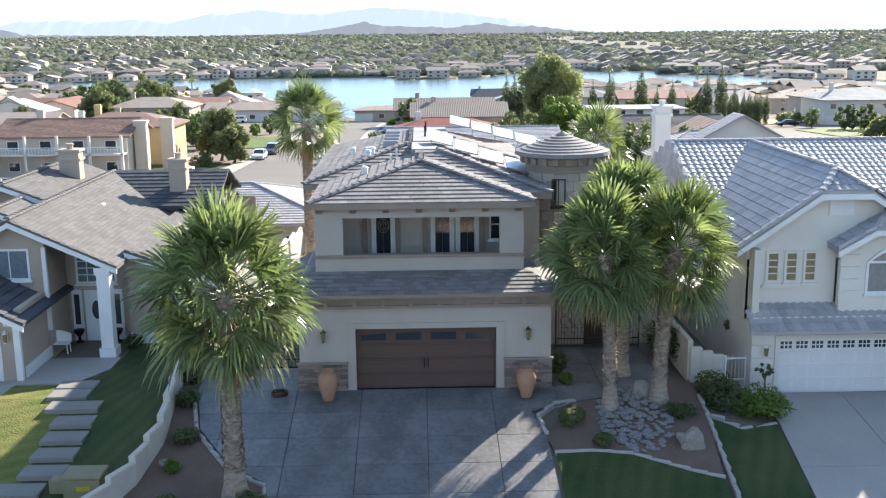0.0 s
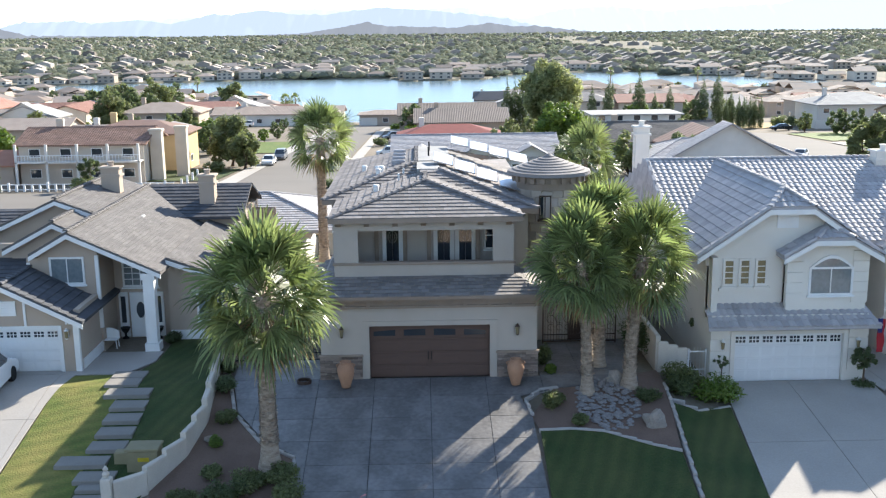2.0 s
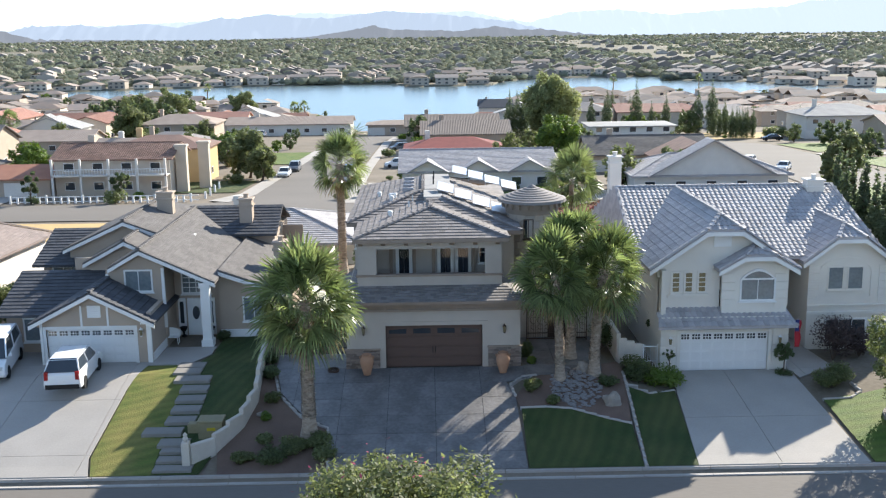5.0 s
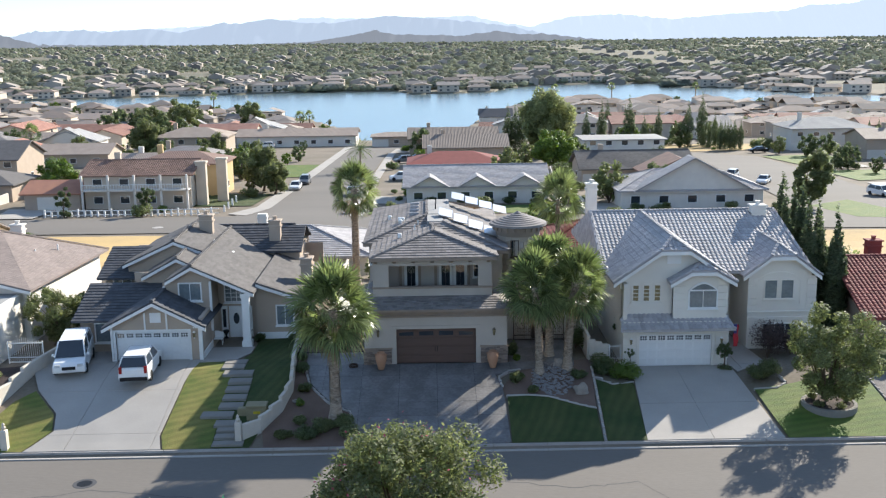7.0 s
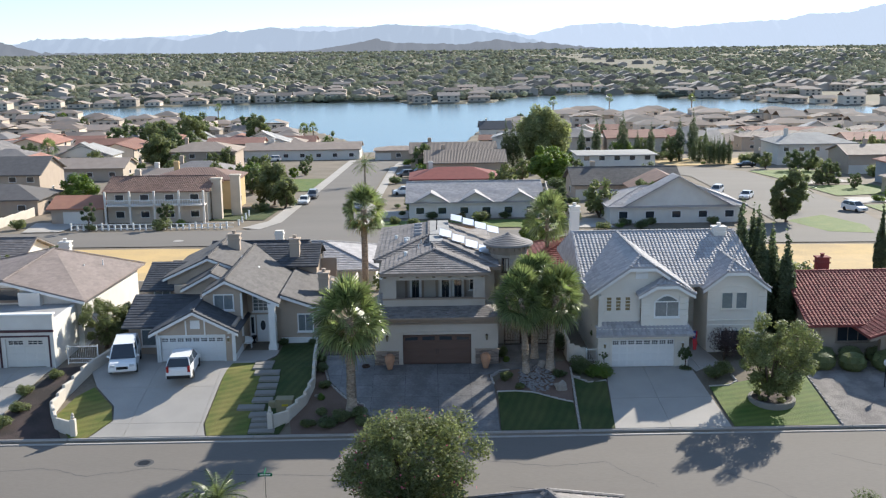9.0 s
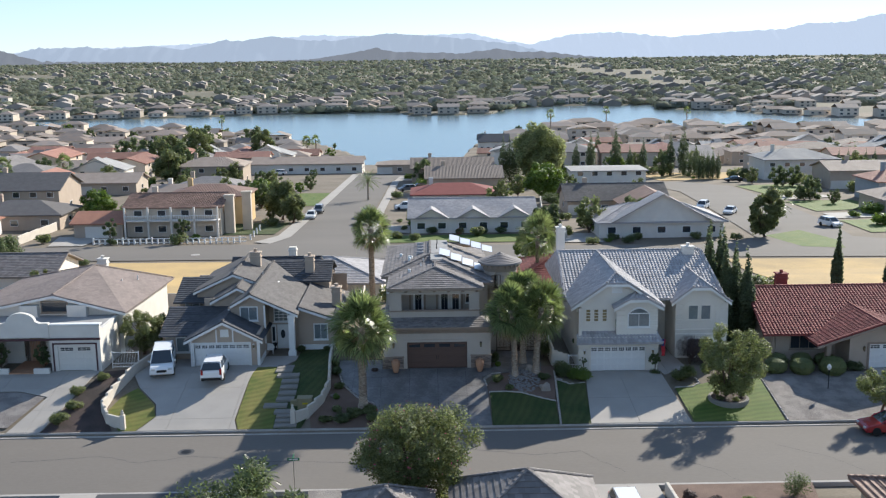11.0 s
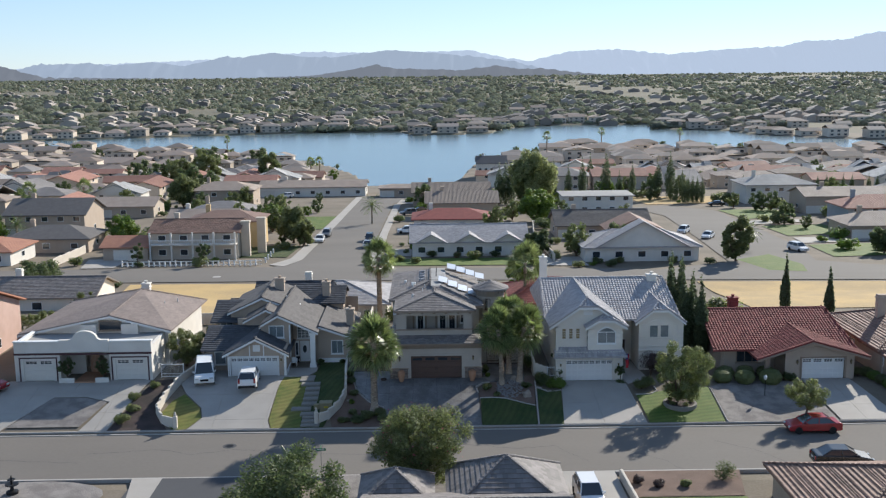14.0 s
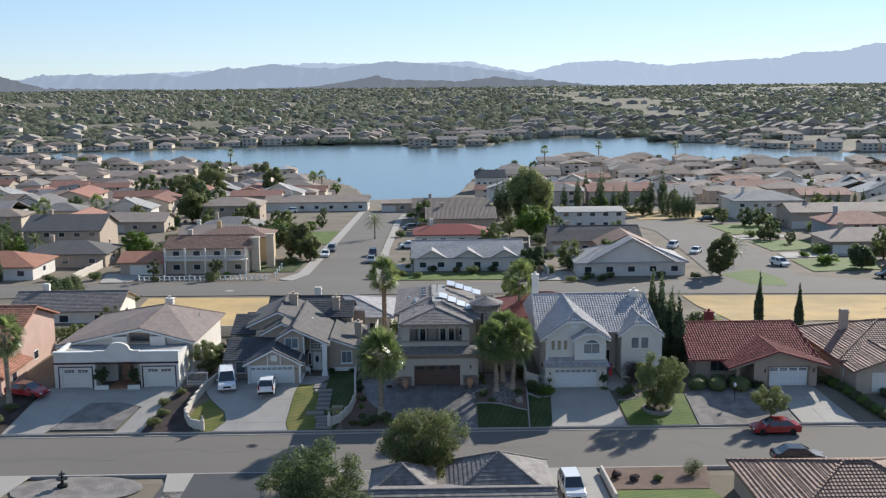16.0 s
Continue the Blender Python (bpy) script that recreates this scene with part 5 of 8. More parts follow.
    part("stripes", Shape().prism([(0.02 * math.sin(k), -k * 0.16) for k in range(10)] + [(0.3 + 0.03 * math.sin(k * 1.3), -k * 0.16) for k in reversed(range(10))], "y", -0.2, -0.19), FLAG_RED, f).location = (0, 0, 1.6)
    part("canton", Shape().box(0.0, 0.2, -0.215, -0.185, 1.0, 1.62), FLAG_BLUE, f)
    return h


right_house()


# ---- the red-roofed house and the white flat-fronted house ----
def red_house():
    h = thing("house", "single-storey house with red clay tile roof", "house")
    hip_trim(h, [(29.4, 29.7, 4.2, 17.7, -2, 1.6), (29.7, 35.0, 4.0, 4.2, -2, 1.6), (35.0, 36.7, 1.1, 1.4, -2, 1.6), (41.0, 42.0, 1.1, 1.4, -2, 1.6), (36.7, 41.0, 1.1, 1.4, 1.2, 1.6), (35.0, 35.2, 1.4, 6, -2, 1.6), (41.8, 42, 1.4, 17.5, -2, 1.6), (30, 42, 17.5, 17.7, -2, 1.6)], STUCCO_TAN)
    garage_door(h, 36.7, 41.0, 1.25, -0.95, 1.2, WHITE, lights=4, label="plain white garage door")
    part("door_trim", Shape().box(36.52, 36.7, 1.03, 1.2, -0.95, 1.36).box(41.0, 41.18, 1.03, 1.2, -0.95, 1.36).box(36.7, 41, 1.03, 1.2, 1.2, 1.36), STUCCO_TRIM, h)
    roof(h, [[(28.2, 2.8, 1.65), (42.9, 2.8, 1.65), (42.3, 10.4, 4.2), (28.8, 10.4, 4.2)], [(43.4, 18.5, 1.7), (28.2, 18.5, 1.7), (28.8, 10.4, 4.2), (42.3, 10.4, 4.2)], [(42.9, 2.8, 1.65), (43.4, 18.5, 1.7), (42.3, 10.4, 4.2)]], TILE_RED, TILE_RED, thick=0.14, barrel=0.06, width=0.3, course=0.36, caps=[((28.8, 10.4, 4.2), (42.3, 10.4, 4.2)), ((42.3, 10.4, 4.2), (42.9, 2.8, 1.65))])
    roof(h, [[(31.9, 8.5, 1.4), (31.9, 0.2, 1.4), (37.4, 0.2, 3.2), (37.4, 8.5, 3.2)], [(43.2, 0.2, 1.5), (43.2, 8.5, 1.5), (37.4, 8.5, 3.2), (37.4, 0.2, 3.2)]], TILE_RED, TILE_RED, thick=0.14, barrel=0.06, width=0.3, course=0.36, caps=[((37.4, 0.2, 3.2), (37.4, 8.5, 3.2)), ((31.9, 0.2, 1.4), (37.4, 0.2, 3.2)), ((43.2, 0.2, 1.5), (37.4, 0.2, 3.2))])
    part("gable_wall", Shape().prism([(35.0, 1.25), (42.0, 1.25), (42.0, 1.7), (37.4, 3.0), (35.0, 2.25)], "y", 1.088, 1.35), STUCCO_TAN, h)
    for xa, za in ((31.9, 1.4), (43.2, 1.5)):
        part("barge_board", Shape().prism([(xa, za - 0.3), (37.4, 2.9), (37.4, 3.1), (xa, za - 0.1)], "y", 0.14, 0.19), STUCCO_TRIM, h)
    part("porch_post", Shape().box(32.9, 33.3, 0.7, 1.1, -2, 1.5), STUCCO_TRIM, h)
    window(h, 31.0, 33.4, 4.0, 0.1, 1.3, 3, 1, STUCCO_TRIM, GLASS)
    chimney(h, 33.4, 13.9, 2, 4.6, TILE_RED, 1.0, 0.8)
    for x in (36.2, 41.6):
        wall_lamp(x, 1.08, 0.8)


red_house()


def white_house():
    h = thing("house", "white stucco house with flat parapet front, two garages and courtyard gate", "house")
    hip_trim(h, [(-42.0, -41.15, 1.6, 2.0, -2, 3.8), (-38.2, -37.5, 1.6, 2.0, -2, 3.8), (-41.15, -38.2, 1.6, 2.0, 1.95, 3.8), (-32.6, -32.0, 1.6, 2.0, -2, 3.8), (-29.1, -28.4, 1.6, 2.0, -2, 3.8), (-32.0, -29.1, 1.6, 2.0, 1.95, 3.8),
                 (-42.0, -41.7, 2.0, 7.0, -2, 3.6), (-28.7, -28.4, 2.0, 14, -2, 3.3), (-37.5, -35.9, 4.4, 4.6, -2, 3.1), (-34.0, -32.6, 4.4, 4.6, -2, 3.1), (-37.8, -37.5, 2.0, 4.6, -2, 3.1), (-32.6, -32.3, 2.0, 4.6, -2, 3.1),
                 (-43.0, -28.0, 7, 7.2, -2, 3.4), (-43.0, -42.7, 7.2, 23, -2, 3.1), (-28.3, -28.0, 7.2, 22.4, -2, 3.1), (-42.7, -28.3, 22.2, 22.4, -2, 3.1)], STUCCO_PALE)
    part("parapet_arch", Shape().prism([(-37.5, 2.75), (-32.6, 2.75), (-32.6, 4.0), (-33.35, 4.0)] + [(-34.9 + 1.2 * math.cos(a), 4.15 + 0.75 * math.sin(a)) for a in np.linspace(0.0, math.pi, 13)] + [(-36.5, 4.0), (-37.5, 4.0)], "y", 1.5, 1.9), STUCCO_PALE, h)
    part("courtyard_soffit", Shape().box(-37.5, -32.6, 1.9, 4.4, 2.95, 3.1), STUCCO_PALE, h)
    maroon = mat("maroon_trim", (0.10, 0.05, 0.055), bump=0)
    for a, b, y in ((-42.05, -37.5, 1.6), (-37.5, -32.6, 1.5), (-32.6, -28.35, 1.6)):
        part("cornice_band", Shape().box(a, b, y - 0.1, y - 0.002, 2.5, 2.68), maroon, h)
    for a, b in ((-42.1, -37.55), (-32.55, -28.3)):
        part("parapet_cap", Shape().bevel_box(a, b, 1.5, 2.1, 3.8, 3.9, 0.03), WHITE, h)
    part("parapet_cap", Shape().bevel_box(-42.1, -41.65, 2.1, 7.0, 3.6, 3.7, 0.03), WHITE, h)
    for a, b in ((-41.15, -38.2), (-32.0, -29.1)):
        garage_door(h, a, b, 1.75, -0.2, 1.95, STUCCO_PALE, lights=2, panels=4, label="pale sectional garage door")
        part("door_trim", Shape().box(a - 0.42, a - 0.3, 1.54, 1.6, -0.2, 2.25).box(b + 0.3, b + 0.42, 1.54, 1.6, -0.2, 2.25).box(a - 0.3, b + 0.3, 1.54, 1.6, 2.13, 2.25), maroon, h)
    g = part("courtyard_gate", Shape().box(-35.9, -34.0, 4.3, 4.38, 2.2, 2.4), STUCCO_TAN, h, "tan iron courtyard gate with arched top")
    for k in range(14):
        part("bar", Shape().tube((-35.85 + k * 0.138, 4.34, -0.2), (-35.85 + k * 0.138, 4.34, 2.3), 0.022), STUCCO_TAN, g)
    part("gate_door", Shape().box(-35.4, -34.5, 4.36, 4.4, -0.2, 2.1), TERRACOTTA, g)
    for a, b in ((-37.5, -36.0), (-33.9, -32.6)):
        part("planter_wall", Shape().bevel_box(a, b, 0.9, 1.2, -1.2, 0.25, 0.04), STUCCO_PALE, h)
    part("porch_floor", Shape().box(-36.0, -33.9, 0.9, 4.4, -1.0, -0.12), TERRACOTTA, h)
    part("flat_roof", Shape().box(-41.7, -28.7, 2.0, 7.0, 3.12, 3.3), ROOF_FLAT, h)
    F, K, A, B, C, D = (-33.9, 6.5, 5.3), (-33.0, 15.5, 6.1), (-43.6, 6.5, 3.35), (-27.6, 6.5, 3.6), (-27.4, 23.0, 3.1), (-43.4, 23.6, 3.1)
    roof(h, [[A, F, K], [D, A, K], [F, B, K], [B, C, K], [C, D, K]], SHINGLE_MAUVE, SHINGLE_MAUVE, thick=0.14, width=0.5, course=0.25, lift=0.012, caps=[(F, K), (C, K), (D, K)])
    part("gable_wall", Shape().prism([(-43.0, 3.3), (-28.0, 3.3), (-28.0, 3.55), (-33.9, 5.12), (-43.0, 3.35)], "y", 6.985, 7.25), STUCCO_PALE, h)
    for (xa, za) in ((A[0], A[2]), (B[0], B[2])):
        part("barge_board", Shape().prism([(xa, za - 0.3), (F[0], F[2] - 0.3), (F[0], F[2] - 0.1), (xa, za - 0.1)], "y", 6.44, 6.49), WHITE, h)
    for a, b in ((-36.9, -35.3), (-32.7, -31.0)):
        part("clerestory_pier", Shape().box(a, b, 6.3, 6.98, 3.3, 4.35), STUCCO_PALE, h)
    window(h, -35.1, -32.9, 6.95, 3.65, 4.55, 1, 1, STUCCO_TRIM, GLASS)
    chimney(h, -34.0, 21.0, 3.6, 5.6, STUCCO_PALE, 0.9, 0.8)
    for x, y in ((-31.2, 12), (-30.2, 14.5), (-36.5, 9.5), (-38, 12), (-38.5, 10), (-29.4, 17)):
        part("roof_pipe", Shape().tube((x, y, 3.6), (x, y, 5.45 - 0.2 * abs(x + 33)), 0.06), WHITE, h)


white_house()


# ---- yards and drives, lot by lot ----
slabs("driveway", [(-8.3, 2.6), (-8.2, 0.2), (-7.6, -2.4), (-6.3, -4.4), (-5.0, -5.4), (-4.7, -8.85), (4.0, -8.85), (3.95, -3.2), (3.6, -1.6), (5.2, -1.0), (5.0, 0.2), (4.5, -0.02), (-4.55, -0.02), (-4.55, 2.6)], STAMPED, 0.05,
      "dark grey stamped concrete driveway in large slabs", [-9, -6.9, -4.6, -2.3, 0.0, 2.3, 4.6, 6], [-9, -7.5, -6.0, -4.5, -3.0, -1.5, 0.0, 1.5, 3])
slabs("path", [(4.9, -1.0), (8.6, -0.6), (9.0, 5.0), (4.6, 5.0), (4.6, 0.0)], STAMPED, 0.045, "stamped concrete path to the front entry", [4, 6.3, 8.6, 10], [-2, 0.5, 2.5, 5.2])
drape("planting_bed", [(4.1, -3.95), (3.9, -3.0), (5.0, -1.1), (6.2, -0.9), (9.6, 0.6), (9.7, -1.0), (9.2, -5.4), (8.2, -5.0), (6.6, -4.1), (5.4, -3.9)], BARK_DIRT, 0.02, "red-brown gravel planting bed below the palms", "garden bed")
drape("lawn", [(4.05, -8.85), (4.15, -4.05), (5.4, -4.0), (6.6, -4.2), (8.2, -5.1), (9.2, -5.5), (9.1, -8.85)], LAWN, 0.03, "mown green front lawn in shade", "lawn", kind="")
drape("lawn", [(9.3, -8.85), (9.7, -2.2), (10.6, -2.3), (12.1, -1.7), (11.5, -8.85)], LAWN, 0.03, "mown green lawn strip beside the driveway", "lawn", kind="")
slabs("driveway", [(11.5, -8.85), (12.2, -1.7), (12.4, 0.6), (18.6, 0.6), (18.9, -0.6), (21.2, 1.0), (20.6, 8.0), (18.7, 8.0), (18.7, -0.5), (19.1, -8.85)], CONCRETE, 0.04, "pale concrete driveway with control joints", [10, 15.2, 19.3, 23], [-10, -4.6, 0.7, 9])
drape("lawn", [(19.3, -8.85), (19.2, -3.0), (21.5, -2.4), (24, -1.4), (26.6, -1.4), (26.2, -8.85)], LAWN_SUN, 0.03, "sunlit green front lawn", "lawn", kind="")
drape("gravel_yard", [(26.5, -8.85), (26.9, -1.2), (29, 0.6), (36.3, 0.4), (36.6, -8.85)], GRAVEL, 0.02, "grey gravel yard", "gravel")
slabs("driveway", [(36.8, -8.85), (36.6, 1.1), (41.4, 1.1), (42.4, -8.85)], CONCRETE, 0.04, "pale concrete driveway", [36, 39.2, 43], [-9, -5.5, -2, 1.2])
slabs("driveway", [(-22.7, -8.85), (-21.7, -6.8), (-22.2, -4.9), (-24.2, -2.2), (-25.3, 0.2), (-25.2, 4.2), (-20.9, 4.2), (-20.9, 2.1), (-15.1, 2.1), (-15.0, 4.6), (-12.2, 4.6), (-12.2, 3.2), (-13.1, 1.5), (-15.2, 1.5), (-15.5, -1.5), (-15.6, -7.4), (-15.2, -8.85)], CONCRETE, 0.04, "pale concrete driveway", [-26, -20.5, -15.8, -12], [-9, -7.2, -2.5, 1.6, 5])
drape("lawn", [(-24.0, -8.85), (-25.8, -6.0), (-25.2, -3.5), (-24.3, -2.3), (-22.3, -5.0), (-21.8, -6.8), (-22.8, -8.85)], LAWN_DRY_SUN, 0.03, "curved sunlit lawn beside the driveway", "lawn", kind="")
drape("lawn", [(-15.1, -8.85), (-15.5, -7.4), (-15.4, 1.4), (-12.9, 1.4), (-12.7, -2), (-12.5, -8.85)], LAWN_DRY_SUN, 0.03, "sunlit lawn between driveway and steps", "lawn", kind="")
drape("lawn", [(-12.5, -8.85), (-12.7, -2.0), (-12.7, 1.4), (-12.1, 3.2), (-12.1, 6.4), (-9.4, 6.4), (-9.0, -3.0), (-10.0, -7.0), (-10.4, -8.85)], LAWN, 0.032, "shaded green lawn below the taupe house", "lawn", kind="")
drape("planting_bed", [(-9.6, -8.85), (-9.9, -7.2), (-8.7, -3.0), (-8.9, 6.0), (-8.4, 2.0), (-8.3, 0.2), (-7.7, -2.5), (-6.4, -4.5), (-5.1, -5.5), (-4.8, -8.85)], BARK_DIRT, 0.02, "red-brown gravel planting bed beside the wall", "garden bed")
drape("gravel_yard", [(-29.8, -8.85), (-28.0, 1.4), (-25.6, 2.0), (-26.2, -5.5), (-24.5, -8.85)], MULCH, 0.02, "dark mulch strip along the wall", "garden bed")
slabs("driveway", [(-43.8, -8.85), (-42.6, 1.7), (-28.4, 1.7), (-29.9, -8.85), (-32.4, -8.85), (-31.2, -3.4), (-33.8, -2.4), (-36.8, -2.4), (-39.4, -8.2), (-39.6, -8.85)], CONCRETE, 0.04, "pale concrete forked driveway", [-45, -39, -35.3, -31, -28], [-9, -5.5, -2, 2])
drape("gravel_yard", [(-39.2, -8.1), (-32.6, -8.1), (-31.4, -3.5), (-33.8, -2.6), (-36.8, -2.6)], GRAVEL, 0.05, "island of dark gravel in the driveway", "gravel")
drape("planting_bed", [(-47.5, -8.85), (-43.9, -8.85), (-42.8, 2), (-45.0, 2)], MULCH, 0.02, "dark mulch bed with shrubs", "garden bed")
drape("lot", [(-47, 29), (-20, 29), (-15, 67), (-50, 68)], STRAW, 0.03, "vacant lot of dry straw-coloured grass", "field", step=4)
drape("lot", [(44, 38), (74, 38), (78, 62.5), (43, 64.5)], STRAW, 0.03, "vacant lot of dry straw-coloured grass", "field", step=4)


def edging(name, pts, m, w, h, label, cat, rise=None, piece=0.6):
    """A run of kerbing or wall along a line, in short blocks that follow the land."""
    t = thing(name, label, cat)
    for (ax, ay), (bx, by) in zip(pts, pts[1:]):
        L = math.hypot(bx - ax, by - ay)
        n = max(1, round(L / piece))
        for k in range(n):
            mx, my = ax + (bx - ax) * (k + 0.5) / n, ay + (by - ay) * (k + 0.5) / n
            z = G(mx, my)
            b = part("block", Shape().bevel_box(-L / n / 2 - 0.01, L / n / 2 + 0.01, -w / 2, w / 2, -0.25, h, min(0.04, w / 4)), m, t)
            b.matrix_basis = pose(mx, my, z, 0, 0, math.degrees(math.atan2(by - ay, bx - ax)))
    return t


edging("garden_edging", [(4.1, -4.0), (5.4, -3.95), (6.6, -4.15), (8.2, -5.05), (9.2, -5.5)], KERB, 0.14, 0.09, "low curved concrete edging round a bed", "edging")
edging("garden_edging", [(9.2, -8.85), (9.6, -2.0), (9.65, -0.6)], KERB, 0.14, 0.09, "low straight concrete edging between lawns", "edging")
edging("garden_edging", [(9.7, -1.8), (10.6, -2.35), (12.1, -1.75)], KERB, 0.14, 0.09, "low curved concrete edging round a shrub bed", "edging")
edging("garden_edging", [(3.95, -3.0), (3.8, -1.9), (4.4, -1.2), (5.2, -0.95)], KERB, 0.14, 0.1, "low curved concrete edging beside the drive", "edging")
edging("garden_edging", [(-8.35, 0.2), (-7.7, -2.5), (-6.4, -4.5), (-5.05, -5.5), (-4.78, -8.8)], KERB, 0.14, 0.1, "low curved concrete edging beside the drive", "edging")
edging("garden_edging", [(19.2, -3.0), (20.6, -2.9), (21.4, -2.2), (21.3, -1.2)], KERB, 0.14, 0.09, "low curved concrete edging round a bed", "edging")
edging("garden_edging", [(26.4, -8.85), (26.75, -1.4)], KERB, 0.14, 0.09, "low straight concrete edging beside gravel", "edging")
edging("garden_wall", [(-9.3, 9.0), (-9.1, 2.0), (-8.75, -3.0), (-9.1, -5.2), (-10.0, -7.2), (-10.9, -8.0)], BLOCK, 0.22, 0.85, "low stepped cream block wall between two lots", "wall", piece=1.3)
edging("garden_wall", [(-24.3, 9.5), (-24.6, 4.0), (-26.0, -3.6), (-26.1, -5.8), (-25.2, -7.6), (-23.9, -8.4)], BLOCK, 0.22, 0.85, "low stepped cream block wall beside the driveway", "wall", piece=1.3)
edging("garden_wall", [(9.75, 1.0), (11.0, 1.0)], BLOCK, 0.2, 1.3, "painted white block wall beside a garden gate", "wall", piece=0.4)
edging("garden_wall", [(9.75, 1.0), (9.75, 16.0)], BLOCK, 0.2, 1.5, "painted block wall between two houses", "wall", piece=1.3)


def post(x, y, h=1.15):
    t = thing("gate_post", "cream post with a small finial at the wall's end", "post", (x, y, G(x, y)), group="wall posts")
    part("shaft", Shape().bevel_box(-0.17, 0.17, -0.17, 0.17, -0.1, h, 0.04), BLOCK, t)
    part("finial", Shape().lathe([(0.05, h), (0.11, h + 0.06), (0.13, h + 0.14), (0.06, h + 0.24), (0.1, h + 0.3), (0.02, h + 0.42)], n=10), BLOCK, t)


post(-11.05, -8.1), post(-23.75, -8.5)


def garden_gate(x0, x1, y, h, label, m=DARK, scroll=True, arch=0.0):
    t = thing("gate", label, "gate", (0, 0, 0))
    z = G((x0 + x1) / 2, y) + 0.05
    part("gate_frame", Shape().box(x0, x1, y - 0.025, y + 0.025, z + 0.08, z + 0.13).box(x0, x1, y - 0.025, y + 0.025, z + 0.4, z + 0.44).box(x0, x1, y - 0.025, y + 0.025, z + h - 0.05, z + h).box(x0, x0 + 0.06, y - 0.03, y + 0.03, z, z + h + 0.1).box(x1 - 0.06, x1, y - 0.03, y + 0.03, z, z + h + 0.1), m, t)
    n = int((x1 - x0) / 0.13)
    for k in range(1, n):
        x = x0 + (x1 - x0) * k / n
        top = h + arch * math.sin(math.pi * k / n)
        part("bar", Shape().tube((x, y, z + 0.1), (x, y, z + top), 0.011, n=5), m, t)
        if scroll and k % 3 == 0:
            sc = Shape()
            for c, r in ((0.7, 0.14), (1.05, 0.19), (1.4, 0.14)):
                ring = [(x + r * math.cos(a), y - 0.01, z + c * h / 1.8 + r * math.sin(a)) for a in np.linspace(0, 5.2, 9)]
                for a, b in zip(ring, ring[1:]):
                    sc.tube(a, b, 0.012, n=4)
            part("scroll", sc, m, t)
    return t


garden_gate(-8.9, -4.55, 2.3, 1.75, "black wrought-iron scroll gate beside the house")
garden_gate(5.2, 8.6, 4.4, 2.0, "bronze wrought-iron entry gate", RUST)
garden_gate(11.05, 11.85, 1.0, 1.25, "white picket garden gate with arched top", WHITE, False, 0.18)
garden_gate(-27.7, -25.4, 2.2, 1.4, "white iron side gate with arched top", WHITE, False, 0.35)

# stepping pads through the lawn
for k in range(9):
    y = 1.2 - k * 0.95
    x = (-12.7, -12.7, -12.2, -11.95, -11.95, -11.95, -12.0, -12.6, -11.9)[k]
    w = 1.05 if k in (2, 7) else 0.8
    st = thing("step", "weathered grey concrete stepping pad in the lawn", "step", (x, y, G(x, y)), group="stepping pads")
    part("pad", Shape().bevel_box(-w, w * 0.75, -0.42, 0.42, -0.15, 0.12, 0.02), PAD_CONCRETE, st)
for k in range(3):
    y = -7.0 - k * 0.7
    st = thing("step", "weathered grey concrete stepping pad in the lawn", "step", (-11.6, y, G(-11.6, y)), group="stepping pads")
    part("pad", Shape().bevel_box(-0.85, 0.85, -0.31, 0.31, -0.15, 0.12, 0.02), PAD_CONCRETE, st)

u = thing("utility_box", "tan utility cabinet standing on the lawn", "utility box", (-10.4, -5.7, G(-10.4, -5.7)))
part("cabinet", Shape().bevel_box(-0.55, 0.55, -0.4, 0.4, -0.1, 0.75, 0.06), PLASTIC_TAN, u)
part("lid", Shape().bevel_box(-0.6, 0.6, -0.44, 0.44, 0.755, 0.83, 0.03), PLASTIC_TAN, u)
part("warning_label", Shape().box(-0.15, 0.25, -0.408, -0.402, 0.35, 0.5), mat("yellow_label", (0.55, 0.42, 0.03), bump=0), u)
u = thing("utility_box", "small tan utility pedestal on the lawn", "utility box", (-11.3, -5.4, G(-11.3, -5.4)))
part("cabinet", Shape().bevel_box(-0.25, 0.25, -0.2, 0.2, -0.1, 0.45, 0.05), PLASTIC_TAN, u)

rnd = random.Random(11)
ROCK_MESHES = []
for k in range(330):
    a, q = rnd.uniform(0, 6.283), math.sqrt(rnd.random())
    x, y = 6.75 + 1.25 * q * math.cos(a) + 0.25, -2.2 + 1.9 * q * math.sin(a)
    if k < 260:
        s = rnd.uniform(0.08, 0.2)
        if k < 6:
            pr = [(s * 0 + 0.35, 0), (1.0, 0.25), (0.9, 0.5), (0.45, 0.68)]
            ROCK_MESHES.append(Shape().lathe([(r * rnd.uniform(0.8, 1.1), h) for r, h in pr], n=7).mesh("river_rock", ROCK))
        o = tagged(new("river_rock", ROCK_MESHES[k % len(ROCK_MESHES)]), "smooth grey river stone in the planting bed", "stone", "river stones")
        o.matrix_basis = pose(x, y, G(x, y) + 0.0, 0, 0, rnd.uniform(0, 360)) @ Matrix.Diagonal((s, s * rnd.uniform(0.6, 0.9), s * 0.9, 1))


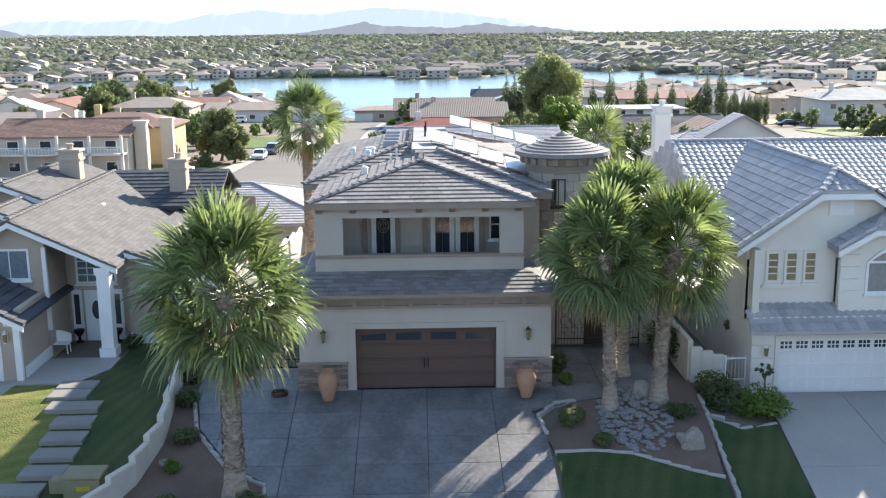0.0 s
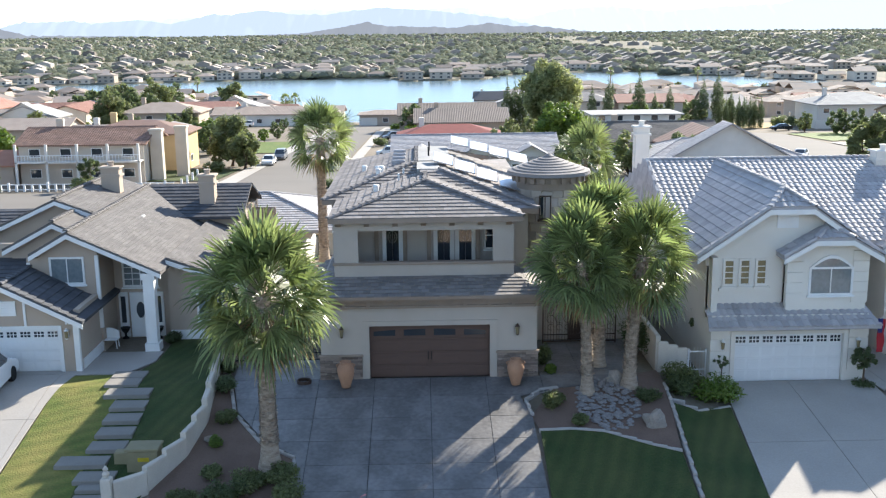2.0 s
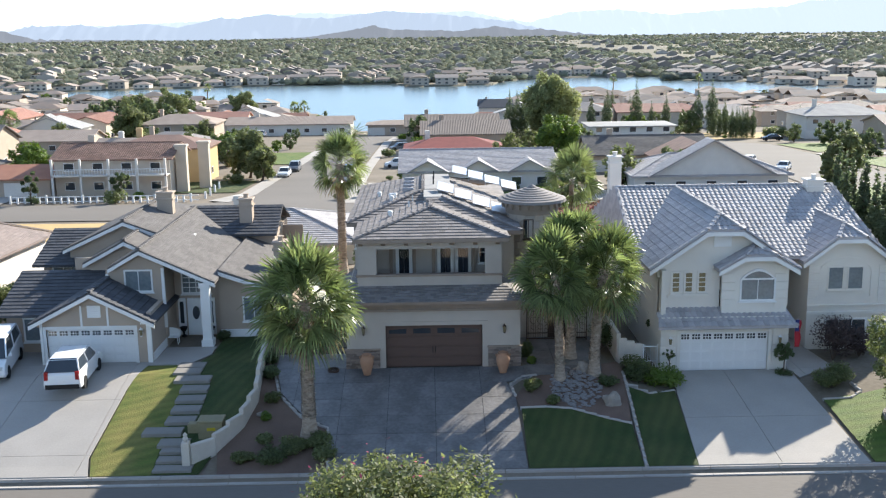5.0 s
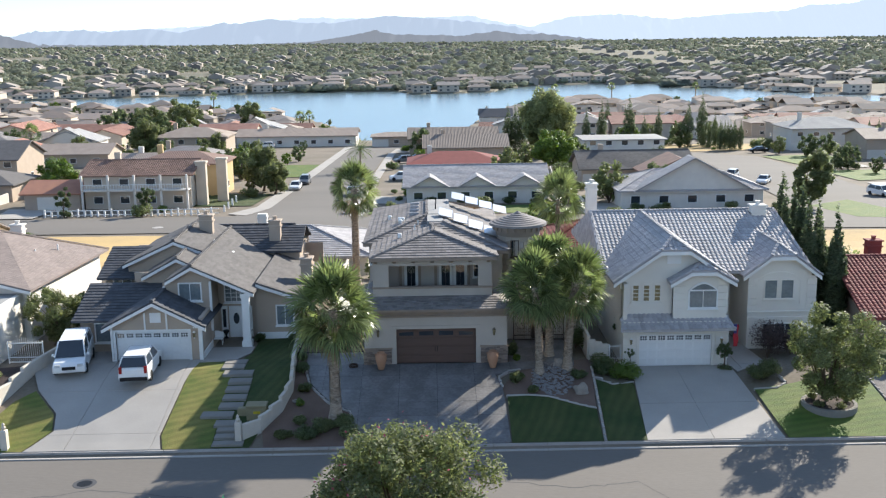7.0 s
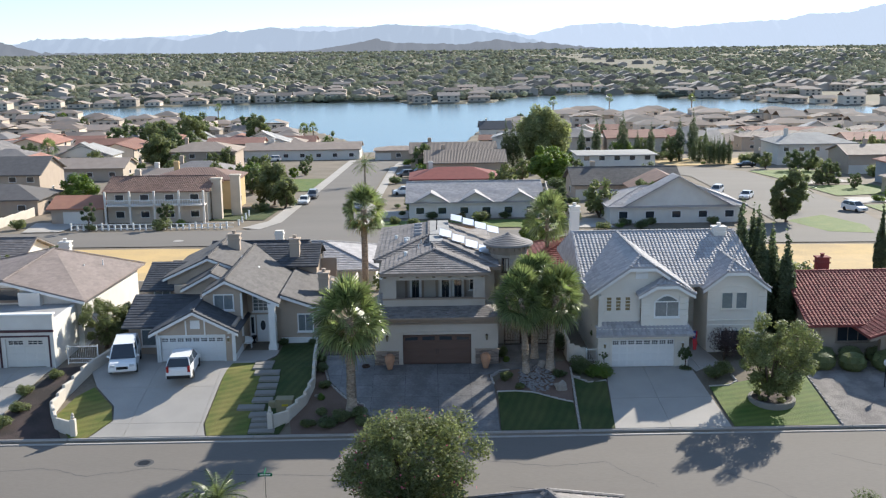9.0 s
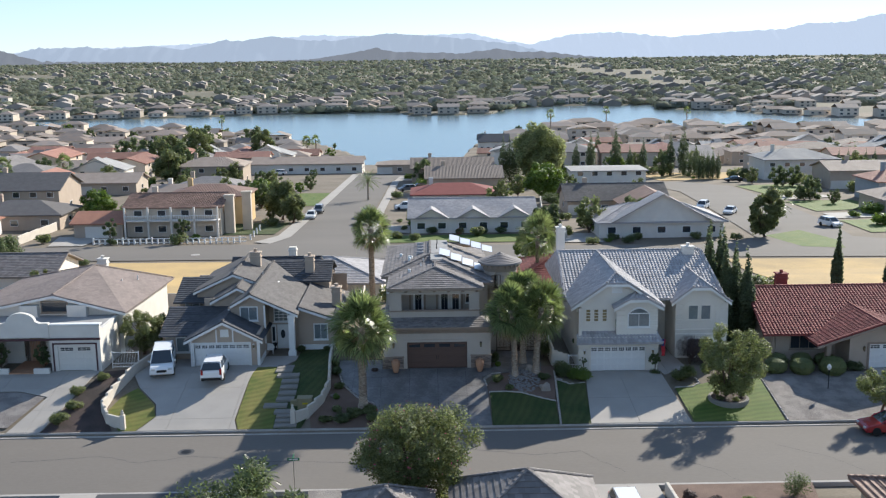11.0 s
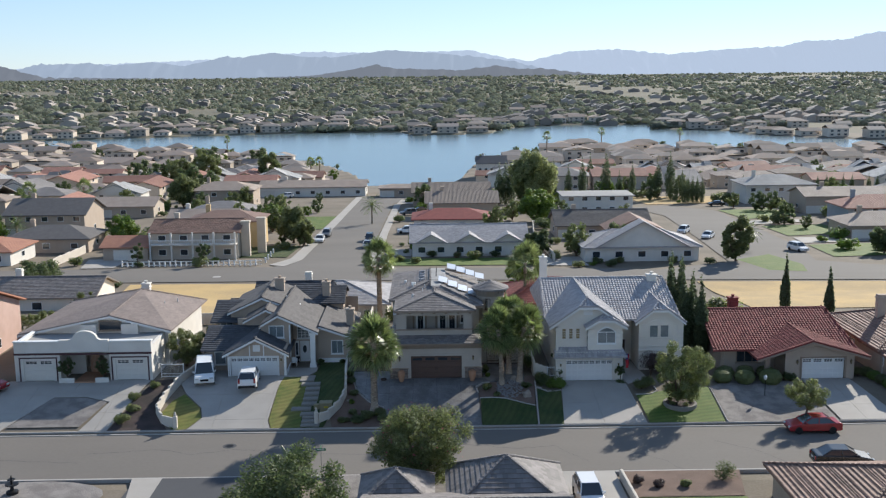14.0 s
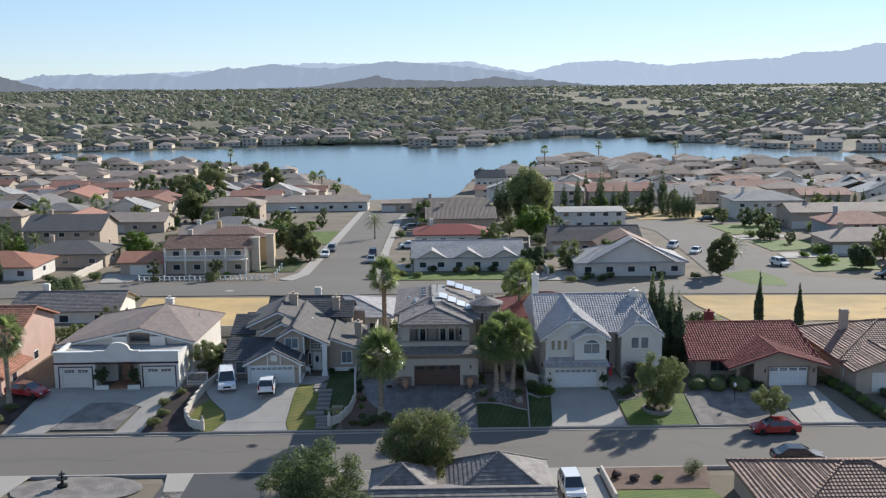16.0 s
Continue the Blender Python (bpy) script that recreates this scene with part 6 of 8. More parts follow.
def boulder(x, y, sx, sy, h, seed):
    rr = random.Random(seed)
    bm = bmesh.new()
    bmesh.ops.create_icosphere(bm, subdivisions=3, radius=1)
    for v in bm.verts:
        v.co *= 0.85 + 0.4 * noise.noise(v.co * 1.4 + Vector((seed, 0, 0)))
        v.co.x, v.co.y, v.co.z = v.co.x * sx, v.co.y * sy, max(v.co.z, -0.3) * h
    me = bpy.data.meshes.new("boulder")
    bm.to_mesh(me)
    bm.free()
    me.materials.append(BOULDER)
    o = tagged(new("boulder", me), "rough tan boulder in the planting bed", "boulder")
    o.location = (x, y, G(x, y) + 0.05)


boulder(8.6, -3.7, 0.55, 0.4, 0.6, 3), boulder(7.6, -0.6, 0.45, 0.3, 0.5, 8), boulder(-9.3, -5.0, 0.3, 0.25, 0.15, 5), boulder(-8.3, -4.2, 0.35, 0.25, 0.12, 6)

# ---- plants near the houses ----
fan_palm(-5.85, -5.9, 6.45, 1.5, 1, 84, 20, r=0.27, label="tall fan palm with green crown beside the driveway")
fan_palm(6.35, -1.35, 5.5, 1.25, 2, 66, 20, lean=(-0.35, 0), r=0.2, label="fan palm with dry lower fronds in the planting bed")
fan_palm(8.15, -0.9, 5.5, 1.3, 3, 70, 12, lean=(0.45, 0), r=0.23, label="fan palm with thick shaggy trunk in the planting bed")
fan_palm(7.25, 1.2, 5.9, 1.3, 4, 60, 14, r=0.22, label="taller fan palm behind two others")
fan_palm(-6.8, 26, 8.6, 1.35, 5, 56, 8, r=0.28, label="fan palm standing behind the houses")
fan_palm(12.2, 36, 7.0, 1.6, 6, 40, 0, r=0.2, label="fan palm rising behind the roof")
fan_palm(-45.6, -2.0, 7.4, 1.3, 7, 50, 8, r=0.22, label="slender fan palm beside a driveway")
for x, y, r, h, m, lab in ((4.9, -2.4, 0.65, 0.75, LEAF, "leafy green shrub in the planting bed"), (5.7, -3.6, 0.4, 0.45, LEAF_GREY, "small flowering sage in the planting bed"), (8.7, -2.0, 0.6, 0.6, LEAF_DARK, "spiky green succulent in the planting bed"),
                           (10.6, -0.4, 1.0, 1.25, LEAF, "dense green hedge shrub beside the gate"), (11.6, -1.0, 1.15, 1.2, LEAF_BRIGHT, "dense green hedge shrub with pale flowers"), (10.3, -1.2, 0.7, 0.9, LEAF_DARK, "dense green hedge shrub by the gate"),
                           (9.2, 3.0, 0.9, 1.7, LEAF_DARK, "dark shrub by the entry"), (4.95, 1.5, 0.4, 1.1, LEAF_DARK, "narrow dark shrub by the wall"), (5.0, 0.4, 0.35, 0.5, LEAF_BRIGHT, "small bright shrub by the wall"),
                           (-8.0, -3.1, 0.5, 0.6, LEAF, "rounded shrub in the gravel bed"), (-8.0, -4.6, 0.4, 0.45, LEAF_BRIGHT, "yellow-green shrub in the gravel bed"), (-8.3, -1.0, 0.6, 0.8, LEAF_DARK, "rounded dark shrub by the wall"),
                           (-8.5, 1.2, 0.5, 0.8, LEAF_DARK, "rounded dark shrub by the wall"), (-7.9, -6.4, 0.5, 0.5, LEAF_GREY, "grey-green shrub in the gravel bed"), (-6.3, -7.2, 0.9, 0.7, LEAF, "low spreading green shrub by the drive"),
                           (-7.2, -8.0, 0.85, 0.8, LEAF_DARK, "low spreading green shrub by the drive"), (-5.3, -6.7, 0.7, 0.6, LEAF, "low spreading green shrub by the drive"), (-4.9, -7.9, 0.75, 0.7, LEAF_GREY, "grey-green spiky shrub by the drive"),
                           (-8.6, -7.9, 0.6, 0.6, LEAF, "low green shrub in the gravel bed"), (-12.0, 6.0, 0.5, 0.55, LEAF_DARK, "clipped round dark shrub by the house"), (-9.8, 6.0, 0.4, 0.5, LEAF_DARK, "clipped round dark shrub by the house"),
                           (20.0, -1.6, 0.9, 0.9, LEAF, "green shrub beside the driveway"), (20.8, -0.9, 0.9, 1.0, LEAF, "green shrub beside the driveway"), (21.7, 2.2, 1.45, 2.6, LEAF_PURPLE, "tall purple-leaved shrub by the house"),
                           (23.4, 2.8, 1.0, 1.9, LEAF_PURPLE, "tall purple-leaved shrub by the house"), (-29.0, -3.0, 0.7, 0.8, LEAF_GREY, "grey-green desert shrub in the mulch"), (-28.4, -5.4, 0.8, 0.8, LEAF_GREY, "grey-green desert shrub in the mulch"),
                           (-28.9, -7.2, 0.9, 0.9, LEAF_GREY, "grey-green desert shrub in the mulch"), (-27.6, -0.6, 0.6, 0.7, LEAF_GREY, "grey-green desert shrub in the mulch"), (-45.4, -6.6, 1.1, 0.9, LEAF_GREY, "grey-green desert shrub in mulch"), (-44.6, -3.6, 0.8, 0.8, LEAF_GREY, "grey-green desert shrub in mulch"), (-47.5, -5.5, 1.0, 0.9, LEAF_GREY, "grey-green desert shrub in mulch"),
                           (35.4, 0.6, 0.8, 0.9, LEAF_DARK, "dark shrub beside the garage"), (46.5, 0.2, 0.9, 1.0, LEAF_DARK, "clipped shrub before the house"), (42.8, 2.0, 0.7, 1.0, LEAF, "green shrub beside the driveway")):
    shrub(x, y, r, h, int(x * 31 + y * 7) & 1023, m, int(900 + 1500 * r), 0.045 + 0.02 * r, lab)
for k, (x, y, r) in enumerate(((28.6, 0.6, 1.15), (30.7, 0.2, 1.2), (33.2, 0.0, 1.35), (29.4, 2.4, 1.0), (31.4, 2.2, 1.05), (33.4, 2.2, 1.0))):
    shrub(x, y, r, r * 1.15, 60 + k, LEAF_GREY, 3500, 0.05, "large clipped dome shrub by the red-roofed house", "topiary", "dome shrubs", dome=True)
for k in range(9):
    shrub(43.7 + 0.25 * k, 2.0 - k * 1.25, 0.85, 0.95, 80 + k, LEAF_BRIGHT if k % 2 else LEAF, 2200, 0.05, "clipped hedge shrub beside the driveway", "hedge", "hedge shrubs", dome=True)
for k in range(7):
    shrub(48.0 + 0.2 * k, 0.5 - k * 1.4, 0.9, 0.9, 95 + k, LEAF, 2200, 0.05, "clipped hedge shrub beside the driveway", "hedge", "hedge shrubs", dome=True)
tree(22.9, -5.2, 6.3, 2.75, 21, LEAF_GREY, 24000, 0.085, 0.13, 0.06, 46, "leafy young shade tree in a ringed planter")
tree(33.6, -8.3, 3.7, 2.2, 22, LEAF_GREY, 8000, 0.08, 0.1, 0.3, 18, "small spreading tree by the kerb")
tree(-26.2, 6.5, 4.4, 2.3, 23, LEAF, 12000, 0.08, 0.13, 0.15, 24, "dense green tree by the wall")
tree(-24.9, 9.5, 3.4, 1.5, 24, LEAF_DARK, 5000, 0.08, 0.1, 0.15, 14, "dense green shrub tree by the wall")
street_tree = tree(-1.5, -23.0, 7.4, 3.9, 25, LEAF, 38000, 0.095, 0.17, 0.1, 60, "broad leafy street tree with a few pink blossoms by the kerb")
blooms = Shape()
leaf_cloud(blooms, [(0, 0, 4.1, 3.5, 3.1)], 200, 0.07, random.Random(31), 0.85)
part("blossoms", blooms, FLOWER, street_tree)
tree(-8.4, -44.0, 11.6, 3.9, 26, LEAF_DARK, 44000, 0.1, 0.24, 0.2, 70, "dense dark-green tree in a front yard")
tree(12.4, 3.6, 3.2, 0.9, 27, LEAF_DARK, 2600, 0.06, 0.05, 0.15, 10, "loose dark climber between the houses")
tree(12.25, 0.0, 1.6, 0.35, 28, LEAF_DARK, 500, 0.05, 0.03, 0.5, 10, "thin standard rose beside the garage")
tree(18.2, -0.1, 1.75, 0.6, 29, LEAF_DARK, 2200, 0.05, 0.04, 0.5, 18, "small clipped standard tree beside the garage")
shrub(18.2, -0.1, 0.5, 0.35, 47, LEAF_DARK, 700, 0.05, "low green planting round a standard tree")
for x, y, h in ((26.6, 9.2, 9.8), (27.6, 9.6, 9.0), (28.4, 8.4, 9.4), (27.3, 12.5, 10.6), (28.4, 12.0, 9.4), (26.8, 15.5, 10.8), (28.0, 16.0, 10.0), (25.9, 12.0, 10.2), (42.6, 23, 9.0), (46.8, 20, 8.2)):
    cypress(x, y, h, 0.85 if x < 40 else 0.6, int(x * 13 + y), z=lerp(LOT, x) - 0.2)
pl = thing("tree_planter", "low round planter of stacked grey blocks", "planter", (22.9, -5.2, G(22.9, -5.2)))
for k in range(30):
    a = k * 12
    b = part("block", Shape().bevel_box(-0.16, 0.16, -0.12, 0.12, -0.25, 0.24, 0.03), PAD_CONCRETE, pl)
    b.matrix_basis = pose(1.45 * math.cos(radians(a)), 1.45 * math.sin(radians(a)), 0, 0, 0, a + 90)
part("soil", Shape().lathe([(1.4, -0.2), (1.4, 0.2), (0.2, 0.26)], n=20), MULCH, pl)
for k in range(5):
    shrub(22.9 + 1.0 * math.cos(k * 1.25), -5.2 + 1.0 * math.sin(k * 1.25), 0.35, 0.45, 120 + k, LEAF, 500, 0.05, "small plant in the tree planter", z=G(22.9, -5.2) + 0.22)

for x in (-36.75, -33.2):
    tree(x, 1.3, 2.5, 0.85, int(-x), LEAF_DARK, 5000, 0.06, 0.08, 0.2, 26, "dense clipped tree in a planter before the courtyard", z=-0.2)

# ---- street furniture ----
sp = thing("street_sign", "green street-name sign on a thin metal post", "sign", (-9.2, -21.4, -1.8))
part("sign_post", Shape().tube((0, 0, 0), (0, 0, 2.7), 0.03), ALU, sp)
part("sign_plate", Shape().box(-0.38, 0.38, -0.01, 0.01, 2.72, 2.9), SIGN_GREEN, sp)
part("sign_plate", Shape().box(-0.01, 0.01, -0.38, 0.38, 2.91, 3.08), SIGN_GREEN, sp)
part("text_bar", Shape().box(-0.28, 0.28, -0.016, -0.012, 2.78, 2.85), WHITE, sp)
mh = thing("manhole", "round iron manhole cover set in the street", "manhole", (-18.1, -12.6, -1.93))
part("cover", Shape().lathe([(0.38, 0.0), (0.38, 0.012), (0.32, 0.014)], n=24), DARK, mh)
part("collar", Shape().lathe([(0.6, 0.002), (0.58, 0.008), (0.4, 0.008)], n=24), ASPHALT_DARK, mh)
mh = thing("manhole", "round iron manhole cover in the back street", "manhole", (-37, 74, G(-37, 74) + 0.06))
part("cover", Shape().lathe([(0.75, 0.0), (0.75, 0.03), (0.5, 0.035)], n=24), KERB, mh)
for k, pts in enumerate(([(-30, -14), (-24, -13.2), (-21, -14.5), (-17.5, -13.4), (-12, -14.6), (-6, -15)], [(2, -13), (7, -14.2), (10, -13.6), (12.4, -17.5)], [(16, -15), (18.5, -17.2), (20.2, -20)], [(24, -13), (27, -15.5), (29, -19)], [(-44, -16), (-37, -15.2), (-30, -16)], [(4, -17), (8, -18.4), (9, -20)])):
    s = Shape()
    rr = random.Random(k)
    for (ax, ay), (bx, by) in zip(pts, pts[1:]):
        n = 8
        prev = (ax, ay)
        for q in range(1, n + 1):
            cur = (ax + (bx - ax) * q / n + rr.uniform(-0.12, 0.12), ay + (by - ay) * q / n + rr.uniform(-0.12, 0.12)) if q < n else (bx, by)
            s.face([(prev[0], prev[1] - 0.025, -1.925), (cur[0], cur[1] - 0.025, -1.925), (cur[0], cur[1] + 0.025, -1.925), (prev[0], prev[1] + 0.025, -1.925)])
            prev = cur
    tagged(part("crack_seal", s, ASPHALT_DARK), "dark tar-sealed crack in the street", "road crack", kind="structure")
for x, y, z in ((31.6, -3.2, 1.9),):
    lp = thing("yard_lamp", "black post lamp with pale globe in the gravel yard", "lamp", (x, y, G(x, y)))
    part("pole", Shape().tube((0, 0, -0.1), (0, 0, z - 0.3), 0.035), DARK, lp)
    part("globe", Shape().lathe([(0.06, z - 0.3), (0.16, z - 0.15), (0.17, z), (0.1, z + 0.12), (0.02, z + 0.18)], n=12), WHITE, lp)
bn = thing("garden_bench", "white wrought-iron garden bench on the porch", "bench", (-14.9, 5.2, -0.05))
part("seat", Shape().box(-0.5, 0.5, -0.2, 0.25, 0.4, 0.44), WHITE, bn)
part("backrest", Shape().prism([(-0.5, 0.44)] + [(-0.5 + q / 8, 0.75 + 0.15 * math.sin(math.pi * q / 8)) for q in range(9)] + [(0.5, 0.44)], "y", 0.22, 0.26), WHITE, bn)
for sx in (-0.45, 0.45):
    for sy in (-0.15, 0.2):
        part("leg", Shape().tube((sx, sy, 0), (sx * 0.93, sy, 0.4), 0.025), WHITE, bn)
for x in (-14.5, -12.9):
    pu = thing("planter_urn", "black footed urn beside the front door", "urn", (x, 6.7, -0.06), group="door urns")
    part("bowl", Shape().lathe([(0.15, 0), (0.15, 0.05), (0.05, 0.12), (0.06, 0.25), (0.18, 0.4), (0.23, 0.55), (0.2, 0.55)], n=14), DARK, pu)
hc = thing("hose", "coiled brown garden hose on the drive", "hose", (-5.2, -0.4, 0.02))
for k in range(3):
    ring = [(0.28 * math.cos(a), 0.28 * math.sin(a), 0.03 + 0.05 * k) for a in np.linspace(0, 6.283, 17)]
    s = Shape()
    for a, b in zip(ring, ring[1:]):
        s.tube(a, b, 0.025, n=5)
    part("coil", s, RUST, hc)


# ---- vehicles ----
def vehicle(x, y, rz, kind, paint, label, z=None, group=""):
    """A car, suv or van: body from a side profile with narrowing upper half, glass, wheels, lamps."""
    L, W, H = {"sedan": (4.7, 1.82, 1.45), "suv": (4.5, 1.82, 1.68), "van": (4.9, 1.95, 1.9), "truck": (5.4, 1.95, 1.85)}[kind]
    c = thing("car", label, "car", (x, y, (G(x, y) + 0.05) if z is None else z), group, rz=rz)
    a = L / 2
    hood, deck = {"sedan": (0.95, 1.0), "suv": (1.05, 1.15), "van": (1.1, 1.3), "truck": (1.1, 1.05)}[kind]
    low = [(-a, 0.45), (-a + 0.08, 0.28), (a - 0.1, 0.28), (a, 0.45), (a - 0.02, deck - 0.15), (a - 0.15, deck), (-a + 1.2, hood), (-a + 0.25, hood - 0.18), (-a, hood - 0.35)]
    cab0, cab1, t0, t1 = {"sedan": (-a + 1.15, a - 0.55, -a + 2.0, a - 1.3), "suv": (-a + 1.05, a - 0.08, -a + 1.75, a - 0.55), "van": (-a + 0.85, a - 0.05, -a + 1.7, a - 0.25), "truck": (-a + 1.2, a - 1.7, -a + 1.9, a - 1.95)}[kind]
    cabin = [(cab0, hood - 0.03), (cab1, deck - 0.03), (t1, H), (t0, H)]

    def loft(poly, w0, w1, zs):
        s = Shape()
        n = len(poly)
        for sgn in (-1, 1):
            for u, w in poly:
                k = (w - zs[0]) / (zs[1] - zs[0])
                s.v.append((u, sgn * (w0 + (w1 - w0) * max(0, min(1, k))), w))
        s.f = [tuple(range(n)), tuple(range(2 * n - 1, n - 1, -1))] + [(k, n + k, n + (k + 1) % n, (k + 1) % n) for k in range(n)]
        return s
    body = part("body", loft(low, W / 2, W / 2 - 0.06, (0.5, hood)), paint, c)
    bv = body.modifiers.new("round", "BEVEL")
    bv.width, bv.segments = 0.07, 2
    part("greenhouse", loft(cabin, W / 2 - 0.07, W / 2 - 0.24, (hood, H)), GLASS, c)
    top = part("roof_panel", loft([(t0 - 0.06, H - 0.06), (t1 + 0.06, H - 0.06), (t1 - 0.04, H + 0.015), (t0 + 0.06, H + 0.015)], W / 2 - 0.21, W / 2 - 0.26, (H - 0.06, H)), paint, c)
    for u, v in ((cab0, t0), ((cab0 + cab1) / 2 - 0.05, (t0 + t1) / 2 - 0.05), (cab1, t1)):
        for sgn in (-1, 1):
            part("pillar", Shape().tube((u, sgn * (W / 2 - 0.075), hood), (v, sgn * (W / 2 - 0.24), H - 0.02), 0.045, n=5), paint, c)
    for u in (-a + 0.85, a - 0.85):
        for sgn in (-1, 1):
            wh = part("wheel", Shape().lathe([(0.2, -0.1), (0.33, -0.1), (0.34, -0.05), (0.34, 0.05), (0.33, 0.1), (0.2, 0.1)], n=18), TYRE, c)
            wh.matrix_basis = pose(u, sgn * (W / 2 - 0.09), 0.34, 90)
            part("rim", Shape().lathe([(0.02, 0.04), (0.19, 0.02), (0.21, 0.08)] if sgn < 0 else [(0.21, -0.08), (0.19, -0.02), (0.02, -0.04)], n=14), ALU, wh)
    for sgn in (-1, 1):
        part("headlight", Shape().box(-a - 0.01, -a + 0.2, sgn * (W / 2 - 0.3) - 0.16, sgn * (W / 2 - 0.3) + 0.16, hood - 0.42, hood - 0.27), LAMP_CLEAR, c)
        part("tail_light", Shape().box(a - 0.12, a + 0.015, sgn * (W / 2 - 0.17) - 0.09, sgn * (W / 2 - 0.17) + 0.09, deck - 0.4, deck - 0.12 if kind == "sedan" else deck + 0.02), LAMP_RED, c)
        part("mirror", Shape().bevel_box(cab0 + 0.25, cab0 + 0.4, sgn * (W / 2 + 0.07) - 0.08, sgn * (W / 2 + 0.07) + 0.08, hood, hood + 0.14, 0.03), paint, c)
    part("grille", Shape().box(-a - 0.015, -a + 0.1, -0.4, 0.4, 0.5, hood - 0.4), DARK, c)
    part("bumper", Shape().box(a - 0.2, a + 0.03, -W / 2 + 0.1, W / 2 - 0.1, 0.3, 0.52), DARK if kind == "suv" else paint, c)
    part("licence_plate", Shape().box(a + 0.005, a + 0.035, -0.16, 0.16, 0.62, 0.74), WHITE, c)
    return c


vehicle(-23.1, 1.2, 101, "van", CAR_WHITE, "white minivan parked nose out on the driveway")
vehicle(-18.4, -0.5, -86, "suv", CAR_WHITE, "white compact suv parked on the driveway")
vehicle(33.3, -11.0, 0, "sedan", CAR_RED, "red sedan parked at the kerb", z=-1.93)
vehicle(32.8, -18.7, 176, "sedan", CAR_BLACK, "black sedan parked at the kerb", z=-1.93)
vehicle(11.0, -26.0, 92, "suv", CAR_WHITE, "white suv parked on a driveway across the street", z=-1.6)
vehicle(-44.2, -0.6, 160, "sedan", CAR_RED, "dark red car parked beside the house")


# ---- the neighbourhood behind ----
def block_house(name, label, x, y, w, d, eave, wall, roofm, style="gable_x", pitch=0.36, rz=0, z=None, doors=1, wins=4, upper=False, chim=True, front=0, over=0.6, tile_real=False, group=""):
    """A plainer house: walls, roof with eaves, windows, garage, chimney. Its front faces -y."""
    z = min(land(x + a * w / 2, y + b * d / 2) for a in (-1, 1) for b in (-1, 1)) if z is None else z
    h = thing("house", label, "house", (x, y, z + 0.25), group, rz=rz)
    x0, x1, y0, y1 = -w / 2, w / 2, -d / 2, d / 2
    t = 0.25
    part("wall", Shape().box(x0, x1, y0, y0 + t, -1.5, eave), wall, h)
    part("wall", Shape().box(x0, x1, y1 - t, y1, -1.5, eave), wall, h)
    a, b, c0, c1 = x0 - over, x1 + over, y0 - over, y1 + over
    if style == "hip":
        planes, caps = hip(a, b, c0, c1, eave, pitch)
        part("wall", Shape().box(x0, x0 + t, y0 + t, y1 - t, -1.5, eave), wall, h)
        part("wall", Shape().box(x1 - t, x1, y0 + t, y1 - t, -1.5, eave), wall, h)
    else:
        ax = style[-1]
        zr = eave + ((c1 - c0) if ax == "x" else (b - a)) / 2 * pitch
        planes, caps = gable(a, b, c0, c1, eave, zr, ax)
        if ax == "x":
            for xa, xb in ((x0, x0 + t), (x1 - t, x1)):
                part("gable_wall", Shape().prism([(y0 + t, -1.5), (y1 - t, -1.5), (y1 - t, eave), (0, zr - 0.25), (y0 + t, eave)], "x", xa, xb), wall, h)
        else:
            part("wall", Shape().box(x0, x0 + t, y0 + t, y1 - t, -1.5, eave), wall, h)
            part("wall", Shape().box(x1 - t, x1, y0 + t, y1 - t, -1.5, eave), wall, h)
            part("gable_wall", Shape().prism([(x0, eave), (x1, eave), (0, zr - 0.25)], "y", y0 + 0.002, y0 + t), wall, h)
    if tile_real:
        roof(h, planes, roofm, roofm, thick=0.18, caps=caps, width=0.4, course=0.4, lift=0.04)
    else:
        roof(h, planes, roofm, roofm, tiles=False, thick=0.22)
    # front gables standing proud of the long slope
    for k in range(front):
        gx = x0 + (k + 0.5) * w / front
        gw = w / front * 0.42
        zr = eave + gw * 0.55
        pl = [[(gx - gw, y0 + 3.0, eave), (gx - gw, y0 - over - 0.5, eave), (gx, y0 - over - 0.5, zr), (gx, y0 + 3.0, zr)], [(gx + gw, y0 - over - 0.5, eave), (gx + gw, y0 + 3.0, eave), (gx, y0 + 3.0, zr), (gx, y0 - over - 0.5, zr)]]
        roof(h, pl, roofm, roofm, tiles=tile_real, thick=0.16)
        part("gable_wall", Shape().prism([(gx - gw + 0.4, eave - 0.4), (gx + gw - 0.4, eave - 0.4), (gx + gw - 0.4, eave), (gx, zr - 0.2), (gx - gw + 0.4, eave)], "y", y0 - 0.35, y0 - 0.01), wall, h)
    slots = wins + doors
    for k in range(slots):
        cx = x0 + (k + 0.5) * w / slots
        if k < doors:
            g = part("garage_door", Shape().box(cx - 2.3, cx + 2.3, y0 - 0.05, y0 + 0.02, 0, 2.1), FAR_WALL2, h)
        else:
            win = part("window", Shape().box(cx - 0.75, cx + 0.75, y0 - 0.06, y0 + 0.02, 0.85, 2.05), WHITE, h)
            part("pane", Shape().box(cx - 0.66, cx + 0.66, y0 - 0.075, y0 - 0.061, 0.94, 1.96), GLASS, win)
        if upper:
            win = part("window", Shape().box(cx - 0.75, cx + 0.75, y0 - 0.06, y0 + 0.02, 3.6, 4.8), WHITE, h)
            part("pane", Shape().box(cx - 0.66, cx + 0.66, y0 - 0.075, y0 - 0.061, 3.7, 4.7), GLASS, win)
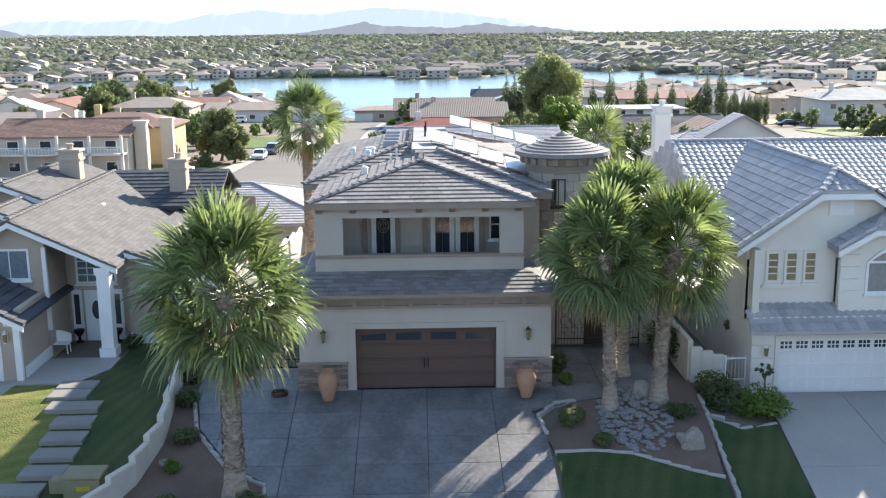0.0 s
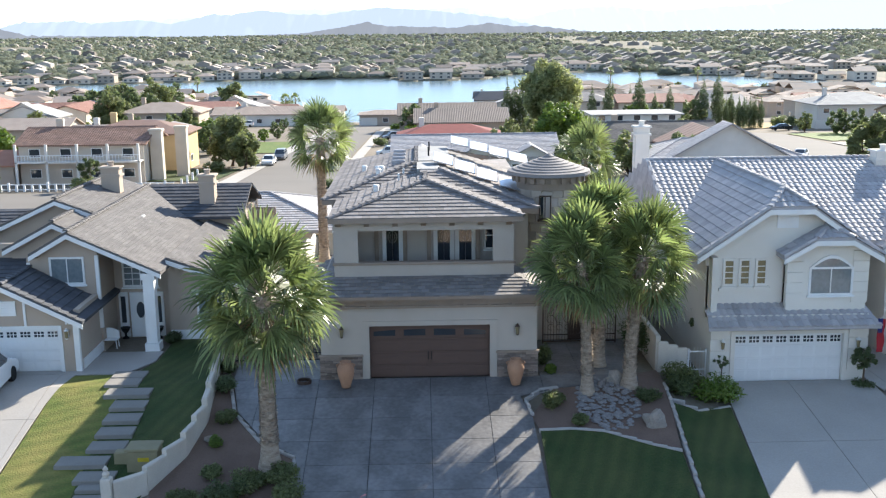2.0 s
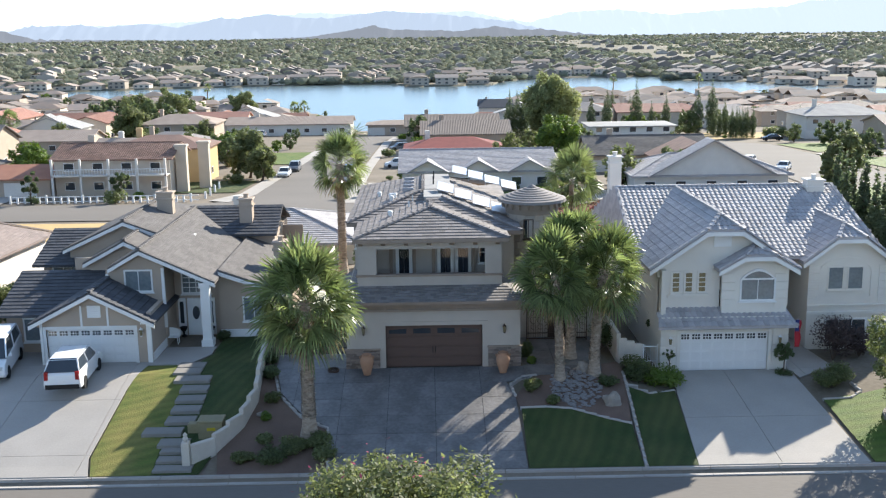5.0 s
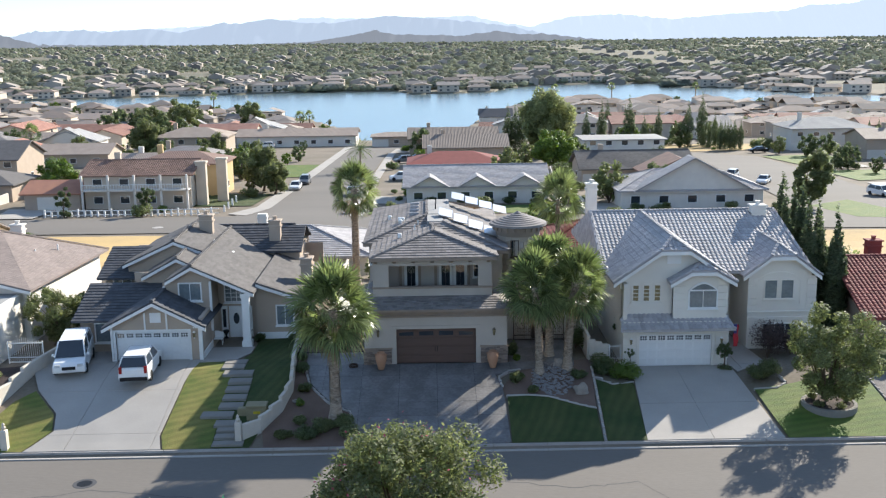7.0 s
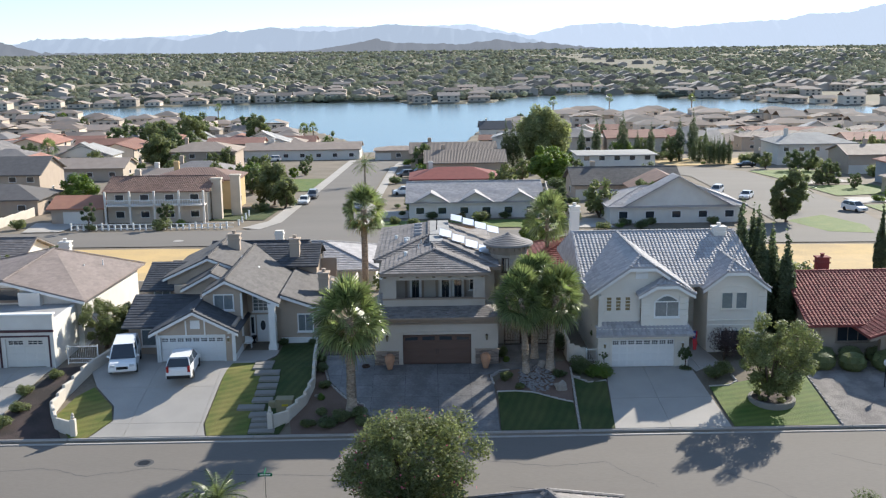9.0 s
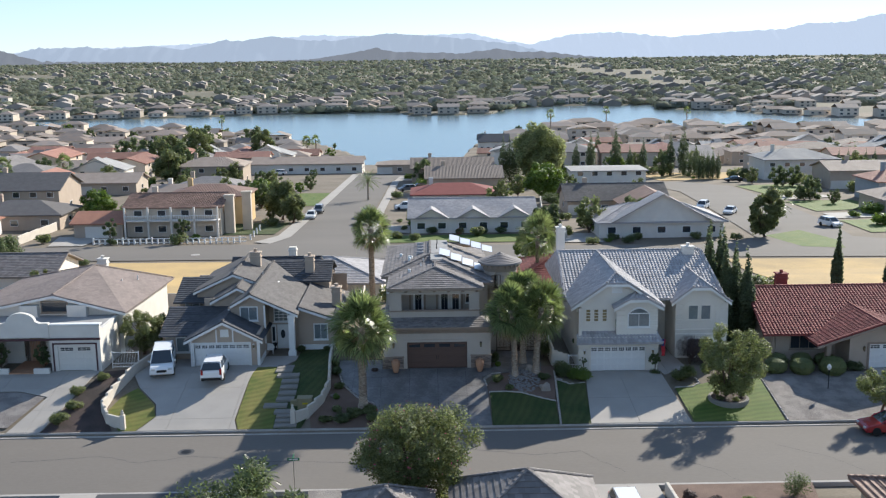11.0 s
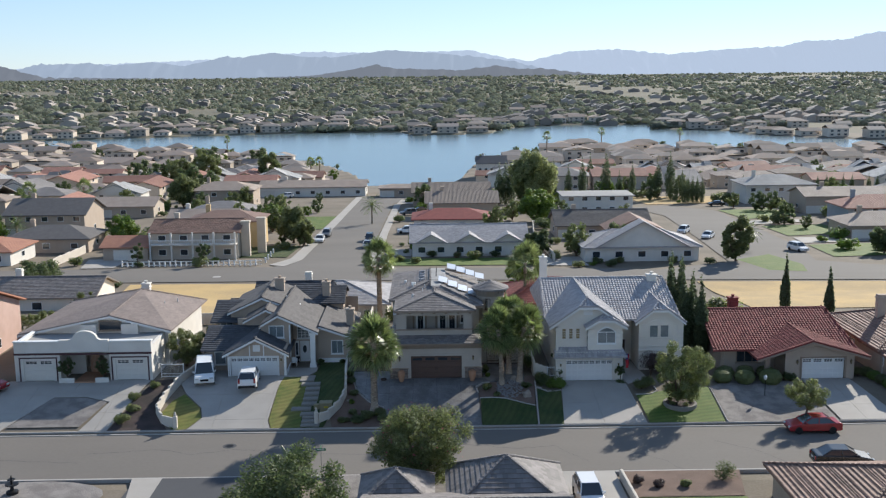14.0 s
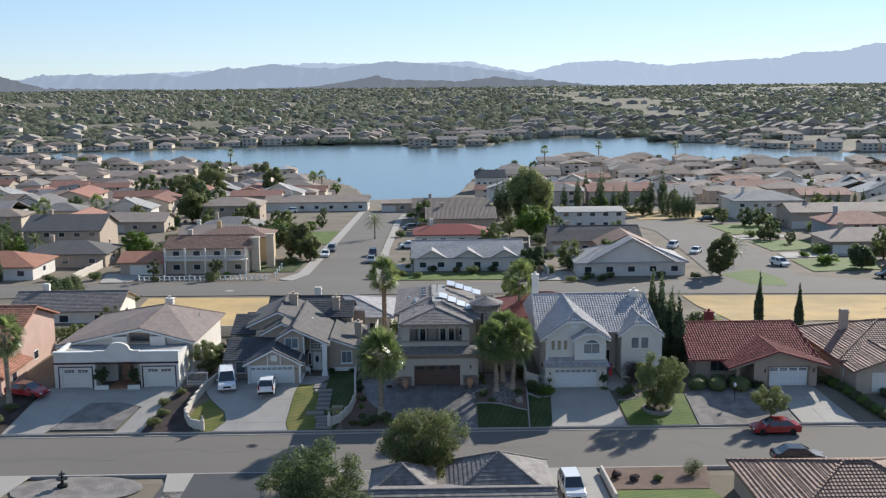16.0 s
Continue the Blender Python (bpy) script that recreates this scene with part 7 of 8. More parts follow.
    for sx, xs in ((-1, x0), (1, x1)):
        win = part("window", Shape().box(min(xs, xs + sx * 0.05), max(xs, xs + sx * 0.05), -0.7, 0.7, 0.9, 2.0), WHITE, h)
        part("pane", Shape().box(min(xs + sx * 0.051, xs + sx * 0.065), max(xs + sx * 0.051, xs + sx * 0.065), -0.6, 0.6, 1.0, 1.9), GLASS, win)
    if chim:
        cx = x0 + w * 0.22
        part("chimney", Shape().box(cx - 0.45, cx + 0.45, 0.5, 1.2, eave - 0.5, eave + d / 2 * pitch + 1.3).box(cx - 0.53, cx + 0.53, 0.42, 1.28, eave + d / 2 * pitch + 0.9, eave + d / 2 * pitch + 1.05), wall, h)
    return h


# roads
drape("road_back", [(-120, 68), (-60, 70), (-12, 69), (14, 68), (44, 66), (80, 64), (140, 60), (140, 71), (84, 75), (70, 84), (73, 100), (75, 132), (76, 172), (66, 186), (55, 182), (60, 160), (57, 118), (54, 84), (40, 76), (14, 80), (-10, 82), (-12, 130), (-11, 200), (-6, 222), (-22, 230), (-23.5, 150), (-25, 92), (-29, 84), (-60, 84), (-120, 82)], ASPHALT, 0.05, "grey asphalt back streets running to the lake", "road", step=5)
drape("road_side", [(-24, -20.05), (-15, -20.05), (-14, -60), (-26, -60)], ASPHALT_DARK, 0.03, "dark asphalt side drive across the street", "road", step=4)
drape("pavement", [(-27, 84.5), (-24.6, 92), (-23, 150), (-21.5, 224), (-23.5, 224), (-25.2, 150), (-27, 94), (-30, 86.5)], CONCRETE, 0.1, "pale concrete pavement along the back street", "pavement", step=6)
drape("pavement", [(-11.8, 82), (-11.6, 130), (-10.6, 200), (-8.6, 200), (-9.8, 130), (-9.8, 82)], CONCRETE, 0.1, "pale concrete pavement along the back street", "pavement", step=6)
for pts, m, lab in (([(-28, 96), (-27.2, 112), (-40, 112), (-41, 96)], LAWN, "green corner lawn behind a low wall"), ([(-25.8, 140), (-24.8, 168), (-36, 168), (-36, 140)], LAWN_SUN, "sunlit lawn along the back street"), ([(-9.2, 84), (-9, 92), (20, 92), (21, 83)], LAWN_SUN, "green lawn before the grey-roofed house"),
                    ([(56, 86), (58, 74), (64, 72), (66, 80), (64, 92)], LAWN_SUN, "lawn island at the bend of the road"), ([(78, 150), (77, 172), (92, 176), (94, 160)], LAWN_SUN, "bright lawn by the bend of the road"), ([(77, 118), (77, 136), (92, 138), (92, 122)], LAWN_SUN, "sunlit front lawn"), ([(75, 88), (76, 104), (92, 106), (90, 90)], LAWN_SUN, "sunlit front lawn"), ([(88, 78), (88, 86), (104, 84), (104, 74)], LAWN, "sunlit front lawn")):
    drape("lawn", pts, m, 0.06, lab, "lawn", kind="", step=5)
for pts in ([(-64, 85), (-58, 85), (-58, 96), (-66, 96)], [(-9, 96), (-9.4, 106), (-4, 104), (-4, 95)], [(76, 139), (90, 143), (90, 148), (76, 147)], [(76, 106.5), (92, 109), (92, 116), (77, 115)], [(20, 82), (28, 81), (28, 92), (22, 92)], [(-10, 200), (-9, 214), (6, 216), (8, 200)]):
    drape("driveway", pts, CONCRETE, 0.08, "pale concrete driveway of a house behind", "driveway", step=5)
drape("lot", [(62, 190), (84, 192), (90, 214), (60, 214)], STRAW, 0.06, "vacant lot of dry straw-coloured grass", "field", step=6)

# houses that can be told apart
H = block_house
H("house", "two-storey cream house with brown tile roof and balconies", -45.5, 101, 16.5, 11, 5.3, STUCCO_CREAM, TILE_BROWN, "gable_x", 0.3, wins=4, doors=0, upper=True, tile_real=True)
H("house", "low garage wing with orange tile roof", -58.5, 99, 8.5, 9, 2.7, STUCCO_TAN, TILE_ORANGE, "gable_x", 0.3, wins=0, doors=1, chim=False)
H("house", "ochre two-storey wing with brown tile roof", -43, 116, 15, 10, 5.6, STUCCO_YELLOW, TILE_BROWN, "hip", 0.3, wins=2, doors=0, upper=True)
H("house", "single-storey cream house with pale grey tile roof and three gables", 7.2, 101.5, 22, 13, 2.9, STUCCO_PALE, TILE_PALE, "gable_x", 0.36, wins=6, doors=0, front=3, chim=False, tile_real=True)
H("house", "single-storey house with pale blue-grey tile roof", 38.5, 92, 21, 12, 2.8, STUCCO_PALE, TILE_PALE, "hip", 0.36, wins=5, doors=0, front=1, chim=False, tile_real=True)
H("house", "beige house with grey-brown gabled roof", 37, 124, 20, 12, 3.0, STUCCO_TAN, SHINGLE, "gable_x", 0.4, wins=3, doors=1, tile_real=True)
H("house", "beige house with dark tiled cross gable", 42, 112, 11, 9, 2.9, STUCCO_TAN, TILE_BROWN, "gable_y", 0.45, wins=2, doors=0, chim=False)
H("house", "flat-topped white house with parapet", 44, 172, 18, 11, 5.0, STUCCO_PALE, ROOF_FLAT, "hip", 0.04, wins=4, doors=1, upper=True, chim=False)
H("house", "house with red tile roof and dormer", 5, 140, 18, 11, 2.9, STUCCO_PALE, TILE_RED, "hip", 0.3, wins=4, doors=0, tile_real=False)
H("house", "beige house with brown-grey tile roof", 8, 166, 18, 12, 4.2, STUCCO_TAN, FAR_TAN, "gable_x", 0.36, wins=4, doors=0)
H("house", "beige house with brown-grey tile roof", 6, 198, 22, 12, 4.2, STUCCO_TAN, FAR_TAN, "gable_x", 0.36, wins=4, doors=0)
H("house", "low tan building at the end of the street", -7, 228, 18, 8, 2.9, STUCCO_TAN, FAR_TAN, "hip", 0.2, wins=3, doors=1, chim=False)
H("house", "long low house with pale walls by the lake", -38, 236, 34, 12, 3.2, FAR_WALL2, FAR_TAN, "gable_x", 0.26, wins=5, doors=2)
H("house", "two-storey beige house with solar roof", -60, 200, 18, 12, 5.4, STUCCO_TAN, FAR_TAN, "hip", 0.3, wins=4, doors=0, upper=True)
H("house", "beige house with grey-brown roof", -52, 158, 16, 12, 3.2, STUCCO_TAN, FAR_GREY, "hip", 0.34, wins=3, doors=1)
H("house", "beige house with grey-brown roof", -52, 136, 15, 12, 3.4, STUCCO_PALE, FAR_TAN, "gable_x", 0.34, wins=3, doors=1)
H("house", "large beige house with grey gabled roof", -88, 140, 18, 14, 5.2, STUCCO_TAN, SHINGLE, "gable_x", 0.4, wins=4, doors=1, upper=True)
H("house", "house with orange tile roof", -88, 96, 19, 12, 2.8, STUCCO_PALE, TILE_ORANGE, "hip", 0.34, wins=3, doors=1)
H("house", "house with tan shingle roof", -78, 112, 17, 11, 3.0, STUCCO_TAN, SHINGLE, "hip", 0.34, wins=3, doors=0)
H("house", "grey-roofed white house behind the vacant lot", -56.5, 50, 16, 10, 2.7, STUCCO_WHITE, TILE_GREY, "gable_x", 0.36, wins=3, doors=0, tile_real=True)
H("house", "house with pale flat roof planes behind the taupe house", -13.2, 39, 14, 12, 2.9, STUCCO_WHITE, TILE_PALE, "hip", 0.28, wins=3, doors=0, tile_real=True)
H("house", "house with dark tile roof behind the taupe house", -18.0, 33, 9, 9, 3.2, STUCCO_TAN, TILE_DARK, "gable_x", 0.4, wins=2, doors=0, chim=False, tile_real=True)
H("house", "house with dark red tile roof behind", 16.0, 37, 13, 11, 2.9, STUCCO_TAN, TILE_RED, "hip", 0.36, wins=3, doors=0, chim=False, tile_real=True)
H("house", "two-storey pink house with orange tile roof", -54.5, 12, 13, 13, 5.0, STUCCO_PINK, TILE_ORANGE, "gable_x", 0.34, wins=3, doors=1, upper=True, chim=False, tile_real=True, z=-0.8)
H("house", "low garage wing with orange tile roof", -51.5, 3.0, 9, 7, 2.5, STUCCO_PINK, TILE_ORANGE, "gable_y", 0.34, wins=0, doors=1, chim=False, tile_real=True, z=-0.9)
H("house", "tan house with brown tile roof", 52.5, 9, 15, 14, 2.7, STUCCO_TAN, TILE_BROWN, "hip", 0.36, wins=2, doors=1, tile_real=True, z=-1.1)
H("house", "tan garage wing with brown tile roof", 49.3, 2.5, 8, 8, 2.4, STUCCO_TAN, TILE_BROWN, "gable_y", 0.36, wins=0, doors=1, chim=False, tile_real=True, z=-1.15)
H("house", "house with grey-brown shingle roof", 85, 46, 20, 14, 2.8, STUCCO_TAN, SHINGLE, "hip", 0.36, wins=3, doors=0, tile_real=True)
H("house", "white two-storey house by the bend of the road", 100, 196, 20, 14, 5.6, FAR_WALL2, FAR_PALE, "hip", 0.3, wins=4, doors=1, upper=True)
H("house", "long beige house with tile roof", 112, 168, 30, 12, 4.6, STUCCO_TAN, FAR_TAN, "gable_x", 0.28, wins=5, doors=1)
H("house", "house with pink tile roof and blue walls", 104, 138, 17, 12, 4.6, STUCCO_BLUE, FAR_RED, "hip", 0.36, wins=3, doors=1, upper=True)
H("house", "beige house with brown-grey roof", 98, 118, 20, 12, 3.0, STUCCO_TAN, FAR_TAN, "hip", 0.34, wins=3, doors=1)
H("house", "beige house with brown-grey roof", 104, 92, 19, 13, 3.0, STUCCO_TAN, FAR_TAN, "gable_x", 0.34, wins=3, doors=1)
H("house", "white house with blue-grey gables at the lake shore", 30, 394, 14, 12, 7.0, FAR_WALL2, TILE_DARK, "gable_x", 0.5, wins=5, doors=0, upper=True)
H("house", "beige stucco house with tan tile roof at the street end", 82, 22, 16, 12, 2.8, STUCCO_TAN, FAR_TAN, "hip", 0.34, wins=3, doors=0)
H("house", "grey-roofed tan house beyond the white one", -78, 42, 15, 12, 2.8, STUCCO_TAN, SHINGLE, "gable_x", 0.34, wins=3, doors=0)

bal = thing("balcony", "white railed balcony along the cream house", "balcony", (-45.5, 95.2, G(-45.5, 95) + 0.3))
part("deck", Shape().box(-8.2, 8.2, -1.6, 0.2, 2.6, 2.8), STUCCO_PALE, bal)
part("rail", Shape().box(-8.2, 8.2, -1.62, -1.55, 3.6, 3.7), WHITE, bal)
for k in range(5):
    part("column", Shape().box(-8.2 + k * 4.02, -7.9 + k * 4.02, -1.6, -1.3, -0.6, 5.1), STUCCO_PALE, bal)
for k in range(40):
    part("baluster", Shape().box(-8.1 + k * 0.41, -8.04 + k * 0.41, -1.61, -1.56, 2.8, 3.6), WHITE, bal)
for x in (-36.2, -33.9):
    ct = thing("chimney_tower", "tall cream chimney beside the cream house", "chimney", (x, 99 + (x + 36) * 2, G(x, 99) - 0.2))
    part("shaft", Shape().box(-0.8, 0.8, -0.6, 0.6, 0, 6.9), STUCCO_CREAM, ct)
    part("cap", Shape().bevel_box(-0.95, 0.95, -0.75, 0.75, 6.9, 7.2, 0.08), STUCCO_CREAM, ct)

# across the street, nearest the camera
H("house", "tan house with dark tile roof across the street", 1.6, -34.5, 12.8, 8, 2.9, STUCCO_TAN, TILE_GREY, "gable_x", 0.34, wins=0, doors=0, chim=False, tile_real=True, z=-2.2)
H("house", "hipped grey-tiled garage wing across the street", 4.7, -28.6, 7.4, 7.4, 2.5, STUCCO_TAN, TILE_GREY, "hip", 0.56, wins=0, doors=0, chim=False, tile_real=True, z=-2.0)
H("house", "small hipped grey-tiled wing across the street", -3.1, -28.4, 4.2, 4.6, 2.3, STUCCO_TAN, TILE_GREY, "hip", 0.6, wins=0, doors=0, chim=False, tile_real=True, z=-2.0)
H("house", "house with brown clay tile roof across the street", 32.5, -31.5, 15, 13, 2.4, STUCCO_TAN, TILE_BROWN, "hip", 0.36, wins=0, doors=0, chim=False, tile_real=True, z=-2.1)
drape("gravel_yard", [(-31.4 + 5.7 * math.cos(a), -23.2 + 2.9 * math.sin(a)) for a in np.linspace(0, 6.1, 18)], GRAVEL, 0.05, "round island of dark gravel across the street", "gravel")
drape("lawn", [(14.6, -25.2), (23, -25.2), (25, -34), (14.4, -34)], LAWN_SUN, 0.03, "green lawn across the street", "lawn", kind="")
drape("planting_bed", [(14.6, -20.05), (24, -20.05), (23, -25), (14.6, -25)], BARK_DIRT, 0.02, "brown gravel bed across the street", "garden bed")
slabs("driveway", [(9.4, -20.05), (14.0, -20.05), (14.2, -36), (10.4, -36)], CONCRETE, 0.04, "pale concrete driveway across the street", [9, 12, 15], [-37, -31, -26, -20])
slabs("driveway", [(36.5, -20.05), (46, -20.05), (46, -32), (41, -32)], CONCRETE, 0.04, "pale concrete driveway across the street", [36, 41, 47], [-33, -27, -20])
slabs("driveway", [(-46, -20.05), (-36.5, -20.05), (-37.4, -25), (-36, -28), (-30, -28.5), (-25, -28), (-23.6, -25), (-24.4, -20.05), (-22, -20.05), (-22, -34), (-46, -34)], CONCRETE, 0.03, "pale concrete circular drive across the street", [-47, -40, -33, -26, -20], [-35, -28, -24, -20])
drape("gravel_yard", [(-8.5, -20.05), (5, -20.05), (5, -23.5), (-8.5, -24.5)], GRAVEL, 0.04, "grey gravel strip along the kerb across the street", "gravel")
edging("garden_wall", [(14.3, -21.2), (14.5, -27.5)], BLOCK, 0.25, 0.7, "low tan wall beside a driveway", "wall", piece=1.2)
for x, y, r, h, m in ((22.3, -21.8, 1.0, 1.5, LEAF_DARK), (15.4, -22.4, 0.5, 0.7, LEAF_PURPLE), (16.9, -23.0, 0.5, 0.6, LEAF_PURPLE), (18.9, -23.2, 0.55, 0.6, LEAF_GREY), (1.5, -24.4, 0.7, 0.9, LEAF_BRIGHT), (-5.4, -22.0, 0.5, 0.9, LEAF_DARK)):
    shrub(x, y, r, h, int(x * 17 + 300), m, 1800, 0.06, "shrub in a yard across the street")
fo = thing("fountain", "small dark tiered garden fountain on gravel", "fountain", (-32.8, -22.6, G(0, -23) + 0.05))
part("base", Shape().lathe([(0.45, 0), (0.45, 0.2), (0.15, 0.3), (0.12, 0.6)], n=14), DARK, fo)
part("bowl", Shape().lathe([(0.12, 0.6), (0.5, 0.72), (0.5, 0.78), (0.1, 0.76)], n=16), DARK, fo)
part("upper_bowl", Shape().lathe([(0.08, 0.76), (0.08, 1.05), (0.3, 1.12), (0.3, 1.16), (0.06, 1.15), (0.05, 1.4), (0.01, 1.5)], n=14), DARK, fo)


# feather palm across the street
def feather_palm(x, y, h, size, seed, n=34, r=0.2, label="feather palm with arching green fronds", z=None):
    rr = random.Random(seed)
    t = thing("feather_palm", label, "palm tree", (x, y, (land(x, y) if z is None else z) - 0.05), group="feather palms")
    part("trunk", Shape().tube((0, 0, -0.1), (0, 0, h), r * 1.2, r, 10), PALM_BARK, t)
    s = Shape()
    for k in range(n):
        az, el = k * 2.4, 1.3 - 1.7 * k / n
        p, d = Vector((0, 0, h)), Vector((math.cos(az) * math.cos(el), math.sin(az) * math.cos(el), math.sin(el)))
        for q in range(9):
            nx = p + d * size / 9
            s.tube(p, nx, 0.025, 0.02, 4)
            side = d.cross(Vector((0, 0, 1))).normalized()
            for sg in (-1, 1):
                for e in (0.0, 0.5):
                    o = p.lerp(nx, e)
                    tip = o + (side * sg * 0.8 + d * 0.6 - Vector((0, 0, 0.25))) * size * 0.26 * math.sin(0.35 + 2.5 * (q + e) / 9)
                    s.face([o, o + d * 0.06, tip])
            p = nx
            d = (d - Vector((0, 0, 0.13))).normalized()
    part("crown", s, FROND, t)
    return t


feather_palm(-11.5, -22.4, 1.9, 1.75, 41, label="feather palm with bright arching fronds across the street")
feather_palm(-14.5, 150, 4.6, 3.4, 42, label="date palm beside the back street")
feather_palm(-96, 118, 4.5, 3.2, 43), feather_palm(62, 98, 3.6, 3.0, 44), feather_palm(-90, 122, 4.0, 2.8, 45)
for k in range(30):
    x = -57 + k * 0.98
    fp = thing("fence_post", "white baluster post of the low garden fence", "fence", (x if k < 26 else -31.2, 87.0 if k < 26 else 87 + (k - 25) * 3.2, G(-45, 87)), group="fence posts")
    part("shaft", Shape().bevel_box(-0.12, 0.12, -0.12, 0.12, -0.2, 1.1 if k % 5 == 0 else 0.85, 0.03), WHITE, fp)
fr = thing("garden_fence", "low white rail fence before the cream house", "fence")
part("rail", Shape().box(-57, -31.4, 86.95, 87.05, G(-45, 87) + 0.78, G(-45, 87) + 0.9), WHITE, fr)
part("rail", Shape().box(-57, -31.4, 86.95, 87.05, G(-45, 87) + 0.15, G(-45, 87) + 0.25), WHITE, fr)

# parked cars behind
for x, y, rz, k, m, lab in ((-24.0, 118, 90, "sedan", CAR_WHITE, "white sedan parked in the back street"), (-23.4, 127, 90, "suv", CAR_SILVER, "dark suv parked in the back street"), (-13.3, 118, 90, "suv", CAR_BLACK, "black suv parked in the back street"), (-13.2, 108, 90, "sedan", CAR_SILVER, "silver sedan parked in the back street"),
                            (-5.5, 131, 0, "suv", CAR_WHITE, "white pickup on a driveway"), (0, 134, 0, "sedan", CAR_BLACK, "dark car on a driveway"), (-6, 170, 20, "suv", CAR_SILVER, "silver car on a driveway"), (-3, 176, 20, "sedan", CAR_BLACK, "dark car on a driveway"), (2, 182, 20, "suv", CAR_SILVER, "grey car on a driveway"),
                            (71, 96, 110, "suv", CAR_WHITE, "white suv driving lane parked by the bend"), (86, 80, 0, "sedan", CAR_BLACK, "black sedan on a driveway"), (88, 96, 20, "suv", CAR_BLACK, "dark suv on a driveway"), (80, 184, 0, "sedan", CAR_BLACK, "dark car by the lawn"), (56, 125, 60, "suv", CAR_WHITE, "white van on a driveway"), (59, 116, 60, "sedan", CAR_WHITE, "white car on a driveway"),
                            (-100, 100, 0, "sedan", CAR_WHITE, "white car on a side street"), (-104, 108, 0, "suv", CAR_SILVER, "silver suv on a side street"), (-40, 262, 80, "sedan", CAR_SILVER, "car by the lake road"), (-46, 226, 0, "suv", CAR_WHITE, "white car before a long house")):
    vehicle(x, y, rz, k, m, lab, group="parked cars behind")

# trees behind
tree(28.5, 186, 16, 6.8, 51, WILLOW, 30000, 0.28, 0.4, 0.01, 60, "tall willow-like tree behind the houses")
tree(26, 152, 8, 5.0, 52, LEAF_BRIGHT, 9000, 0.24, 0.25, 0.12, 24, "bright green spreading tree")
tree(-29.5, 117, 7.5, 4.2, 53, LEAF, 9000, 0.2, 0.25, 0.1, 24, "round green tree on the corner")
tree(-26.8, 112, 5.5, 3.0, 54, LEAF, 5000, 0.2, 0.2, 0.1, 18, "round green tree on the corner")
tree(55.5, 84, 8.5, 3.2, 55, LEAF, 11000, 0.2, 0.25, 0.04, 26, "dense tree on the lawn island")
tree(20.8, 95, 5, 2.8, 56, LEAF_DARK, 5000, 0.18, 0.2, 0.1, 16, "dark round tree beside the house")
tree(13.2, 60, 4.5, 2.0, 57, LEAF_BRIGHT, 4000, 0.14, 0.12, 0.2, 14, "bright young tree behind the roof")
tree(-54, 86.5, 4.6, 1.3, 58, LEAF_DARK, 2200, 0.14, 0.1, 0.25, 10, "small clipped tree before the cream house")
tree(-42, 87.5, 4.6, 1.3, 59, LEAF_DARK, 2200, 0.14, 0.1, 0.25, 10, "small clipped tree before the cream house")
tree(-66, 118, 6.0, 4.0, 60, LEAF_BRIGHT, 6000, 0.2, 0.2, 0.1, 18, "bright green tree between houses")
tree(-62, 60, 5.5, 4.0, 61, LEAF_DARK, 8000, 0.16, 0.2, 0.1, 22, "dark spreading tree behind the pink house")
for k, (x, y) in enumerate(((-47, 24), (-45, 30), (-46, 35), (-48, 20), (-41, 33))):
    tree(x, y, 3.2 + 0.4 * (k % 3), 1.9, 62 + k, LEAF, 4500, 0.1, 0.1, 0.1, 14, "dense green garden tree between houses")
tree(-71, 195, 10, 5.0, 72, LEAF, 9000, 0.24, 0.3, 0.05, 26, "broad green tree among the houses")
tree(-88, 262, 13, 6.0, 73, LEAF, 9000, 0.28, 0.3, 0.05, 26, "broad green tree among the houses")
tree(-92, 318, 17, 6.0, 74, LEAF_GREY, 9000, 0.3, 0.35, 0.05, 26, "tall grey-green tree near the lake")
tree(-66, 322, 15, 5.5, 75, LEAF_GREY, 9000, 0.3, 0.35, 0.05, 26, "tall grey-green tree near the lake")
tree(86, 92, 5, 3, 70, LEAF_DARK, 4000, 0.2, 0.2, 0.1, 16, "round dark tree by the road")
tree(100, 80, 5.5, 3.5, 71, LEAF_GREY, 4000, 0.2, 0.2, 0.1, 16, "round olive tree by the road")
for k in range(16):
    shrub((-9, -6, -3, 0, 5, 9, 12, 16, 18.5, 30, 34, 44, 50, 26, 23, -12)[k], (88, 89, 87, 94, 93.6, 93.8, 93.6, 92, 88, 84, 84, 84, 82, 80, 90, 86)[k], 1.2, 1.3, 400 + k, (LEAF_DARK, LEAF, LEAF_GREY)[k % 3], 1000, 0.13, "rounded shrub before a house behind", group="shrubs behind", bloom=FLOWER if k == 4 else None)
for k in range(11):
    shrub(-68.5 + k * 1.7, 66.5, 1.15, 1.1, 430 + k, LEAF_DARK, 900, 0.12, "dark hedge shrub along the back street", "hedge", "hedge behind", z=G(-60, 66))
cy = cypress(94, 205, 7.5, 0.85, 500, z=land(94, 205), count=2600)
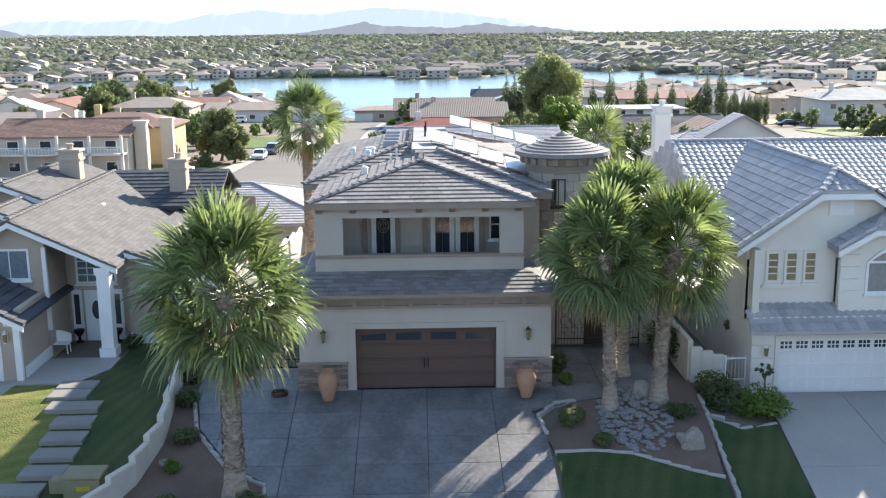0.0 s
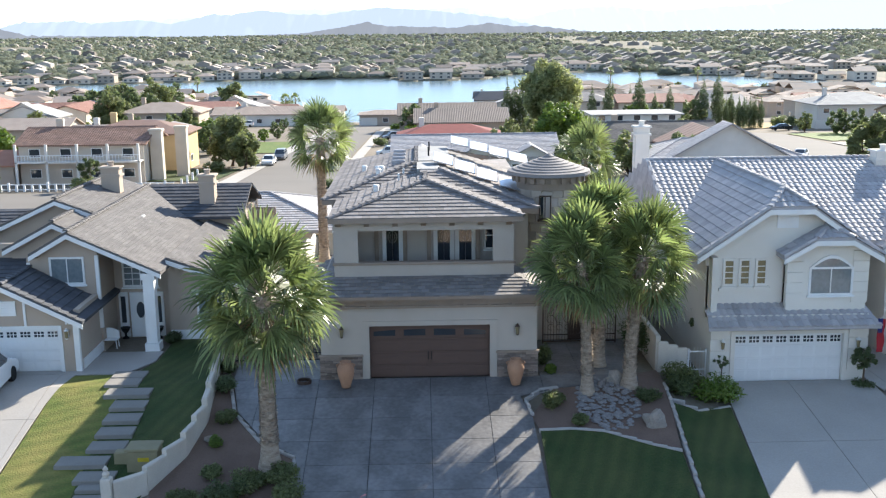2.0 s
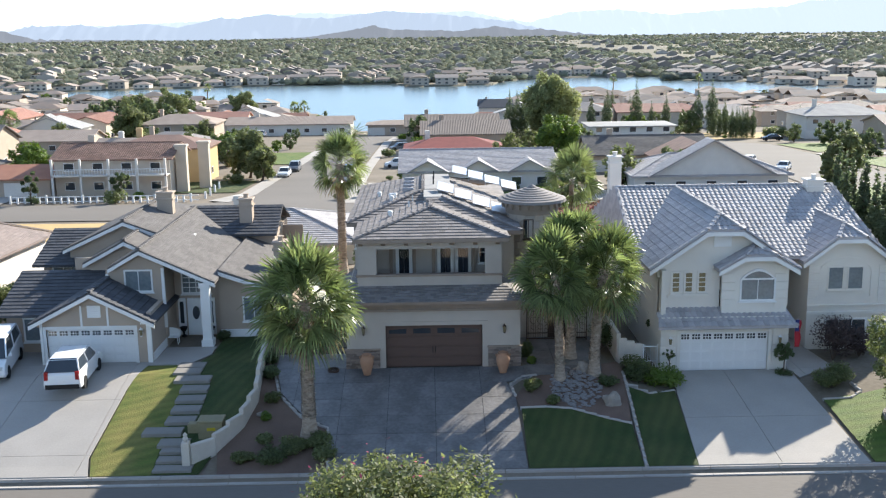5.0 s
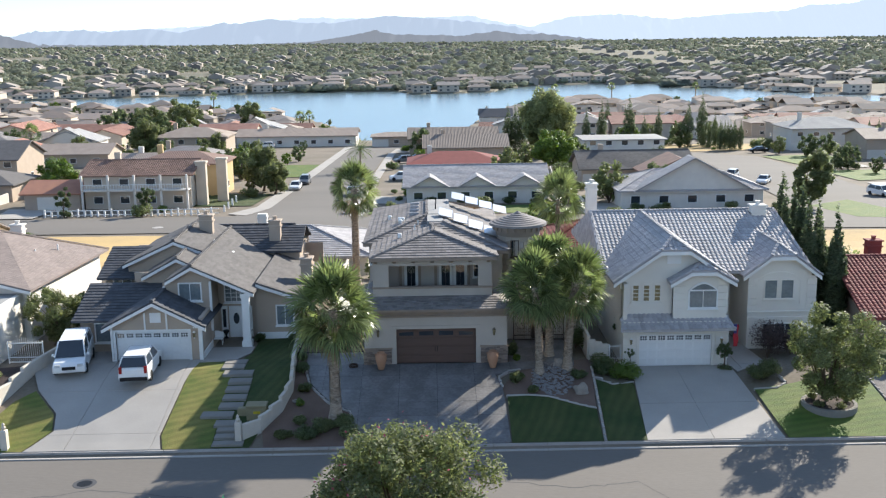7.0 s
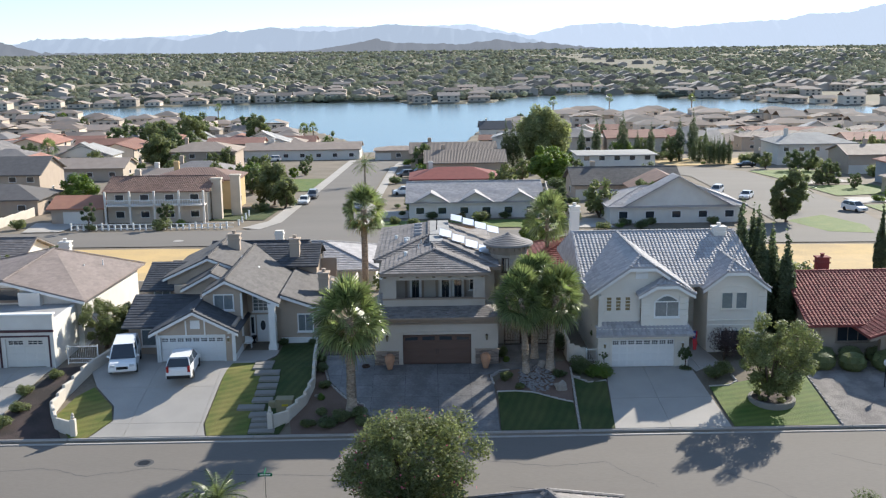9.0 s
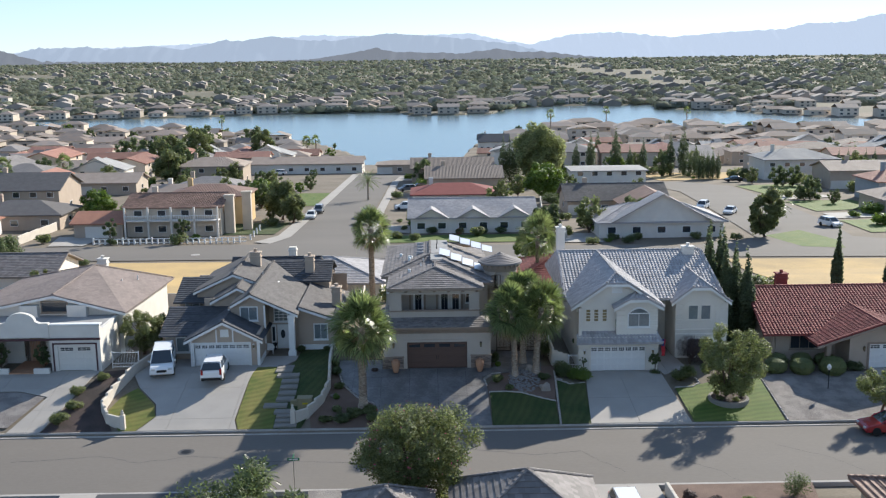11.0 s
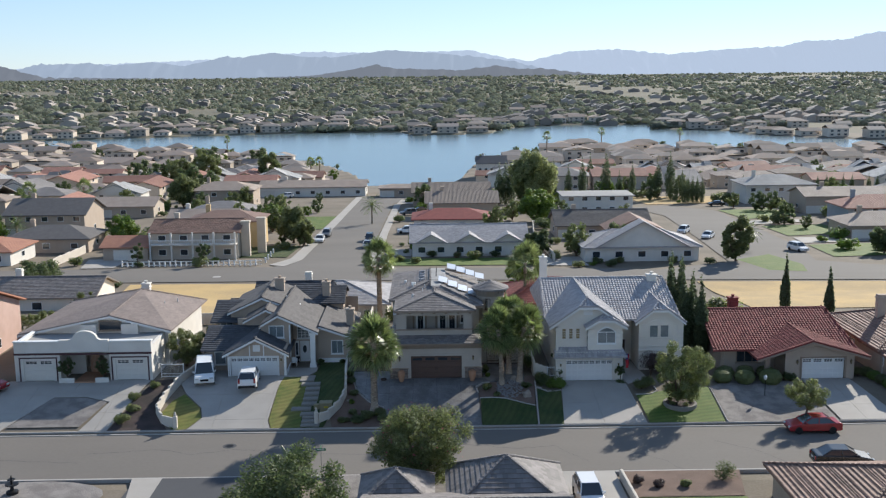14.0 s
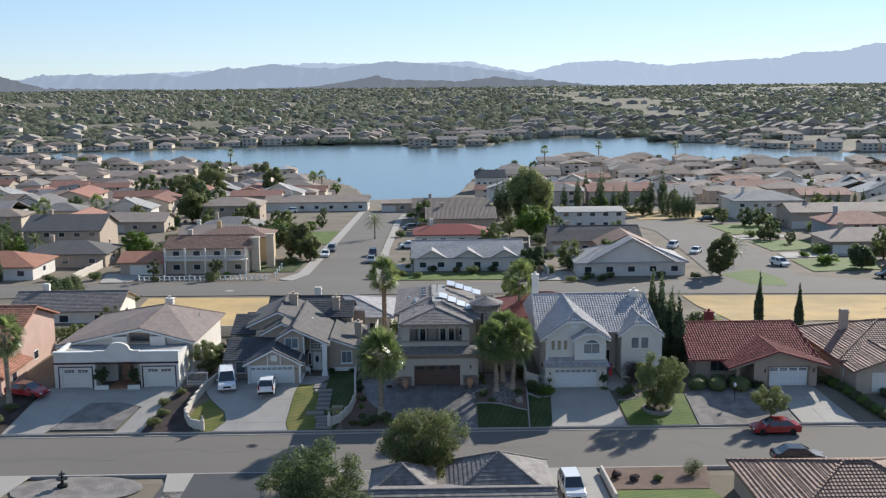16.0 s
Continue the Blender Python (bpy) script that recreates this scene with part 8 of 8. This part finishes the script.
for k, (x, y, s) in enumerate([(20 + i * 1.8, 196, 1.7) for i in range(3)] + [(37 + i * 5.2, 205 + (i % 3) * 6, 1.2 + 0.25 * (i % 4)) for i in range(9)] + [(72 + i * 1.6, 204, 0.95) for i in range(6)] + [(104 + i * 4, 214 + (i % 2) * 3, 0.9) for i in range(11)] + [(70, 300, 1.6), (44, 262, 1.5), (58, 268, 1.7), (-92, 150, 0.8), (-89, 152, 0.8), (-84, 88, 0.7)] + [(73.5 + i * 1.3, 194 + 0.4 * (i % 2), 1.05) for i in range(5)]):
    c = copy_thing(cy, pose(x, y, land(x, y)))
    c.matrix_basis = c.matrix_basis @ Matrix.Scale(s, 4)

# ---- houses by the hundred, on both sides of the lake ----
rnd = random.Random(77)
PROTO = []
for k in range(9):
    PROTO.append(block_house("house", ("tan house with brown tile roof in the lakeside quarter", "cream house with grey roof in the lakeside quarter", "beige house with red tile roof in the lakeside quarter")[k % 3], 0, 0, 15 + (k * 5) % 6, 10 + k % 4, 3.0 if k % 2 else 5.0, (FAR_WALL, FAR_WALL2, FAR_WALL)[k % 3], (FAR_TAN, FAR_GREY, FAR_RED, FAR_TAN, FAR_PALE, FAR_TAN, FAR_GREY, FAR_GREY, FAR_RED)[k],
                             ("hip", "gable_x", "gable_y")[(k * 2) % 3], 0.32, z=-500, wins=2, doors=1 if k % 2 else 0, upper=k % 2 == 0, chim=False, front=1 if k % 3 == 1 else 0, group="lakeside houses"))
spots = []
CUSTOM = [(o.location.x, o.location.y) for o in scene.objects if o.name.startswith("house") and o.parent is None and o.location.z > -400]
y = 128.0
while y < 640:
    x = -440.0 + rnd.uniform(0, 10)
    while x < 440:
        px, py = x + rnd.uniform(-2, 2), y + rnd.uniform(-3, 3)
        x += rnd.uniform(18, 24)
        if abs(px) > 0.5 * (py + 110) + 30 or (-34 < px < 96 and py < 236) or (-42 < px < 24 and py < 425):
            continue
        if any(in_poly(px + a, py + b, LAKE) for a in (-11, 0, 11) for b in (-11, 0, 11)) or any(math.hypot(px - a, py - b) < 22 for a, b in CUSTOM):
            continue
        if in_poly(px, py + 30, LAKE) or (py > 560 and px < -150) or (py > 530 and px > 150):
            continue
        spots.append((px, py))
    y += 24 if y < 300 else 21
for k in range(170):
    px = rnd.uniform(-560, 560)
    py = 770 + abs(rnd.gauss(0, 1)) * 130
    if not any(in_poly(px + a, py + b, LAKE) for a in (-9, 9) for b in (-9, 9)) and abs(px) < 0.46 * (py + 100) + 20 and all(math.hypot(px - a, py - b) > 15 for a, b in spots):
        spots.append((px, py))
for (ax, ay), (bx, by) in zip(LAKE, LAKE[1:]):
    n = int(math.hypot(bx - ax, by - ay) / 18)
    for q in range(n):
        mx, my = ax + (bx - ax) * (q + 0.5) / n, ay + (by - ay) * (q + 0.5) / n
        nx, ny = -(by - ay), bx - ax
        L = math.hypot(nx, ny)
        for sg in (1, -1):
            hx, hy = mx + sg * nx / L * 13, my + sg * ny / L * 13
            if my > 600 and not in_poly(hx, hy, LAKE) and abs(hx) < 520 and all(math.hypot(hx - a, hy - b) > 14 for a, b in spots):
                spots.append((hx, hy))
                break
spots.sort(key=lambda p: p[1])
for k, (px, py) in enumerate(spots[:190]):
    src = PROTO[k % 9 if rnd.random() < 0.7 else rnd.randrange(9)]
    c = copy_thing(src, pose(px, py, land(px, py) + 0.2, 0, 0, rnd.choice((0, 0, 0, 90, 180, -8, 10, 270))))
    c.matrix_basis = c.matrix_basis @ Matrix.Scale(rnd.uniform(0.85, 1.08), 4)
FW, FR, FG = Shape(), Shape(), Shape()
for px, py in spots[190:]:
    w, d, e = rnd.uniform(6, 9.5), rnd.uniform(4.5, 6.5), rnd.choice((3.0, 3.2, 5.4, 5.8))
    z = land(px, py)
    FW.box(px - w, px + w, py - d, py + d, z - 0.5, z + e)
    pl = hip(px - w - 0.6, px + w + 0.6, py - d - 0.6, py + d + 0.6, z + e, 0.34)[0] if rnd.random() < 0.6 else gable(px - w - 0.6, px + w + 0.6, py - d - 0.6, py + d + 0.6, z + e, z + e + d * 0.42, rnd.choice("xy"))[0]
    i = len(FR.v)
    for p in pl:
        FR.face(p)
    for k in range(3):
        for lv in range(1 if e < 4 else 2):
            cx = px - w + (k + 0.5) * 2 * w / 3
            FG.box(cx - 1.0, cx + 1.0, py - d - 0.08, py - d + 0.02, z + 0.8 + lv * 2.7, z + 2.1 + lv * 2.7)
tagged(part("far_house_walls", FW, mat("far_walls_mixed", (0.60, 0.53, 0.45), (0.50, 0.42, 0.34), 0.9, scale=0.02, fine=0.4, isle=0.3, bump=0)), "walls of lakeside houses too far to count", "houses", kind="stuff")
tagged(part("far_house_roofs", FR, mat("far_roofs_mixed", (0.34, 0.26, 0.21), (0.26, 0.225, 0.20), 0.85, scale=0.012, fine=0.3, isle=0.3, mix=0.9, bump=0)), "roofs of lakeside houses too far to count", "roofs", kind="stuff")
tagged(part("far_house_windows", FG, GLASS), "windows of lakeside houses too far to count", "windows", kind="stuff")
for ob in PROTO:
    for o in (*ob.children_recursive, ob):
        bpy.data.objects.remove(o)

# garden planting round the houses behind
SP = [shrub(0, 0, 1.3, 1.4, 700 + k, (LEAF, LEAF_DARK, LEAF_GREY, LEAF_BRIGHT)[k], 700, 0.16, ("green garden shrub behind a house", "dark garden shrub behind a house", "grey-green garden shrub behind a house", "bright garden shrub behind a house")[k], group="garden shrubs", z=-500) for k in range(4)]
def on_road(x, y):
    return (-30 < x < -8 and 60 < y < 230) or (-125 < x < 145 and 48 < y < 86 and not (16 < x < 40 and y > 79)) and not (y < 58 and x < 40) or (50 < x < 80 and 80 < y < 190)
for k in range(420):
    x, y = rnd.uniform(-110, 125), rnd.uniform(26, 215)
    if on_road(x, y) or any(abs(x - a) < 11.5 and abs(y - b) < 7.5 for a, b in CUSTOM) or abs(x) > 0.5 * (y + 110) or (y < 69 and -52 < x < -14) or (y < 66 and 41 < x < 80):
        continue
    c = copy_thing(SP[rnd.randrange(4)], pose(x, y, land(x, y) - 0.05, 0, 0, rnd.uniform(0, 360)))
    c.matrix_basis = c.matrix_basis @ Matrix.Scale(rnd.choice((0.6, 0.8, 1.0, 1.3, 1.9)), 4)
for ob in SP:
    for o in (*ob.children_recursive, ob):
        bpy.data.objects.remove(o)
for pts in ([(-20.5, 21), (-20.5, 30), (-46, 28)], [(-8, 20), (-8, 58), (10, 60)], [(22.5, 86), (22.5, 112), (-4, 112)], [(27, 100), (50, 102)], [(-70, 88), (-70, 106)], [(22, 118), (24, 140), (48, 142)]):
    edging("garden_wall", pts, BLOCK, 0.2, 1.5, "tan block wall between back yards", "wall", piece=4.0)

# trees among those houses
TP = [tree(0, 0, 7, 3.4, 600 + k, (LEAF, LEAF_DARK, LEAF_GREY, LEAF_BRIGHT)[k], 1500, 0.36, 0.2, 0.03, 24, ("green garden tree among the lakeside houses", "dark garden tree among the lakeside houses", "olive garden tree among the lakeside houses", "bright garden tree among the lakeside houses")[k], z=-500, group="lakeside trees") for k in range(4)]
for k in range(470):
    y = rnd.uniform(80, 620)
    x = rnd.uniform(-0.47, 0.47) * (y + 110)
    if on_road(x, y) or (-62 < x < -30 and y < 104) or (-42 < x < 26 and y > 225) or (-26 < x < -10 and y < 235) or (50 < x < 78 and y < 190) or in_poly(x, y, LAKE) or any(math.hypot(x - a, y - b) < 9.5 for a, b in spots) or any(math.hypot(x - a, y - b) < 10 for a, b in CUSTOM):
        continue
    c = copy_thing(TP[rnd.choice((0, 1, 1, 2, 3))], pose(x, y, land(x, y), 0, 0, rnd.uniform(0, 360)))
    c.matrix_basis = c.matrix_basis @ Matrix.Scale(rnd.uniform(0.35, 1.0), 4)
for x, y, s in ((-112, 420, 2.1), (-88, 428, 1.9), (-122, 330, 1.8), (-96, 270, 1.7), (-78, 232, 1.5), (-70, 222, 1.3), (44, 300, 1.3), (330, 520, 2.0)):
    c = copy_thing(TP[1], pose(x, y, land(x, y), 0, 0, x))
    c.matrix_basis = c.matrix_basis @ Matrix.Scale(s, 4)
for ob in TP:
    for o in (*ob.children_recursive, ob):
        bpy.data.objects.remove(o)
for x, y, h in ((66, 470, 15), (112, 560, 12), (-58, 400, 8), (-54, 402, 8), (-130, 560, 9), (158, 540, 12), (-98, 190, 7), (-108, 176, 7), (-104, 128, 5)):
    fan_palm(x, y, h, 1.5, int(x) & 255, 26, 0, r=0.3, z=land(x, y), label="tall distant fan palm by the lake")

# ---- scrub and groves of the far plain ----
ICO = []
g = (1 + 5 ** 0.5) / 2
IV = [Vector(v).normalized() for v in ((-1, g, 0), (1, g, 0), (-1, -g, 0), (1, -g, 0), (0, -1, g), (0, 1, g), (0, -1, -g), (0, 1, -g), (g, 0, -1), (g, 0, 1), (-g, 0, -1), (-g, 0, 1))]
IF = ((0, 11, 5), (0, 5, 1), (0, 1, 7), (0, 7, 10), (0, 10, 11), (1, 5, 9), (5, 11, 4), (11, 10, 2), (10, 7, 6), (7, 1, 8), (3, 9, 4), (3, 4, 2), (3, 2, 6), (3, 6, 8), (3, 8, 9), (4, 9, 5), (2, 4, 11), (6, 2, 10), (8, 6, 7), (9, 8, 1))
s = Shape()
count = 0
while count < 38000:
    y = 800 + 3500 * rnd.random() ** 1.9
    x = rnd.uniform(-0.5, 0.5) * (y + 110)
    if y < 900 and in_poly(x, y, LAKE):
        continue
    if noise.noise((x * 0.004, y * 0.0022, 5)) + 0.6 * noise.noise((x * 0.015, y * 0.008, 9)) < -0.46 + (0.2 if x > 250 and y > 1600 else 0):
        continue
    r = (rnd.uniform(0.8, 2.2) if rnd.random() < 0.85 else rnd.uniform(2.6, 4.6)) * (1 + y / 5200)
    z = land(x, y)
    i = len(s.v)
    s.v += [(x + v.x * r * rnd.uniform(0.7, 1.35), y + v.y * r * rnd.uniform(0.7, 1.35), z + r * 0.45 + v.z * r * rnd.uniform(0.45, 0.8)) for v in IV]
    s.f += [(i + a, i + b, i + c) for a, b, c in IF]
    count += 1
tagged(part("scrub", s, HAZE_LEAF), "olive-green trees and scrub covering the far plain", "woods", kind="stuff")
s = Shape()
for k in range(420):
    y = 860 + 2700 * rnd.random() ** 1.7
    x = rnd.uniform(-0.5, 0.5) * (y + 110)
    w, d, hh = rnd.uniform(5, 9), rnd.uniform(4, 7), rnd.uniform(2.6, 4)
    z = land(x, y) + 1.5
    s.prism([(x - w, z - 2), (x + w, z - 2), (x + w, z + hh), (x, z + hh + 2.5), (x - w, z + hh)], "y", y - d, y + d)
tagged(part("far_houses", s, mat("far_house_pale", (0.37, 0.33, 0.29), (0.29, 0.245, 0.21), 0.9, scale=0.01, fine=0.1, isle=0.4, bump=0)), "scattered pale houses far across the plain", "houses", kind="stuff")
